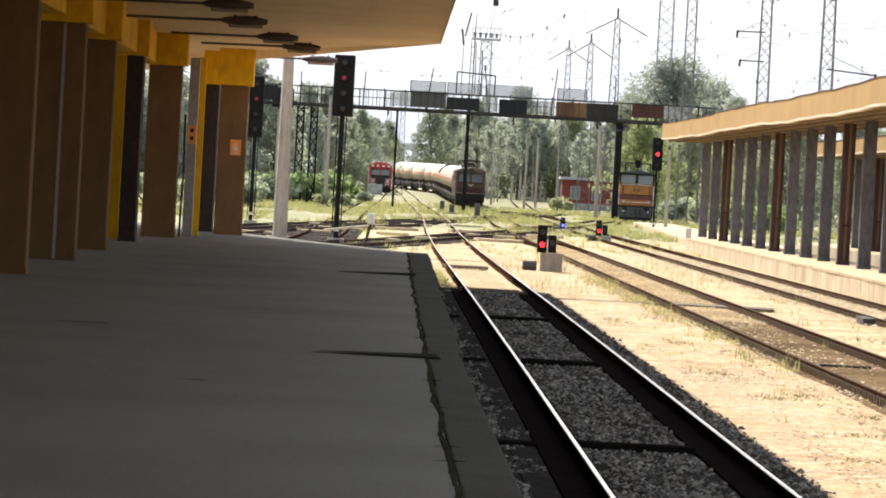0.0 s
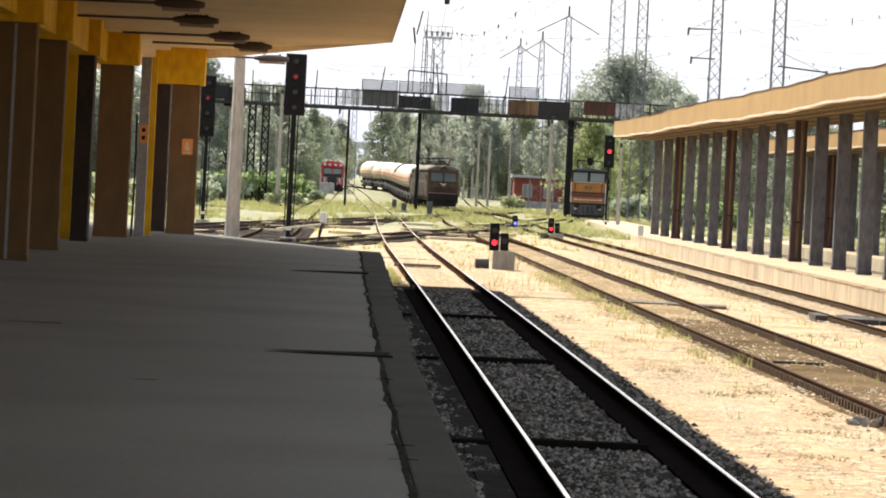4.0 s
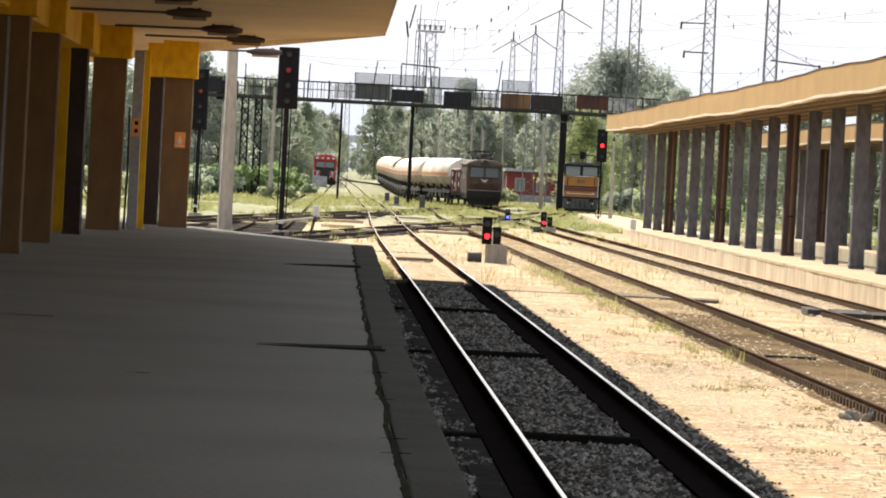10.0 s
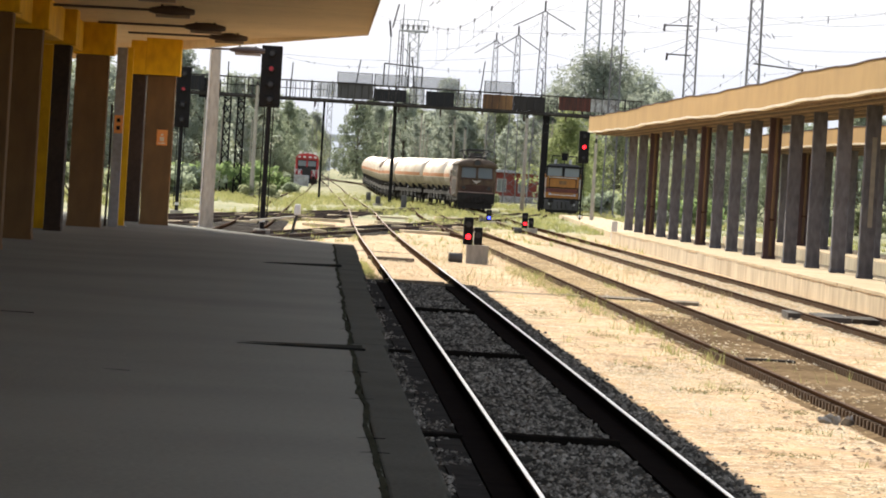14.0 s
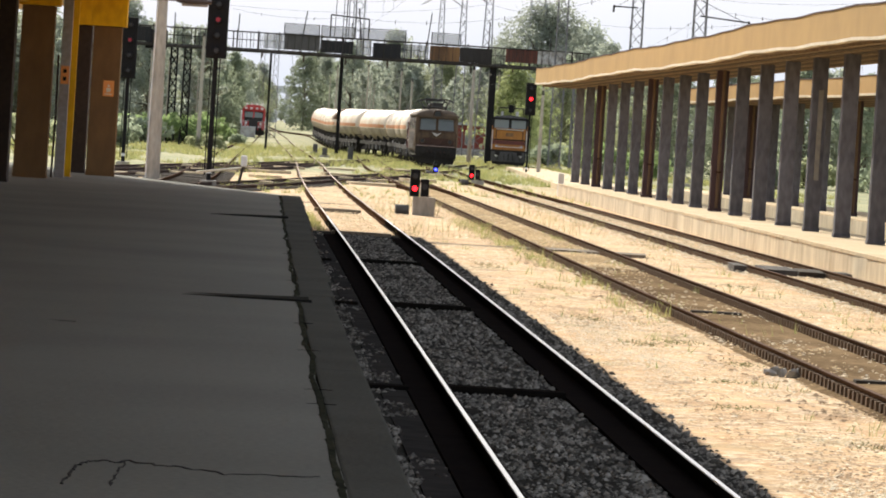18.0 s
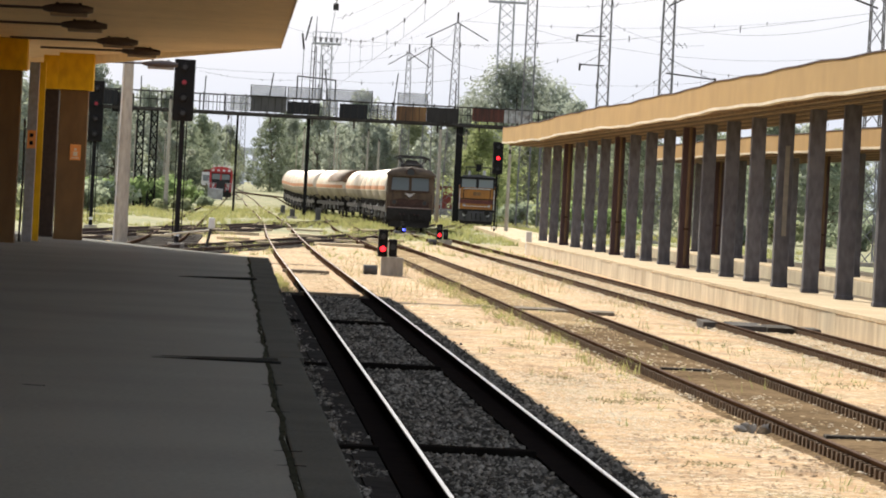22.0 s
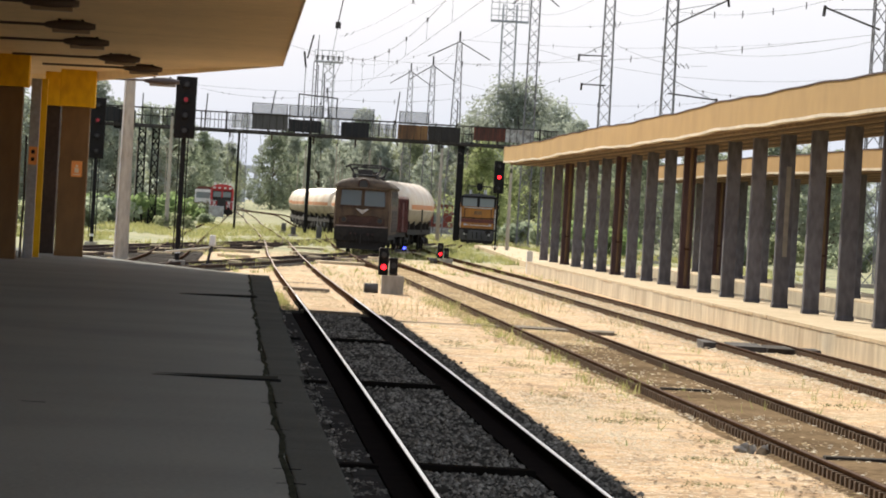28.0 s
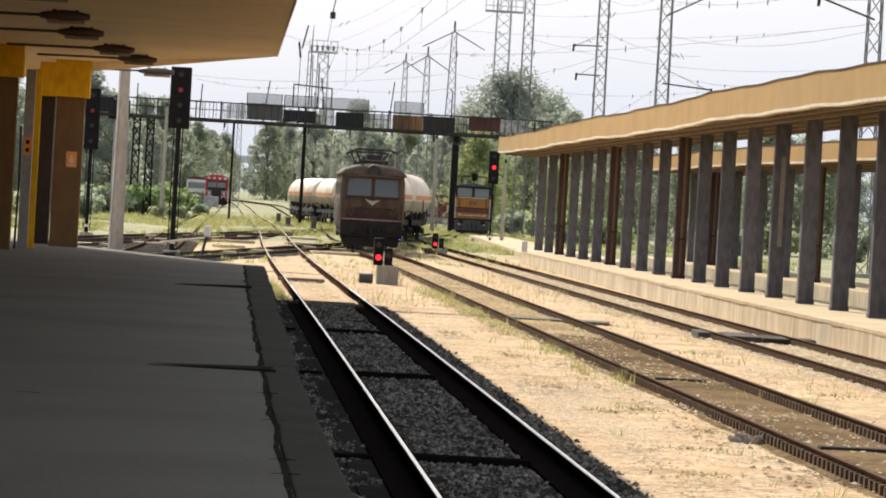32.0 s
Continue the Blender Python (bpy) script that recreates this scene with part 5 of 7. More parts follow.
def catenary(label, x0, x1, y0, y1, z_top, z_low, bay=90.0):
    """A messenger wire that sags between supports over a level contact wire, with droppers and insulators."""
    w = thing("catenary", label, "overhead wire", (0, 0, 0), "overhead wires")
    n = max(1, round((y1 - y0) / bay))
    for k in range(n):
        a, d = y0 + (y1 - y0) * k / n, y0 + (y1 - y0) * (k + 1) / n
        at_x = lambda y: x0 + (x1 - x0) * (y - y0) / (y1 - y0)
        hang = lambda u: z_top - (z_top - z_low) * 0.75 * 4 * u * (1 - u)
        part("messenger_wire", B(tube, [(at_x(a + (d - a) * i / 12), a + (d - a) * i / 12, hang(i / 12)) for i in range(13)], 0.006, 4), "dark_steel", w)
        part("contact_wire", B(tube, [(at_x(a), a, z_low), (at_x(d), d, z_low)], 0.005, 4), "dark_steel", w)
        for i in range(1, 10):
            y = a + (d - a) * i / 10
            part("dropper", B(tube, [(at_x(y), y, z_low), (at_x(y), y, hang(i / 10))], 0.005, 4), "dark_steel", w)
            part("clamp", B(rod, (at_x(y), y, hang(i / 10) - 0.06), (at_x(y), y, hang(i / 10) + 0.06), 0.022, 0.022, 6), "dark_steel", w)
    return w


catenary("thin contact line over the middle track", 4.9, 4.0, 60, 381, 8.2, 6.4, 107)
catenary("thin contact line beyond the far platform", 19.6, 19.2, 90, 560, 8.4, 6.5, 94)
catenary("second contact line beyond the far platform", 31.2, 30.5, 110, 560, 8.6, 6.6, 90)
ins = mesh_of("insulator", rods(((0, 0, -0.2), (0, 0, 0.2), 0.032, 0.032, 6)), "dark_steel")
insul = thing("insulator_string", "small dark insulators hung on the span wires", "insulator", (0, 0, 0))
for a, c in (((7.3, 381.6, 15.8), (32.4, 212.4, 12.5)), ((22.5, 414, 15), (45, 387, 14)), ((10.0, 381.6, 12), (28.5, 320.4, 14)), ((28.9, 279, 16.4), (32.4, 212.4, 15)), ((22.5, 414, 19.2), (60, 432, 22))):
    for u in (0.12, 0.25, 0.4, 0.55, 0.7, 0.85):
        p = Vector(a).lerp(Vector(c), u) - Vector((0, 0, (1.2 if a[2] < 16.2 else 0.8) * 4 * u * (1 - u)))
        piece("insulator", ins, insul, Matrix.Translation(p))

hang = thing("insulator_string", "scattered small insulators on thin wires", "insulator", (0, 0, 0))
pins = random.Random(41)
for a, c, sag in (((26.4, 369, 19), (31, 279, 16.5), 0.5), ((28.5, 320.4, 16), (36, 320.4, 14.5), 0.6), ((22.5, 414, 17), (28.5, 320.4, 15.5), 0.8), ((7.6, 381.6, 13.5), (22.5, 414, 18), 1.0), ((10, 381.6, 17.5), (14, 270, 17.5), 0.6), ((16.9, 700, 27), (22.3, 468, 20), 1.5), ((-2, 381.6, 12.2), (8, 381.6, 12.0), 0.4)):
    a, c = Vector(a), Vector(c)
    part("wire", B(tube, [a.lerp(c, i / 10) - Vector((0, 0, sag * 4 * (i / 10) * (1 - i / 10))) for i in range(11)], 0.009, 4), "dark_steel", hang)
    for i in range(5):
        u = pins.uniform(0.05, 0.95)
        p = a.lerp(c, u) - Vector((0, 0, sag * 4 * u * (1 - u)))
        piece("insulator", ins, hang, Matrix.Translation(p) @ Matrix.Rotation(pins.uniform(-0.9, 0.9), 4, "Y") @ Matrix.Diagonal((0.9, 0.9, pins.uniform(0.4, 1.5), 1)))


# ---- rolling stock ----
def wheelset(name, y, parent, r=0.5):
    w = part(name, rods(*[((s * 0.72, y, r), (s * 0.82, y, r), r, r, 18) for s in (-1, 1)], ((-0.72, y, r), (0.72, y, r), 0.09, 0.09, 8)), "loco_under", parent, "", True)
    return w


def bogie(y, parent, length=2.6):
    b = part("bogie", boxes((-1.05, -0.9, y - length / 2, y + length / 2, 0.42, 0.75), (0.9, 1.05, y - length / 2, y + length / 2, 0.42, 0.75), (-0.95, 0.95, y - 0.3, y + 0.3, 0.45, 0.8)), "loco_under", parent, "sooty bogie frame")
    for dy in (-length * 0.35, length * 0.35):
        wheelset("wheelset", y + dy, b)
        for x in (-1.14, 1.0):
            part("axle_box", boxes((x, x + 0.14, y + dy - 0.16, y + dy + 0.16, 0.36, 0.66)), "loco_under", b)


def buffers(y, sign, parent):
    for s in (-0.88, 0.88):
        part("buffer", rods(((s, y, 1.05), (s, y + sign * 0.45, 1.05), 0.09), ((s, y + sign * 0.45, 1.05), (s, y + sign * 0.52, 1.05), 0.22)), "loco_under", parent)
    part("coupling", rods(((0, y, 1.0), (0, y + sign * 0.3, 0.95), 0.06), ((0, y + sign * 0.3, 0.95), (0, y + sign * 0.35, 0.5), 0.045)), "loco_under", parent)


def brown_loco():
    """Front at -y. The nose is folded at its centre line and leans back above the waist."""
    L = 16.0
    o = thing("electric_locomotive", "weathered brown electric locomotive with a winged emblem", "locomotive", (7.7, 114, 0))
    bm = bmesh.new()
    rings = []
    for y, back in ((0.0, 1), (0.35, 0), (L - 0.35, 0), (L, -1)):
        prof = []
        for z, w, lean in ((1.0, 1.44, 0), (1.55, 1.5, 0.0), (2.25, 1.5, 0.02), (3.25, 1.46, 0.28), (3.45, 1.4, 0.33)):
            cut = 0.14 if back else 0.0
            prof.append((w - cut, y + (lean if back == 1 else -lean if back == -1 else 0), z))
        mid = -0.12 * (1 if back == 1 else -1 if back == -1 else 0)
        left = [(-x, yy, z) for x, yy, z in prof]
        centre = [(0, yy + mid, z) for x, yy, z in prof]
        rings.append(([bm.verts.new(p) for p in left], [bm.verts.new(p) for p in centre] if back else None, [bm.verts.new(p) for p in prof]))
    for (a, _, b1), (c, _, d) in zip(rings, rings[1:]):
        for i in range(4):
            bm.faces.new((a[i], c[i], c[i + 1], a[i + 1]))
            bm.faces.new((b1[i], b1[i + 1], d[i + 1], d[i]))
        bm.faces.new((a[-1], c[-1], d[-1], b1[-1]))
        bm.faces.new((a[0], b1[0], d[0], c[0]))
    for l, c, r in (rings[0], rings[-1]):
        for i in range(4):
            bm.faces.new((l[i], l[i + 1], c[i + 1], c[i]))
            bm.faces.new((c[i], c[i + 1], r[i + 1], r[i]))
        bm.faces.new((l[-1], r[-1], c[-1]))
        bm.faces.new((l[0], c[0], r[0]))
    bmesh.ops.recalc_face_normals(bm, faces=bm.faces)
    body = part("body", bm, "loco_brown", o, "dull brown body, streaked with rust")
    bm = bmesh.new()
    rows = []
    for y, s, top in ((0.12, 0.93, 3.62), (0.5, 1.0, 3.92), (1.2, 1.0, 4.0), (L - 1.2, 1.0, 4.0), (L - 0.5, 1.0, 3.92), (L - 0.12, 0.93, 3.62)):
        rows.append([bm.verts.new((x * s, y, 3.42 + (top - 3.42) * h)) for x, h in ((-1.54, 0), (-1.5, 0.25), (-1.25, 0.62), (-0.75, 0.88), (0, 1), (0.75, 0.88), (1.25, 0.62), (1.5, 0.25), (1.54, 0))])
    for a, c in zip(rows, rows[1:]):
        for i in range(8):
            bm.faces.new((a[i], c[i], c[i + 1], a[i + 1]))
        bm.faces.new((a[8], c[8], c[0], a[0]))
    bm.faces.new(rows[0])
    bm.faces.new(rows[-1])
    bmesh.ops.recalc_face_normals(bm, faces=bm.faces)
    part("roof", bm, "loco_roof", o, "dusty rounded roof", True)
    hl = part("headlamp", B(rod, (0, -0.02, 3.6), (0, 0.9, 3.68), 0.32, 0.3, 16), "loco_roof", o, "headlamp housing on the roof edge")
    part("lens", B(rod, (0, -0.02, 3.6), (0, -0.05, 3.6), 0.23, 0.23, 16), "lens", hl)
    part("rim", B(tube, [(0.27 * math.cos(a), -0.04, 3.6 + 0.27 * math.sin(a)) for a in np.linspace(0, 2 * math.pi, 17)], 0.03, 5), "loco_band", hl)
    for s in (-1, 1):
        bm = bmesh.new()
        pts = [(s * 0.06, -0.1, 2.46), (s * 1.2, 0.0, 2.46), (s * 1.15, 0.2, 3.3), (s * 0.06, 0.08, 3.3)]
        bm.faces.new([bm.verts.new((x, y, z)) for x, y, z in pts])
        bmesh.ops.solidify(bm, geom=bm.faces[:], thickness=0.05)
        win = part("windscreen", bm, "window", body, "windscreen with a pale tint for reflected sky")
        bm = bmesh.new()
        for a, c in zip(pts, pts[1:] + pts[:1]):
            rod(bm, Vector(a) + Vector((0, -0.02, 0)), Vector(c) + Vector((0, -0.02, 0)), 0.03, 0.03, 5)
        part("frame", bm, "loco_brown", win)
        lamp = part("marker_lamp", B(rod, (s * 0.95, -0.15, 1.72), (s * 0.95, 0.15, 1.72), 0.14, 0.14, 12), "loco_band", o)
        part("lens", B(rod, (s * 0.95, -0.15, 1.72), (s * 0.95, -0.165, 1.72), 0.12, 0.12, 12), "lens", lamp)
        part("handrail", rods(((s * 1.38, -0.06, 1.3), (s * 1.38, 0.0, 2.3), 0.02)), "loco_band", o)
    bm = bmesh.new()
    bm.faces.new([bm.verts.new(p) for p in ((-0.36, -0.2, 2.34), (0, -0.22, 2.26), (0.36, -0.2, 2.34), (0.12, -0.21, 2.14), (0, -0.22, 2.04), (-0.12, -0.21, 2.14))])
    bmesh.ops.solidify(bm, geom=bm.faces[:], thickness=0.03)
    part("wing_emblem", bm, "emblem", o, "pale winged emblem")
    bm = bmesh.new()
    prism(bm, [(-1.2, 1.42), (1.2, 1.42), (1.22, 1.78), (0.85, 1.92), (0.45, 1.96), (0, 1.9), (-0.45, 1.96), (-0.85, 1.92), (-1.22, 1.78)], -0.14, 0.1)
    part("nose_panel", bm, "loco_band", o, "sooty dark nose panel")
    part("panel_ledge", B(tube, [(-1.24, -0.1, 1.8), (-0.85, -0.15, 1.95), (-0.45, -0.17, 1.99), (0, -0.18, 1.93), (0.45, -0.17, 1.99), (0.85, -0.15, 1.95), (1.24, -0.1, 1.8)], 0.03, 6), "loco_brown", o, "brown moulding over the nose panel")
    part("waist_stripe", boxes((-1.36, 1.36, -0.165, 0.05, 1.37, 1.42)), "stripe", o, "worn cream stripe")
    for i in range(9):
        part("stripe_patch", boxes((-1.2 + 0.28 * i, -1.02 + 0.28 * i, -0.172, -0.16, 1.365, 1.425)), "stripe", o, "brighter dash of the stripe")
    part("buffer_beam", B(box, -1.42, 1.42, -0.14, 0.2, 0.6, 1.34, 0.04), "loco_under", o, "sooty buffer beam")
    part("snow_plough", B(prism, [(-1.25, 0.18), (1.25, 0.18), (1.35, 0.7), (-1.35, 0.7)], -0.05, 0.12), "loco_under", o)
    part("underframe", B(box, -1.35, 1.35, 0.3, L - 0.3, 0.7, 1.05, 0.03), "loco_under", o)
    for s in (-1, 1):
        [part("side_window", boxes((1.46 if s > 0 else -1.502, 1.502 if s > 0 else -1.46, y, y + 0.9, 2.5, 3.05)), "side_glass", body) for y in (1.0, 4.0, 7.5, 11.0, 14.0)]
        for y0, y1 in ((2.4, 6.3), (6.4, 9.6), (9.7, 13.6)):
            panel = part("side_panel", boxes((min(s * 1.49, s * 1.512), max(s * 1.49, s * 1.512), y0, y1, 1.15, 2.3)), "loco_soot", body, "sooty louvred side panel")
            part("louvre", boxes(*[(min(s * 1.51, s * 1.53), max(s * 1.51, s * 1.53), y0 + 0.15, y1 - 0.15, z, z + 0.06) for z in (1.4, 1.6, 1.8, 2.0)]), "loco_band", panel)
            part("upper_panel", boxes((min(s * 1.455, s * 1.485), max(s * 1.455, s * 1.485), y0, y1, 2.36, 3.3)), "loco_soot", body, "sooty upper side sheet")
    for x in (-0.95, -0.55, -0.3, 0.35, 0.6, 1.0):
        part("air_hose", B(tube, [(x, -0.16, 1.0), (x + 0.05, -0.3, 0.8), (x + 0.12, -0.26, 0.5)], 0.026, 6), "loco_under", o)
        part("hose_cock", B(box, x - 0.04, x + 0.05, -0.24, -0.15, 0.95, 1.05, 0.01), "loco_band", o)
    part("coupling_hook", B(box, -0.07, 0.07, -0.4, -0.14, 0.92, 1.1, 0.02), "loco_under", o)
    for s in (-1, 1):
        part("lamp_rim", B(tube, [(s * 0.95 + 0.15 * math.cos(a), -0.15, 1.72 + 0.15 * math.sin(a)) for a in np.linspace(0, 2 * math.pi, 13)], 0.022, 5), "loco_brown", o)
        part("step", boxes((min(s * 1.0, s * 1.4), max(s * 1.0, s * 1.4), -0.2, 0.1, 0.45, 0.5), (min(s * 1.35, s * 1.4), max(s * 1.35, s * 1.4), -0.2, -0.1, 0.45, 1.0)), "loco_under", o)
        part("front_rail", rods(((s * 0.25, -0.24, 1.62), (s * 0.8, -0.2, 1.62), 0.022), ((s * 0.2, -0.2, 2.42), (s * 1.2, -0.1, 2.42), 0.02)), "loco_band", o)
    part("visor", B(tube, [(-1.3, 0.1, 3.36), (0, -0.05, 3.42), (1.3, 0.1, 3.36)], 0.05, 6), "loco_roof", o)
    buffers(-0.1, -1, o)
    buffers(L + 0.1, 1, o)
    bogie(3.4, o, 3.4)
    bogie(L - 3.4, o, 3.4)
    for y in (2.2, L - 2.6):
        p = part("pantograph", rods(((-0.6, y - 0.9, 4.1), (0.6, y - 0.9, 4.1), 0.05), ((-0.6, y + 0.9, 4.1), (0.6, y + 0.9, 4.1), 0.05), ((-0.6, y - 0.9, 4.1), (-0.6, y + 0.9, 4.1), 0.05), ((0.6, y - 0.9, 4.1), (0.6, y + 0.9, 4.1), 0.05)), "dark_steel", o, "folded pantograph frame")
        for s in (-1, 1):
            part("arm", rods(((s * 0.6, y - 0.9, 4.12), (s * 0.85, y + 0.8, 4.55), 0.045)), "dark_steel", p)
            part("arm", rods(((s * 0.6, y + 0.9, 4.12), (s * 0.85, y - 0.8, 4.55), 0.045)), "dark_steel", p)
        for dy in (-0.3, 0.3):
            part("contact_strip", B(tube, [(-1.1, y + dy, 4.5), (-0.8, y + dy, 4.64), (0.8, y + dy, 4.64), (1.1, y + dy, 4.5)], 0.05), "dark_steel", p)
        part("spring_box", boxes((-0.35, 0.35, y - 0.4, y + 0.4, 4.05, 4.4)), "dark_steel", p)
        part("insulator", rods(*[((sx * 0.6, y + sy * 0.9, 3.9), (sx * 0.6, y + sy * 0.9, 4.12), 0.08) for sx in (-1, 1) for sy in (-1, 1)]), "dark_steel", p)
    part("roof_cable", B(tube, [(-0.4, 3.5, 4.35), (-0.4, 8, 4.3), (-0.4, 12.5, 4.35)], 0.04), "dark_steel", o)
    part("roof_gear", boxes((-0.5, 0.5, 5.0, 6.2, 3.98, 4.25), (-0.35, 0.35, 8.0, 9.4, 3.98, 4.2)), "loco_roof", o)
    return o, L, 3.4


def red_wagon():
    L = 10.0
    o = thing("goods_wagon", "oxide red low covered goods wagon with pale marks", "wagon", (9, 135, 0))
    body = part("body", B(box, -1.3, 1.3, 0.25, L - 0.25, 1.1, 3.05, 0.04), "wagon_red", o, "faded oxide red sheet sides")
    bm = bmesh.new()
    prism(bm, [(-1.34, 3.03), (1.34, 3.03), (1.2, 3.16), (0.6, 3.24), (0, 3.26), (-0.6, 3.24), (-1.2, 3.16)], 0.2, L - 0.2)
    part("roof", bm, "wagon_roof", o, "dull red-brown roof")
    for i in range(11):
        for s in (-1.315, 1.315):
            part("side_rib", boxes((s - 0.03, s + 0.03, 0.5 + 0.88 * i, 0.58 + 0.88 * i, 1.12, 3.0)), "wagon_red", body)
    for s in (-1, 1):
        for y, z in ((2.3, 1.6), (5.6, 1.6), (8.0, 1.75), (2.4, 2.45), (8.2, 2.5)) if s < 0 else ():
            x = s * 1.35
            part("panel_mark", boxes((min(x, x - s * 0.06), max(x, x - s * 0.06), y, y + 0.42, z, z + 0.36)), "white_paint", body, "pale panel mark")
        door = part("side_door", boxes((s * 1.33 - 0.025, s * 1.33 + 0.025, 4.0, 5.4, 1.15, 2.78)), "wagon_red", body, "sliding side door")
        part("door_bar", boxes((s * 1.37 - 0.02, s * 1.37 + 0.02, 4.05, 5.35, 1.9, 1.97)), "loco_under", door)
    part("end_rib", boxes(*[(x - 0.04, x + 0.04, 0.2, 0.26, 1.12, 2.8) for x in (-0.9, -0.3, 0.3, 0.9)]), "wagon_red", body)
    part("underframe", B(box, -1.2, 1.2, 0.15, L - 0.15, 0.82, 1.1, 0.02), "loco_under", o)
    buffers(0.1, -1, o)
    buffers(L - 0.1, 1, o)
    for y in (2.4, L - 2.4):
        wheelset("wheelset", y, o)
        part("spring", boxes((-1.1, -0.95, y - 0.6, y + 0.6, 0.45, 0.75), (0.95, 1.1, y - 0.6, y + 0.6, 0.45, 0.75)), "loco_under", o)
    return o, L, 2.4


def tank_shell(bm, r, y0, y1, dome, a0, a1, seg=20):
    """The part of a domed cylinder between two angles, measured from straight up."""
    ys = [(y0 + dome * (1 - math.cos(t)), math.sin(t)) for t in np.linspace(0.05, math.pi / 2, 7)]
    ys += [(y1 - dome * (1 - math.cos(t)), math.sin(t)) for t in np.linspace(math.pi / 2, 0.05, 7)]
    rows = []
    for y, s in ys:
        rows.append([bm.verts.new((r * s * math.sin(a), y, 2.65 + r * s * math.cos(a))) for a in np.linspace(a0, a1, seg + 1)])
    for p, q in zip(rows, rows[1:]):
        for i in range(seg):
            bm.faces.new((p[i], q[i], q[i + 1], p[i + 1]))
    if a1 - a0 > 6:
        bm.faces.new(rows[0][:-1])
        bm.faces.new(rows[-1][:-1])
    bmesh.ops.recalc_face_normals(bm, faces=bm.faces)


def tank_wagon(cowl):
    L = 16.7
    o = thing("tank_wagon", "white gas tank wagon with an orange stripe", "tank wagon", (9, 150, 0), "tank wagons")
    tank = part("tank", B(tank_shell, 1.42, 0.3, L - 0.3, 0.55, -1.75, 1.75, 24), "tank", o, "dirty white pressure tank", True)
    part("stripe", B(tank_shell, 1.432, 0.32, L - 0.32, 0.55, 1.5, 1.7, 3), "tank_stripe", tank, "orange stripe", True)
    part("stripe", B(tank_shell, 1.432, 0.32, L - 0.32, 0.55, -1.7, -1.5, 3), "tank_stripe", tank, "orange stripe", True)
    for y in (4.1, 8.2, 12.4):
        part("rust_ring", B(tank_shell, 1.426, y, y + 0.22, 0.01, -1.5, 1.5, 20), "tank_ring", tank, "faded orange ring round the tank", True)
    part("belly", B(tank_shell, 1.418, 0.3, L - 0.3, 0.55, 1.75, 2 * math.pi - 1.75, 20), "tank_low", tank, "tank belly coloured darker for shade and light off the sand", True)
    part("stripe_end", B(rod, (0, 0.29, 2.4), (0, 0.33, 2.4), 0.2, 0.2, 8), "tank_stripe", tank)
    part("frame", boxes((-1.2, -0.95, 0.2, L - 0.2, 0.95, 1.25), (0.95, 1.2, 0.2, L - 0.2, 0.95, 1.25), (-1.2, 1.2, 0.2, 0.6, 0.95, 1.25), (-1.2, 1.2, L - 0.6, L - 0.2, 0.95, 1.25)), "loco_under", o, "dark underframe")
    for y in (2.2, 5.9, 10.4, L - 2.6):
        part("saddle", boxes((-1.15, 1.15, y, y + 0.35, 1.2, 1.75)), "loco_under", o)
    part("ladder", rods(((1.43, 7.5, 1.1), (1.43, 7.5, 2.5), 0.025), ((1.43, 7.95, 1.1), (1.43, 7.95, 2.5), 0.025), *[((1.43, 7.5, 1.3 + 0.3 * i), (1.43, 7.95, 1.3 + 0.3 * i), 0.02) for i in range(4)]), "dark_steel", o)
    for y, z in ((4.4, 1.1), (6.9, 0.9), (9.2, 1.2), (11.0, 1.0)):
        part("valve_pipe", B(tube, [(-1.1, y, 0.6), (-1.12, y + 0.1, z), (-1.0, y + 0.5, z + 0.25)], 0.06, 6), "grey_metal", o, "grey valve pipe")
        part("tool_box", B(box, -1.22, -0.85, y + 0.7, y + 1.5, 0.5, 0.95, 0.03), "loco_under", o)
    for y in (5.2, 8.4, 11.4):
        part("brake_gear", boxes((-0.6, 0.6, y, y + 0.8, 0.55, 0.95)), "loco_under", o)
    part("end_rail", rods(((-1.2, 0.25, 1.2), (-1.2, 0.25, 1.75), 0.03), ((1.2, 0.25, 1.2), (1.2, 0.25, 1.75), 0.03), ((-1.2, 0.25, 1.75), (1.2, 0.25, 1.75), 0.03)), "dark_steel", o)
    if cowl:
        bm = bmesh.new()
        tank_shell(bm, 1.5, 0.4, 9.0, 0.1, -1.3, 1.3, 14)
        part("sun_shield", bm, "shield", o, "brown curved sheet over the tank end", True)
    buffers(0.2, -1, o)
    buffers(L - 0.2, 1, o)
    bogie(2.4, o)
    bogie(L - 2.4, o)
    return o, L, 2.4


TRAIN = [brown_loco(), red_wagon()]
first = tank_wagon(False)
TRAIN.append(first)
for k in range(12):
    TRAIN.append((tank_wagon(True)[0] if k == 4 else copy_thing(first[0], pose(9, 165 + 16 * k, 0)), first[1], first[2]))


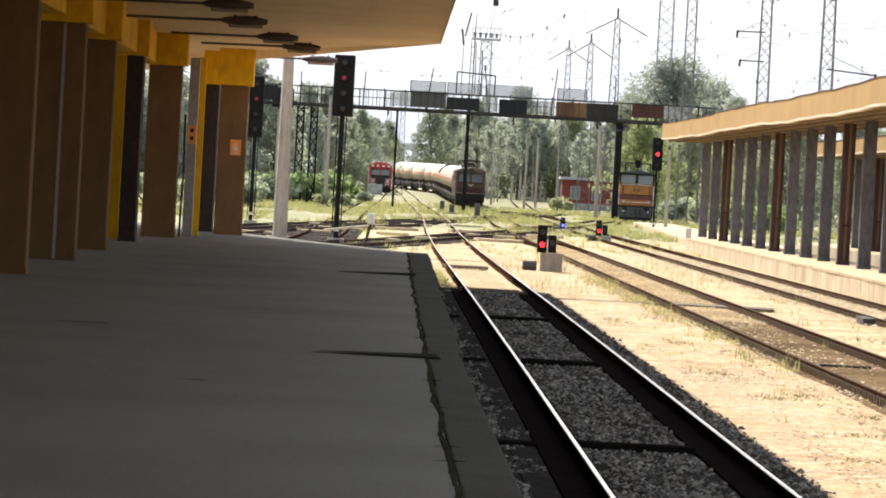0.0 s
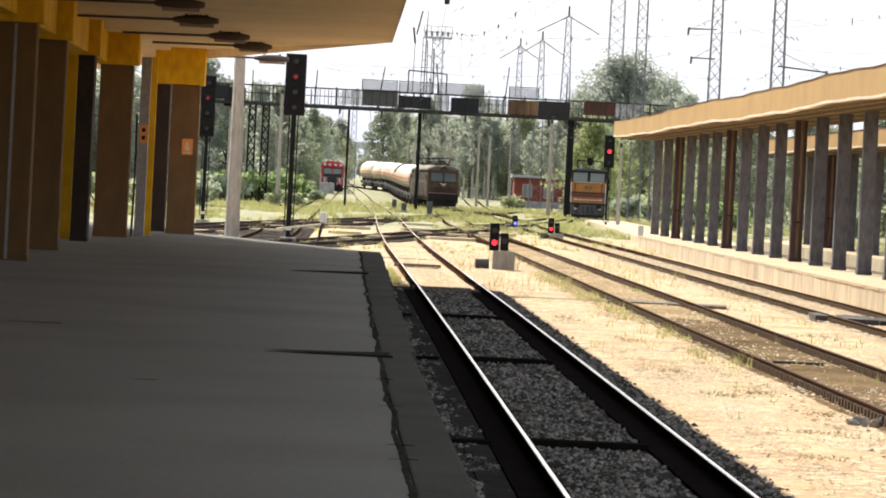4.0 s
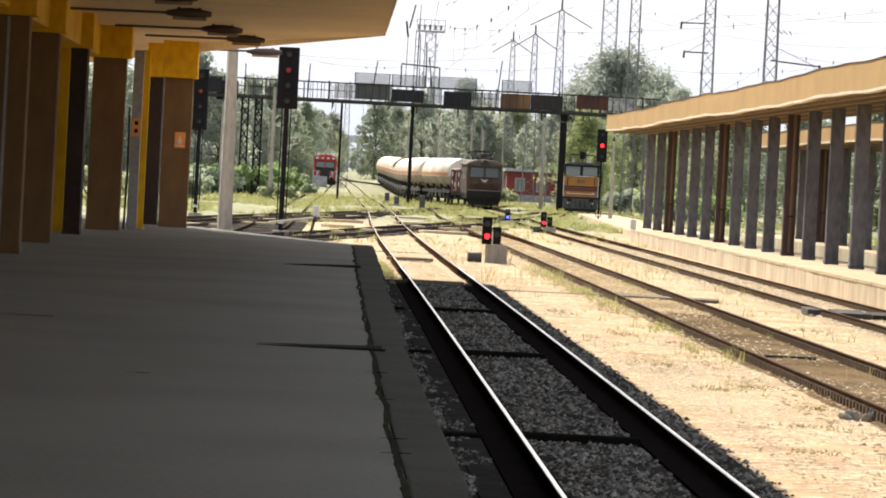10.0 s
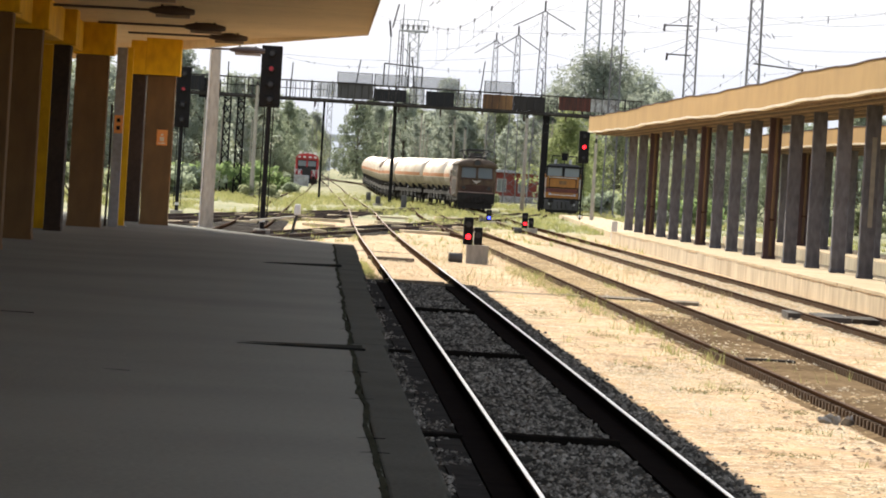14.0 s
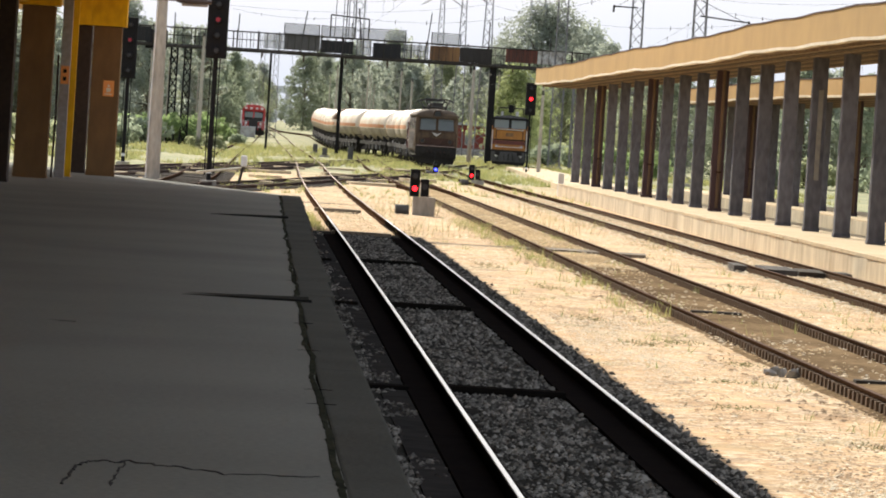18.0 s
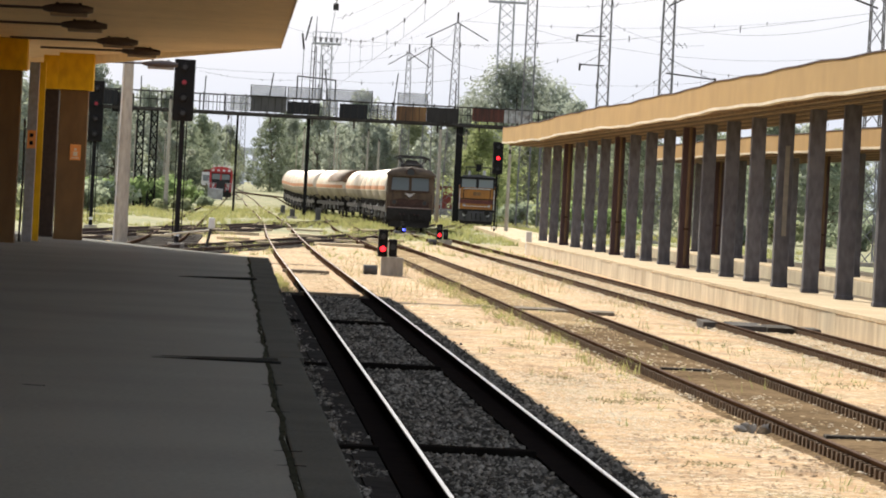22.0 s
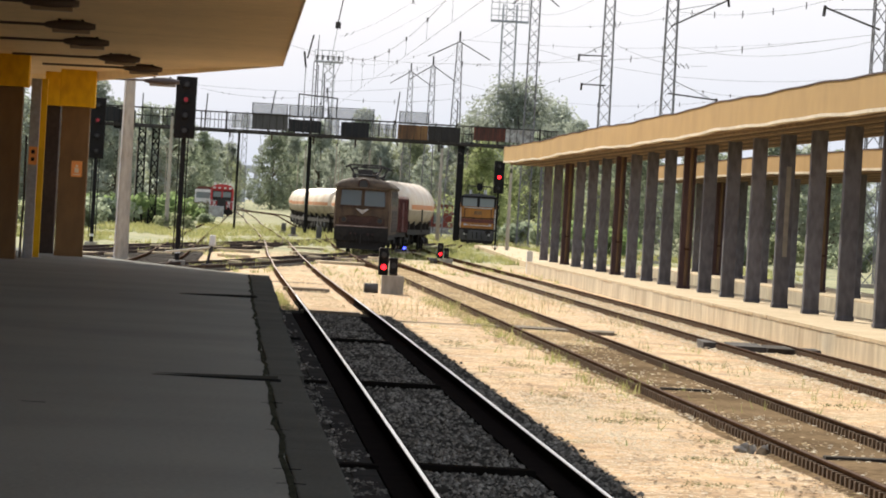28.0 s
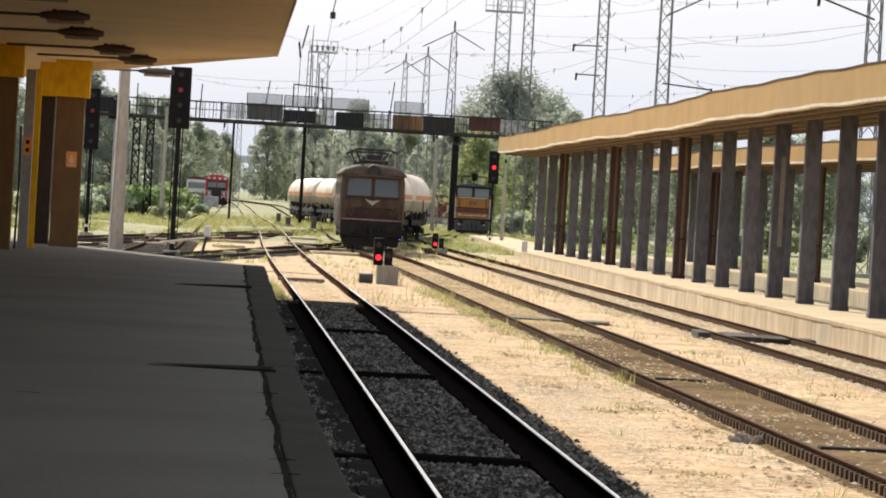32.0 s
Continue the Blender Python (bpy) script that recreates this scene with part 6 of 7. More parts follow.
def orange_loco():
    o = thing("shunting_locomotive", "orange and grey electric locomotive standing in the yard", "locomotive", (21.0, 345, 0), turn=-4)
    body = part("body", B(box, -1.45, 1.45, 0, 14, 1.1, 3.3, 0.12), "orange", o, "orange body")
    part("cab_front", B(box, -1.42, 1.42, -0.02, 1.9, 3.0, 3.9, 0.12), "panel_dark", o, "dark cab front")
    part("roof", B(prism, [(-1.45, 3.7), (1.45, 3.7), (1.2, 4.0), (0, 4.12), (-1.2, 4.0)], 0.05, 13.9), "panel_grey", o)
    for s in (-1, 1):
        part("windscreen", boxes((min(s * 0.12, s * 1.25), max(s * 0.12, s * 1.25), -0.05, 0.0, 3.05, 3.72)), "window", o, "windscreen")
        part("lamp", B(rod, (s * 1.0, -0.06, 1.6), (s * 1.0, 0.1, 1.6), 0.1, 0.1, 12), "lattice_far", o)
        part("handrail", rods(((s * 1.38, -0.1, 1.3), (s * 1.38, -0.1, 2.9), 0.03)), "white_paint", o)
    part("red_band", boxes((-1.46, 1.46, -0.03, 0.3, 1.75, 2.05)), "panel_red", o, "red waist band")
    part("upper_panel", boxes((-1.05, 1.05, -0.03, 0.1, 2.2, 2.9)), "orange", o, "orange front panel")
    part("dark_line", boxes((-1.46, 1.46, -0.04, 0.2, 2.08, 2.16), (-1.46, 1.46, -0.04, 0.2, 1.1, 1.3)), "loco_under", o)
    part("grille", boxes((-0.3, 0.3, -0.05, -0.03, 2.4, 2.7)), "panel_orange", o)
    part("buffer_beam", B(box, -1.4, 1.4, -0.1, 0.3, 0.35, 1.15, 0.04), "panel_grey", o, "grey sooty buffer beam")
    part("underframe", B(box, -1.3, 1.3, 0.3, 13.7, 0.6, 1.1), "loco_under", o)
    part("plough", B(prism, [(-1.25, 0.12), (1.25, 0.12), (1.35, 0.5), (-1.35, 0.5)], -0.05, 0.12), "loco_under", o, "low dark plough")
    for x in (-1.36, -0.03, 1.3):
        part("cab_pillar", boxes((x, x + 0.08, -0.07, 0.02, 2.95, 3.85)), "black", o)
    part("cab_visor", boxes((-1.46, 1.46, -0.2, 0.05, 3.78, 3.88)), "black", o, "black visor over the windscreens")
    for s in (-1, 1):
        part("side_stay", rods(((s * 1.46, -0.12, 3.8), (s * 1.62, -0.05, 2.6), 0.045), ((s * 1.62, -0.05, 2.6), (s * 1.46, -0.05, 1.3), 0.045)), "black", o, "dark slanted stay")
        part("mirror", B(box, s * 1.6 - 0.06, s * 1.6 + 0.06, -0.1, 0.0, 2.9, 3.3, 0.02), "black", o)
        part("beam_lamp", B(rod, (s * 0.95, -0.16, 0.85), (s * 0.95, -0.1, 0.85), 0.13, 0.13, 12), "white_paint", o, "white lamp on the beam")
    part("centre_frame", boxes((-1.1, -1.04, -0.055, -0.03, 2.18, 2.92), (1.04, 1.1, -0.055, -0.03, 2.18, 2.92), (-1.1, 1.1, -0.055, -0.03, 2.9, 2.96)), "loco_under", o, "dark frame round the orange panel")
    part("roof_box", boxes((-0.22, 0.22, 1.5, 2.2, 4.35, 4.95), (-0.04, 0.04, 1.7, 1.8, 4.0, 4.4)), "black", o, "dark box on the roof")
    for z in (1.55, 2.95):
        part("front_grab", rods(((-1.1, -0.14, z), (1.1, -0.14, z), 0.025)), "white_paint", o)
    for s in (-0.9, -0.35, 0.35, 0.9):
        part("air_hose", B(tube, [(s, -0.12, 1.0), (s, -0.3, 0.8), (s + 0.05, -0.25, 0.45)], 0.03, 6), "loco_under", o)
    part("horn", rods(((0.5, 1.0, 4.0), (0.5, 1.0, 4.45), 0.12)), "gauze", o)
    part("horn", rods(((-0.7, 1.2, 4.0), (-0.7, 1.2, 4.4), 0.1)), "gauze", o)
    part("roof_frame", rods(((-1.0, 2, 4.1), (-1.0, 2, 4.7), 0.04), ((1.0, 2, 4.1), (1.0, 2, 4.7), 0.04), ((-1.0, 2, 4.7), (1.0, 2, 4.7), 0.05)), "dark_steel", o)
    buffers(0, -1, o)
    bogie(3, o)
    bogie(11, o)


orange_loco()


def red_loco():
    o = thing("diesel_locomotive", "red diesel locomotive with white stripes far along the line", "locomotive", (0.62, 540, 0.35))
    body = part("body", B(box, -1.45, 1.45, 0.25, 14, 0.9, 3.5, 0.12), "red_loco", o, "faded red body")
    part("roof", B(prism, [(-1.45, 3.45), (1.45, 3.45), (1.25, 3.8), (0.7, 4.02), (0, 4.08), (-0.7, 4.02), (-1.25, 3.8)], 0.0, 13.8), "red_loco", o, "rounded red roof brow")
    for s in (-1, 1):
        part("cab_pillar", boxes((min(s * 1.2, s * 1.45), max(s * 1.2, s * 1.45), 0.05, 0.3, 1.0, 3.5)), "red_loco", body, "red cab corner")
        win = part("windscreen", boxes((min(s * 0.1, s * 1.12), max(s * 0.1, s * 1.12), 0.16, 0.24, 2.45, 3.15)), "window", body, "dull windscreen")
        part("frame", rods(((s * 0.08, 0.14, 2.42), (s * 1.15, 0.14, 2.42), 0.04), ((s * 0.08, 0.14, 3.18), (s * 1.15, 0.14, 3.18), 0.04), ((s * 1.15, 0.14, 2.42), (s * 1.15, 0.14, 3.18), 0.04)), "black", win)
        for k in range(3):
            part("white_stripe", B(prism, [(s * (0.66 + 0.26 * k), 1.15), (s * (0.78 + 0.26 * k), 1.15), (s * (0.78 + 0.26 * k) , 1.5 + 0.22 * k), (s * (0.66 + 0.26 * k), 1.5 + 0.22 * k)], 0.2, 0.245), "white_paint", body, "white warning stripe")
        part("buffer_lamp", B(rod, (s * 0.92, 0.02, 1.75), (s * 0.92, 0.25, 1.75), 0.17, 0.17, 12), "white_paint", o, "white lamp rim")
        part("handrail", rods(((s * 1.5, 0.0, 1.0), (s * 1.5, 0.0, 2.6), 0.035)), "white_paint", o)
    part("front_door", boxes((-0.55, 0.55, 0.12, 0.24, 0.95, 2.35)), "panel_dark", body, "dark front panel")
    part("dark_nose", boxes((-1.15, 1.15, 0.19, 0.24, 1.95, 2.4)), "panel_dark", body, "dark band under the windscreens")
    for x in (-1.0, -0.35, 0.35, 1.0):
        part("roof_mark", B(box, x - 0.16, x + 0.16, -0.06, 0.02, 3.5, 3.72, 0.02), "white_paint", o, "white mark on the roof brow")
    for x in (-0.9, -0.3, 0.35, 0.95):
        part("roof_lamp", B(box, x - 0.15, x + 0.15, 0.3, 0.6, 3.95, 4.25, 0.03), "white_paint", o, "white roof lamp")
    part("buffer_beam", B(box, -1.4, 1.4, 0.0, 0.35, 0.3, 0.95, 0.04), "loco_under", o, "sooty buffer beam")
    part("gangway_rail", rods(((-1.4, -0.05, 1.0), (-1.4, -0.05, 2.0), 0.03), ((1.4, -0.05, 1.0), (1.4, -0.05, 2.0), 0.03), ((-1.4, -0.05, 2.0), (-0.6, -0.05, 2.0), 0.03), ((0.6, -0.05, 2.0), (1.4, -0.05, 2.0), 0.03)), "white_paint", o)
    buffers(0, -1, o)
    bogie(3, o)
    bogie(11, o)
    cab = thing("relay_cabinet", "pale grey relay cabinet in the grass", "cabinet", (0.0, 518.4, 0.2))
    part("case", B(box, -0.9, 0.9, -0.3, 0.3, 0.2, 1.5, 0.03), "lattice_far", cab)
    part("door", boxes((-0.85, -0.02, -0.33, -0.3, 0.3, 1.4), (0.02, 0.85, -0.33, -0.3, 0.3, 1.4)), "gauze", cab)
    part("leg", boxes((-0.9, -0.8, -0.2, 0.2, -0.1, 0.25), (0.8, 0.9, -0.2, 0.2, -0.1, 0.25)), "dark_steel", cab)


red_loco()
coach = thing("white_railcar", "white railcar with a red band coming out behind the red locomotive", "railcar", (0.65, 579.6, 0.4))
part("body", B(box, -1.4, 1.4, 0, 16, 0.9, 3.4, 0.15), "white_paint", coach, "white body")
part("roof", B(prism, [(-1.4, 3.35), (1.4, 3.35), (1.0, 3.7), (0, 3.8), (-1.0, 3.7)], 0.1, 15.9), "panel_red", coach, "red roof edge")
part("windscreen", boxes((-1.2, 1.2, -0.03, 0.0, 2.2, 3.0)), "window", coach)
part("underframe", boxes((-1.2, 1.2, 0.2, 15.8, 0.1, 0.9)), "loco_under", coach)
part("band", boxes((-1.41, 1.41, -0.01, 15.9, 1.3, 1.6)), "panel_red", coach, "red waist band")

hut = thing("yard_hut", "small red brick yard hut with a pale roof", "hut", (23.4, 482.4, -0.2))
part("wall", B(box, -2.4, 3.2, 0, 4, 0, 3.6, 0.02), "brick", hut, "red brick walls")
part("roof", B(box, -2.7, 3.5, -0.4, 4.3, 3.6, 3.9, 0.03), "lattice_far", hut, "flat pale roof slab")
for x in (-0.9, 1.5):
    w = part("window", boxes((x - 0.55, x + 0.55, -0.05, 0.05, 1.4, 2.9)), "gauze", hut, "pale framed window")
    part("pane", boxes((x - 0.45, x - 0.03, -0.07, -0.05, 1.5, 2.8), (x + 0.03, x + 0.45, -0.07, -0.05, 1.5, 2.8)), "window", w)
part("plinth", boxes((-2.45, 3.25, -0.05, 0.0, 0, 1.0)), "gauze", hut, "whitewashed plinth")


# ---- vegetation ----
def leaf_cloud(clumps, per, size, spread):
    """Many small bent leaf faces round the clump centres, as vertices and faces."""
    verts, faces = [], []
    for cx, cy, cz, cr in clumps:
        d = rng.normal(size=(per, 3))
        d /= np.linalg.norm(d, axis=1)[:, None]
        p = np.array((cx, cy, cz)) + d * (cr * rng.uniform(0.35, 1.0, (per, 1)) ** 0.6) * np.array((1, 1, 0.8))
        a = rng.normal(size=(per, 3))
        a /= np.linalg.norm(a, axis=1)[:, None]
        b = np.cross(a, rng.normal(size=(per, 3)))
        b /= np.linalg.norm(b, axis=1)[:, None]
        s = size * rng.uniform(0.6, 1.4, (per, 1))
        n0 = len(verts)
        for q in np.stack([p - a * s, p + b * s * 0.6, p + a * s, p - b * s * 0.6], 1):
            verts.extend(map(tuple, q))
        faces.extend((n0 + 4 * i, n0 + 4 * i + 1, n0 + 4 * i + 2, n0 + 4 * i + 3) for i in range(per))
    return verts, faces


def tree(h, r, material, seed, label, per=150, clumps=54, bare=0.04, size=0.17, stem="bark"):
    o = thing("tree", label, "tree", (0, 0, -0.2), "trees behind the yard")
    rr = random.Random(seed)
    bm = bmesh.new()
    rod(bm, (0, 0, 0), (0.1 * rr.uniform(-1, 1), 0, h * 0.45), 0.03 * h * 0.55, 0.016 * h * 0.6, 8)
    rod(bm, (0, 0, h * 0.44), (0.2, 0.1, h * 0.85), 0.016 * h * 0.6, 0.03, 6)
    cl = []
    for i in range(clumps):
        u = (i + rr.random()) / clumps
        z = h * (bare + (0.98 - bare) * u)
        env = r * math.sin(math.pi * min(1, 0.12 + 0.85 * ((z / h - bare) / (1 - bare)) ** 0.8)) * rr.uniform(0.5, 1.1)
        a = i * 2.4 + rr.uniform(-0.6, 0.6)
        d = env * math.sqrt(rr.uniform(0.15, 1.0))
        c = (d * math.cos(a), d * math.sin(a), z, r * rr.uniform(0.22, 0.46))
        cl.append(c)
        if i % 2 == 0:
            rod(bm, (0.05, 0.03, max(h * 0.3, z - d * 0.9 - 0.5)), c[:3], 0.008 * h, 0.02, 5)
    part("trunk", bm, stem, o)
    v, f = leaf_cloud(cl, per, size, 1)
    stuff("crown", "loose leafy crown", "", v, f, material, o)
    return o


def bush(r, material, seed):
    o = thing("bush", "green leafy bush in the dry grass", "bush", (0, 0, -0.2), "bushes")
    rr = random.Random(seed)
    cl = [(rr.uniform(-r, r), rr.uniform(-r, r) * 0.6, r * rr.uniform(0.25, 0.9), r * rr.uniform(0.35, 0.6)) for i in range(9)]
    bm = bmesh.new()
    for c in cl:
        rod(bm, (c[0] * 0.2, c[1] * 0.2, 0), c[:3], 0.05, 0.02, 5)
    part("stem", bm, "bark", o)
    v, f = leaf_cloud(cl, 90, 0.16, 1)
    stuff("crown", "dense green leaves", "", v, f, material, o)
    return o


KINDS = [tree(12, 4.2, "leaf_b", 1, "haze-pale green broadleaf tree behind the yard"), tree(13, 3.6, "leaf_a", 2, "slim green tree behind the yard"), tree(11, 4.6, "leaf_c", 3, "yellowish green tree behind the yard"),
         tree(14, 3.2, "leaf_b", 4, "tall haze-pale tree behind the yard", bare=0.2), tree(12, 4.0, "leaf_a", 5, "dense dark green tree behind the yard")]
BIG = tree(23, 8.5, "leaf_b", 9, "large spreading tree rising over the gantry", 230, 120, 0.1, 0.2)
BIG.matrix_basis = pose(40.5, 594, 0.3) @ Matrix.Diagonal((1.06, 1, 0.88, 1))
copy_thing(BIG, pose(47.0, 608.4, -0.5, 0, 0, 100)).scale = (0.9, 0.9, 0.82)
copy_thing(BIG, pose(35.5, 600, 0, 0, 0, 210)).scale = (0.6, 0.6, 0.68)
spots = [(-1.6, 690, 0.9), (-0.4, 720, 0.85), (0.8, 745, 0.85), (2.0, 770, 0.8), (3.0, 820, 0.75), (-2.6, 660, 0.9)]
for x in np.arange(7.5, 50, 1.9):
    spots.append((x + random.uniform(-1, 1) + (2.5 if x < 14 else 0), 572.4 + random.uniform(-10, 50) + (150 if x < 14 else 0), random.uniform(0.85, 1.1)))
for x in np.arange(25, 110, 2.6):
    spots.append((x + random.uniform(-1, 1), 471.6 + random.uniform(-20, 45) - x * 0.63, random.uniform(0.7, 0.95)))
for x in np.arange(-60, 120, 5.0):
    spot = (x + random.uniform(-2, 2), 792 + random.uniform(-25, 70), random.uniform(0.9, 1.2))
    if not -1 < x < 13:
        spots.append(spot)
for i in range(22):
    spots.append((-3.8 - i * 0.9 + random.uniform(-0.8, 0.8), 603 - i * 9 + random.uniform(-10, 10), random.uniform(0.75, 1.0)))
for i in range(22):
    spots.append((-10 - i * 2.5, 423 - i * 3.6 + random.uniform(-9, 9), random.uniform(0.8, 1.1)))
for i in range(26):
    spots.append((33 + i * 2.6, 369 - i * 6.5 + random.uniform(-9, 9), random.uniform(0.5, 0.8)))
spots = [q for q in spots if not (q[1] < 488 and 0.04 < q[0] / q[1] < 0.0565)]
for i, (x, y, s) in enumerate(spots):
    src = KINDS[(i * 7 + i // 3) % 5]
    if i < 5:
        src, o = KINDS[i], KINDS[i]
    else:
        o = copy_thing(src, pose(0, 0, 0))
    o.matrix_basis = pose(x, y, rise(y) - 0.2, 0, 0, i * 67) @ Matrix.Diagonal((s, s, s, 1))
BUSH = [bush(1.3, "leaf_a", 1), bush(1.5, "leaf_c", 2), bush(1.2, "leaf_a", 3)]
where = [(-8.5, 369, 1.6), (-6.9, 405, 1.5), (-4.0, 471.6, 1.4), (-3.0, 513, 1.3), (-5.5, 441, 1.5), (-10.5, 342, 1.5), (-9.5, 306, 1.2), (-2.0, 540, 1.4), (13.2, 594, 1.6), (14.6, 579.6, 1.8), (20, 459, 1.0), (26.5, 423, 1.5), (28.5, 410.4, 1.4), (29.5, 432, 1.6), (31, 399.6, 1.7), (33, 387, 1.4), (36, 378, 1.5), (27, 324, 0.8), (40, 342, 1.6), (43, 324, 1.5), (38, 306, 1.3), (46, 306, 1.6), (-3.2, 342, 0.8), (-1.0, 432, 0.8), (-12, 288, 1.5), (-13, 252, 1.4)]
for i, (x, y, s) in enumerate(where):
    o = BUSH[i] if i < 3 else copy_thing(BUSH[i % 3], pose(0, 0, 0))
    o.matrix_basis = pose(x, y, -0.2, 0, 0, i * 80) @ Matrix.Diagonal((s, s, s, 1))
FRESH = bush(1.4, "leaf_fresh", 7)
for i, (x, y, s) in enumerate([(-4.9, 402, 1.7), (-6.3, 398, 1.9), (-7.6, 392, 1.7), (-3.6, 440, 1.3), (-5.6, 425, 2.0), (-9.4, 380, 1.8), (27.6, 330, 1.5), (29.4, 322, 1.6), (-2.6, 470, 1.1)]):
    o = FRESH if i == 0 else copy_thing(FRESH, pose(0, 0, 0))
    o.matrix_basis = pose(x, y, rise(y) - 0.2, 0, 0, i * 80) @ Matrix.Diagonal((s, s, s, 1))
LIME = tree(11, 4.0, "leaf_lime", 21, "sunlit lime green tree behind the yard")
for i, (x, y, s) in enumerate([(26.6, 432, 0.88), (29.6, 445, 0.72), (34.5, 380, 0.55), (31.5, 395, 0.6), (27.0, 418, 0.5)]):
    o = LIME if i == 0 else copy_thing(LIME, pose(0, 0, 0))
    o.matrix_basis = pose(x, y, rise(y) - 0.2, 0, 0, i * 100) @ Matrix.Diagonal((s, s, s, 1))
for i in range(7):
    copy_thing(KINDS[i % 5], pose(0, 0, 0)).matrix_basis = pose(1.5 + i * 2.6, 1230 + 30 * (i % 3), 2.6, 0, 0, 50 * i) @ Matrix.Diagonal((0.6, 0.6, 0.32 + 0.06 * (i % 3), 1))
SLIM = tree(11, 1.7, "leaf_b", 41, "slim pale-stemmed tree at the edge of the wood", 70, 26, 0.42, 0.15, "pale_bark")
for i in range(20):
    o = SLIM if i == 0 else copy_thing(SLIM, pose(0, 0, 0))
    x, y, s = 14.5 + 1.5 * i + random.uniform(-0.5, 0.5), 552 + random.uniform(-10, 12), random.uniform(0.7, 1.05)
    o.matrix_basis = pose(x, y, rise(y) - 0.2, 0, random.uniform(-2, 2), 70 * i) @ Matrix.Diagonal((s, s, s, 1))
over = thing("overbridge", "hazy concrete overbridge across the far end of the line", "bridge", (5, 1116, -0.2))
part("deck", B(box, -30, 40, -4, 4, 10.4, 11.4), "bridge", over)
part("parapet", B(box, -30, 40, -4.2, -4.0, 11.4, 12.2), "bridge", over)
for x in (-12, 0, 1.5, 5, 14, 26):
    part("pier", B(box, x - 0.8, x + 0.8, -3, 3, 0, 10.4), "bridge", over)


def tufts(n, x0, x1, y0, y1, h, w, blades, keep, name, label, material):
    verts, faces = [], []
    for i in range(n):
        x, y = random.uniform(x0, x1), random.uniform(y0, y1)
        if not keep(x, y):
            continue
        s = h * random.uniform(0.5, 1.3)
        for b in range(blades):
            a = random.uniform(0, 6.28)
            ox, oy = random.gauss(0, s * 0.35), random.gauss(0, s * 0.35)
            lx, ly = random.gauss(0, s * 0.3), random.gauss(0, s * 0.3)
            dx, dy = math.cos(a) * w, math.sin(a) * w
            k = len(verts)
            verts += [(x + ox - dx, y + oy - dy, -0.2), (x + ox + dx, y + oy + dy, -0.2), (x + ox + lx, y + oy + ly, -0.2 + s * random.uniform(0.6, 1.1))]
            faces.append((k, k + 1, k + 2))
    stuff(name, label, "grass", verts, faces, material)


def in_yard(x, y):
    for line in (LINE_1, LINE_2, LINE_3):
        if y < 180 and abs(x - np.interp(y, [p[1] for p in line], [p[0] for p in line])) < 0.75:
            return False
    return True


def patchy(x, y):
    return in_yard(x, y) and noise.noise((x * 0.16, y * 0.03, 4)) > -0.12


tufts(12500, -16, 36, 222, 540, 0.36, 0.035, 8, patchy, "dry_grass", "dry yellow-green grass over the yard", "grass")
tufts(800, -8, 14, 151.2, 212.4, 0.22, 0.02, 7, patchy, "yard_weeds", "weeds between the yard tracks", "grass")
tufts(420, 3.6, 10.5, 100.8, 151.2, 0.4, 0.01, 5, lambda x, y: in_yard(x, y) and noise.noise((x * 0.4, y * 0.15, 4)) > 0.0, "dry_stalks", "dry straw stalks round the dwarf signals", "straw")
tufts(420, 4.3, 12.2, 36, 108, 0.16, 0.008, 6, lambda x, y: in_yard(x, y) and noise.noise((x * 0.6, y * 0.2, 7)) > 0.18, "track_weeds", "small dry weeds beside the rails", "grass")
tufts(120, 1.3, 1.9, 99.9, 118.8, 0.22, 0.012, 6, lambda x, y: True, "edge_weeds", "green weeds at the platform foot", "grass")

tufts(90, 4.6, 6.0, 39.6, 90, 0.12, 0.008, 7, lambda x, y: noise.noise((x * 1.2, y * 0.3, 11)) > 0.12, "ground_weeds", "low dry weeds on the sandy ground", "grass")
tufts(170, 5.7, 6.45, 61.2, 115.2, 0.24, 0.01, 7, lambda x, y: noise.noise((x, y * 0.25, 3)) > 0.0, "rail_weeds", "green weeds along the rusty rail", "grass")
tufts(150, 6.5, 10.2, 46.8, 108, 0.2, 0.009, 6, lambda x, y: noise.noise((x * 0.8, y * 0.25, 8)) > 0.15, "rail_weeds", "green weeds along the rusty rail", "grass")



def weed_patches(name, label, material, spots, h, blades):
    """Low mats of weeds, each an uneven spread of short blades round its middle."""
    verts, faces = [], []
    for x, y, rx, ry in spots:
        for i in range(blades):
            px, py = x + random.gauss(0, rx * 0.5), y + random.gauss(0, ry * 0.5)
            a, w, t = random.uniform(0, 6.28), 0.012, h * random.uniform(0.4, 1.3)
            k = len(verts)
            verts += [(px - math.cos(a) * w, py - math.sin(a) * w, -0.18), (px + math.cos(a) * w, py + math.sin(a) * w, -0.18), (px + random.gauss(0, h), py + random.gauss(0, h), -0.18 + t)]
            faces.append((k, k + 1, k + 2))
    stuff(name, label, "weeds", verts, faces, material)


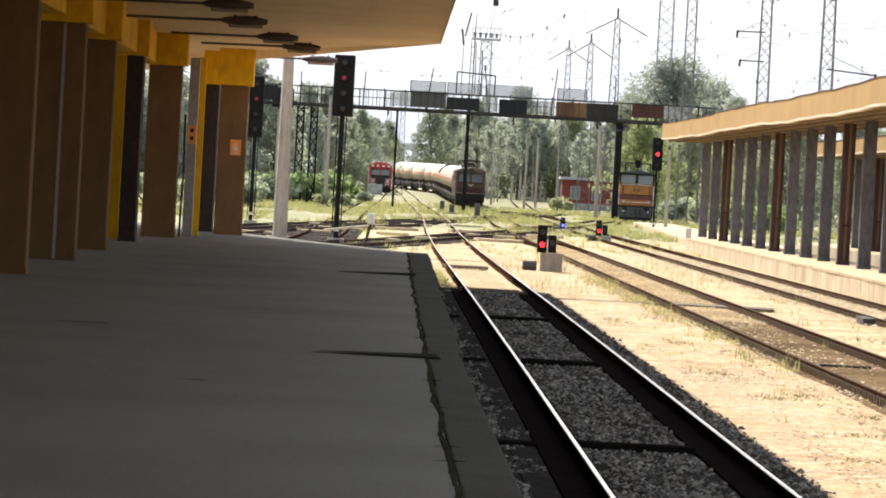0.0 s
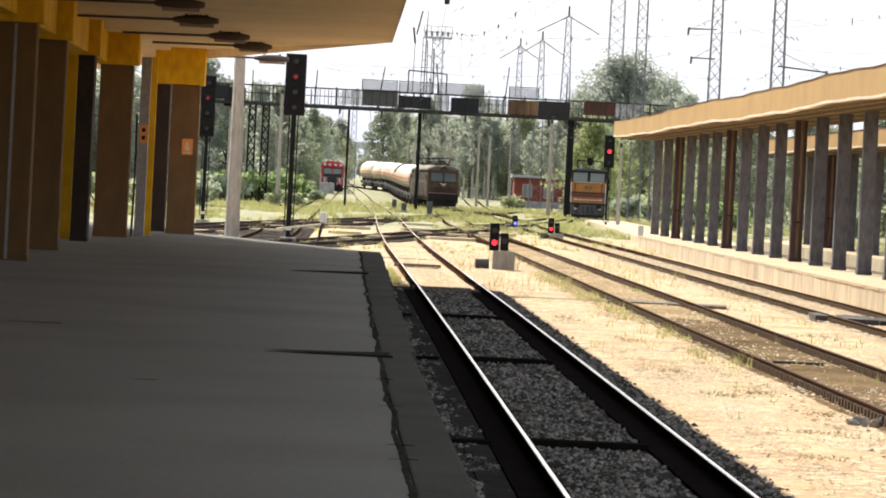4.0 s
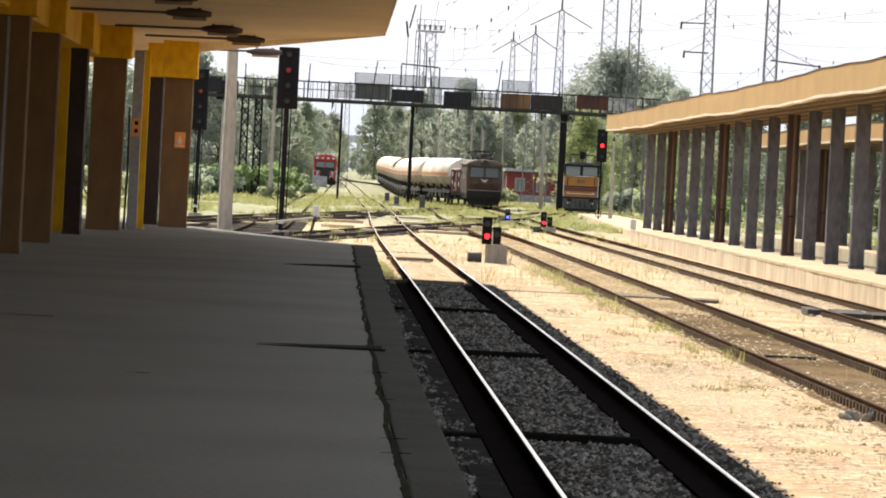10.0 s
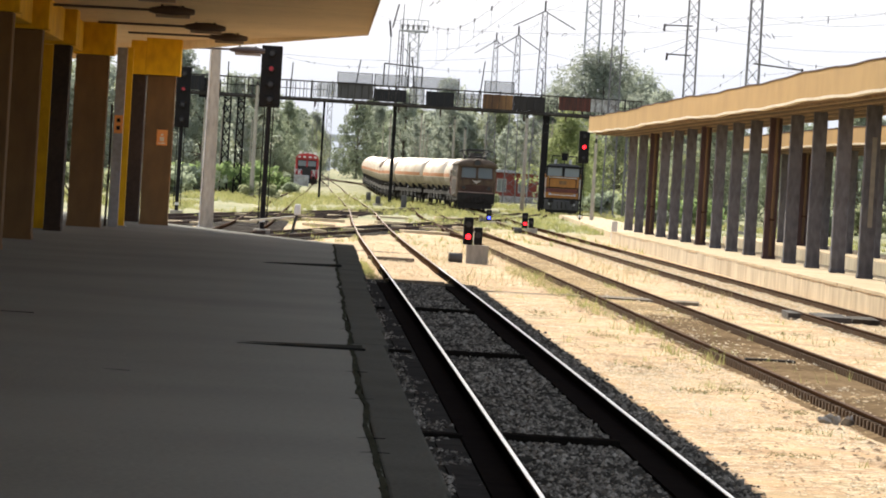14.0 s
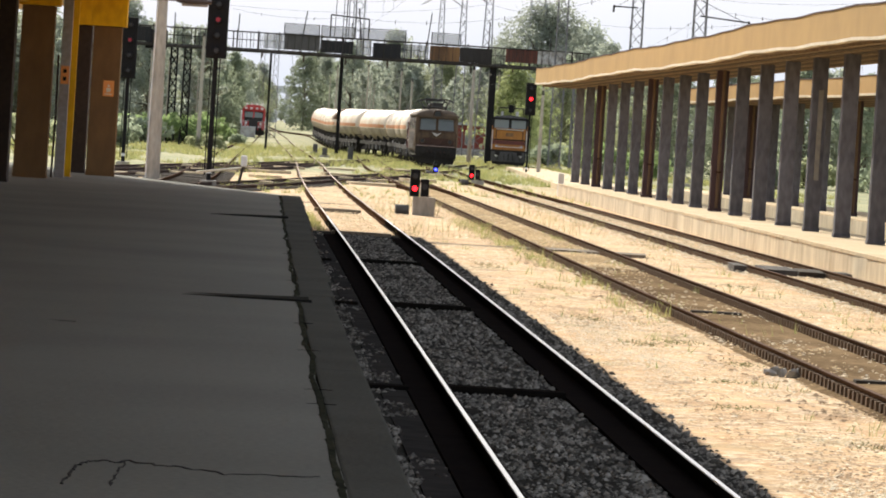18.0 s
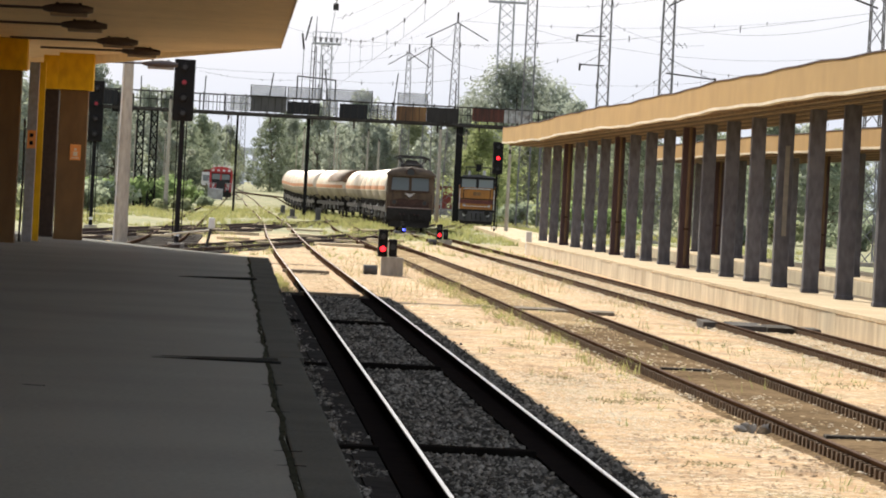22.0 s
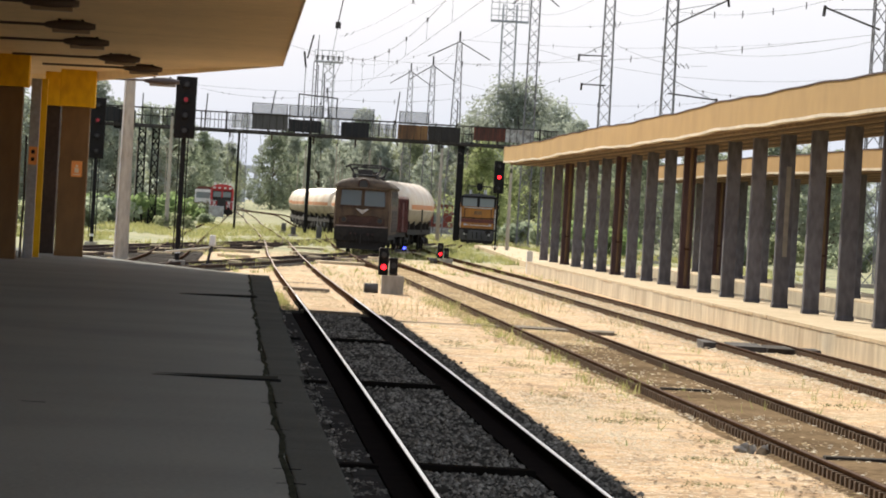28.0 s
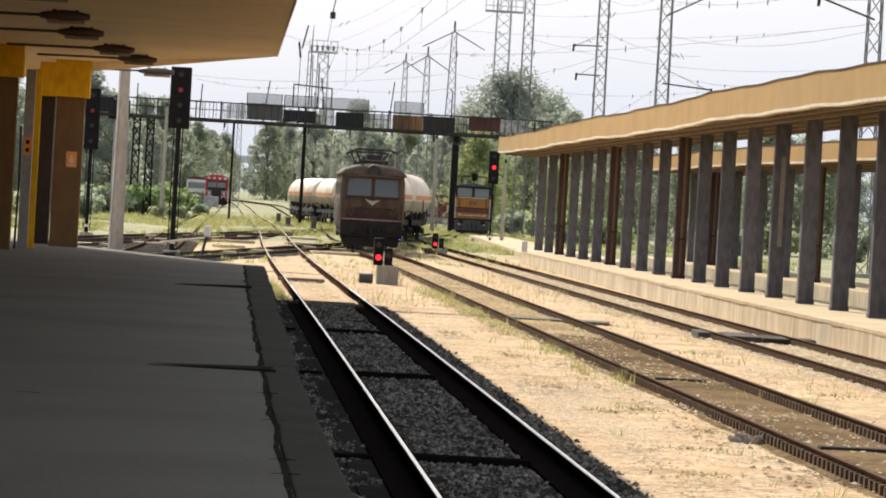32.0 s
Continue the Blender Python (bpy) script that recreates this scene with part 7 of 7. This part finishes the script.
weed_patches("weed_mats", "low olive weed mats on the pale sand", "weed", [(4.96, 59.8, 0.25, 1.2), (5.08, 53.2, 0.35, 0.8), (5.6, 54.3, 0.3, 0.7), (5.3, 45.5, 0.3, 0.5), (4.9, 41.0, 0.3, 0.5), (5.2, 71.5, 0.3, 1.5), (4.75, 82.0, 0.25, 2.0), (9.2, 62.0, 0.4, 1.2), (9.0, 78.0, 0.4, 1.6), (5.9, 49.5, 0.2, 0.8), (8.9, 95.0, 0.4, 2.5), (5.55, 36.5, 0.3, 0.5)], 0.035, 150)
weed_patches("tall_weeds", "tall dusty weeds hugging the rusty rail", "grass", [(6.15, 98, 0.3, 5), (6.1, 108, 0.35, 6), (6.2, 118, 0.4, 6), (6.0, 88, 0.25, 4), (7.9, 106, 0.3, 5), (1.75, 108, 0.2, 5)], 0.14, 130)

# concrete lids and small posts about the turnouts
for x, y, w, l, turn in ((4.2, 113, 1.6, 0.7, 8), (-0.4, 124, 1.8, 0.6, 4), (2.4, 131, 1.5, 0.6, 12), (5.6, 104, 2.2, 0.8, 6), (0.4, 95, 1.4, 0.6, 3), (10.8, 137, 2.0, 0.7, 9), (-2.6, 103, 1.6, 0.6, 5), (7.6, 128, 2.4, 0.8, 10), (3.0, 146, 1.6, 0.7, 7), (-1.6, 112, 2.2, 0.5, 14), (1.2, 118, 2.0, 0.5, 10), (4.8, 121, 1.8, 0.5, 9), (6.4, 112, 1.8, 0.6, 12), (-3.4, 119, 1.8, 0.5, 6), (0.9, 106, 1.2, 0.6, 16), (5.2, 136, 1.9, 0.6, 11), (8.6, 119, 1.7, 0.6, 8), (-4.6, 96, 2.2, 0.6, 4), (2.2, 101, 1.0, 0.6, 9), (9.2, 146, 1.8, 0.6, 7)):
    s = thing("concrete_slab", "pale sunlit concrete cable lid lying in the grass", "concrete slab", (x, 1.8 * y, -0.16), "cable lids", turn=turn)
    part("slab", B(box, -w / 2, w / 2, -l, l, -0.05, 0.12, 0.02), "paving", s)
for x, y, h in ((7.6, 175, 0.9), (6.0, 210, 0.7), (6.2, 190, 0.6)):
    s = thing("marker_post", "short dark marker post in the grass", "marker post", (x, 1.8 * y, -0.2), "marker posts")
    part("post", B(box, -0.2, 0.2, -0.15, 0.15, 0.15, h + 0.2, 0.03), "panel_grey", s)
    part("foot", B(box, -0.4, 0.4, -0.3, 0.3, -0.1, 0.2, 0.03), "concrete", s)


# ---- ballast stones ----
def stones(n, x0, x1, y0, y1, size, z, name, label, material, keep=lambda x, y: True, flat=0.42):
    base = np.array([(1, 0, 0), (-1, 0, 0), (0, 1, 0), (0, -1, 0), (0, 0, 1), (0.6, 0.6, 0.6), (-0.6, 0.5, 0.5)])
    tri = [(0, 5, 2), (5, 4, 2), (0, 4, 5), (2, 4, 6), (2, 6, 1), (1, 6, 4), (1, 4, 3), (3, 4, 0)]
    verts, faces = [], []
    for i in range(n):
        u = random.random()
        x, y = random.uniform(x0, x1), y0 * (y1 / y0) ** u
        if not keep(x, y):
            continue
        s = size * min(1.9, random.lognormvariate(-0.1, 0.4))
        a = random.uniform(0, 6.28)
        ca, sa = math.cos(a), math.sin(a)
        q = base * s * rng.uniform(0.6, 1.2, (7, 3))
        k = len(verts)
        verts.extend((x + p[0] * ca - p[1] * sa, y + p[0] * sa + p[1] * ca, z + p[2] * flat) for p in q)
        faces.extend((k + a1, k + b1, k + c1) for a1, b1, c1 in tri)
    stuff(name, label, "ballast", verts, faces, material)


L1_Y, L1_X = [p[1] for p in LINE_1], [p[0] for p in LINE_1]


def not_rail(x, y):
    u = x - float(np.interp(y, L1_Y, L1_X))
    if -1.07 < u < -0.69 or 0.43 < u < 0.81:
        return False
    return u > -1.0 or noise.noise((x * 3, y * 0.6, 2)) > (-0.15 if u < -1.28 else 0.22)


# dark grey stones stop along the canopy's shadow edge, adding to the painted shade
stones(60000, 1.0, 4.15, 22.5, 99, 0.023, -0.14, "grey_ballast", "grey crushed stone ballast in the shaded track", "stone_grey", lambda x, y: not_rail(x, y) and x < 3.75 + 0.004 * y + random.gauss(0, 0.04) and noise.noise((x * 2.2, y * 0.7, 3)) + 0.6 * noise.noise((x * 6, y * 2, 5)) > random.uniform(-0.75, 0.3), 0.85)
def drift(x, y, seed, low=-0.25, high=0.35):
    return noise.noise((x * 0.55, y * 0.16, seed)) + 0.35 * noise.noise((x * 1.6, y * 0.5, seed + 2)) > random.uniform(low, high)


stones(46000, 3.95, 12.4, 25.2, 171, 0.019, -0.168, "pale_ballast", "pale sunlit ballast stones between the tracks", "stone_pale", lambda x, y: drift(x, y, 6) and in_yard(x, y), 0.26)
stones(42000, 3.95, 12.4, 25.2, 150, 0.021, -0.166, "white_stones", "whitish limestone lumps strewn on the sand", "stone_white", lambda x, y: drift(x, y, 21, -0.1, 0.6) and in_yard(x, y), 0.24)
stones(8000, 4.0, 12.4, 25.2, 150, 0.018, -0.166, "brown_gravel", "patches of brown gravel and litter on the sand", "stone_brown", lambda x, y: drift(x, y, 33, 0.0, 0.45) and in_yard(x, y))
stones(22000, 4.2, 6.1, 30, 62, 0.014, -0.166, "white_stones", "whitish and pinkish lumps heaped on the sand", "stone_white", lambda x, y: drift(x, y, 61, -0.2, 0.5), 0.26)
stones(9000, 4.3, 6.1, 30, 70, 0.014, -0.166, "brown_gravel", "brown gravel between the whitish lumps", "stone_brown", lambda x, y: drift(x, y, 72, -0.1, 0.5), 0.35)
stones(5200, 5.6, 8.1, 32.4, 162, 0.026, -0.13, "track_stones", "pale stones strewn between the rusty rails", "stone_pale", lambda x, y: y > 80 or drift(x, y, 81, 0, 0.5))
stones(5200, 6.1, 8.1, 32.4, 162, 0.023, -0.125, "track_stones", "white stones strewn between the rusty rails", "stone_white", lambda x, y: drift(x, y, 44, -0.3, 0.5), 0.36)
stones(7000, 9.9, 12.3, 54, 180, 0.038, -0.13, "track_stones", "white stones filling the track by the far platform", "stone_white", lambda x, y: True, 0.26)
stones(5200, 9.9, 12.3, 54, 180, 0.032, -0.13, "track_stones", "pale stones strewn between the rusty rails", "stone_pale", lambda x, y: True)
stones(2600, 5.5, 6.35, 28, 110, 0.03, -0.15, "brown_gravel", "brown gravel along the rusty rail", "stone_brown", lambda x, y: drift(x, y, 51))
stones(5000, 1.4, 5.0, 97.2, 180, 0.042, -0.15, "pale_ballast", "pale sunlit ballast stones along the track", "stone_pale", not_rail, 0.22)


# ---- what moves ----
def motions():
    ys = np.array([p[1] for p in LINE_T])
    xs = np.array([p[0] for p in LINE_T])
    arc = np.concatenate([[0], np.cumsum(np.hypot(np.diff(xs), np.diff(ys)))])

    def on_line(s):
        return Vector((float(np.interp(s, arc, xs)), float(np.interp(s, arc, ys))))

    start = float(np.interp(FRONT_Y, ys, arc))
    behind = 0.0
    for ob, length, inset in TRAIN:
        rows = []
        for t in range(0, 33):
            s = start - SPEED * t + behind
            a, c = on_line(s + inset), on_line(s + length - inset)
            w = (c - a).normalized()
            p = a - w * inset
            rows.append((float(t), pose(p.x, p.y, rise(p.y), 0, 0, -math.degrees(math.atan2(w.x, w.y)))))
        walk(ob, rows)
        behind += length + 0.6
    walk(coach, [(t, pose(x, 579.6, 0.4)) for t, x in ((0.0, 0.75), (15.0, 0.75), (18.0, 0.3), (20.0, -0.1), (24.0, -1.0), (28.0, -1.6), (32.0, -2.0))])


FRONT_Y, SPEED = 425.4, 7.14
motions()
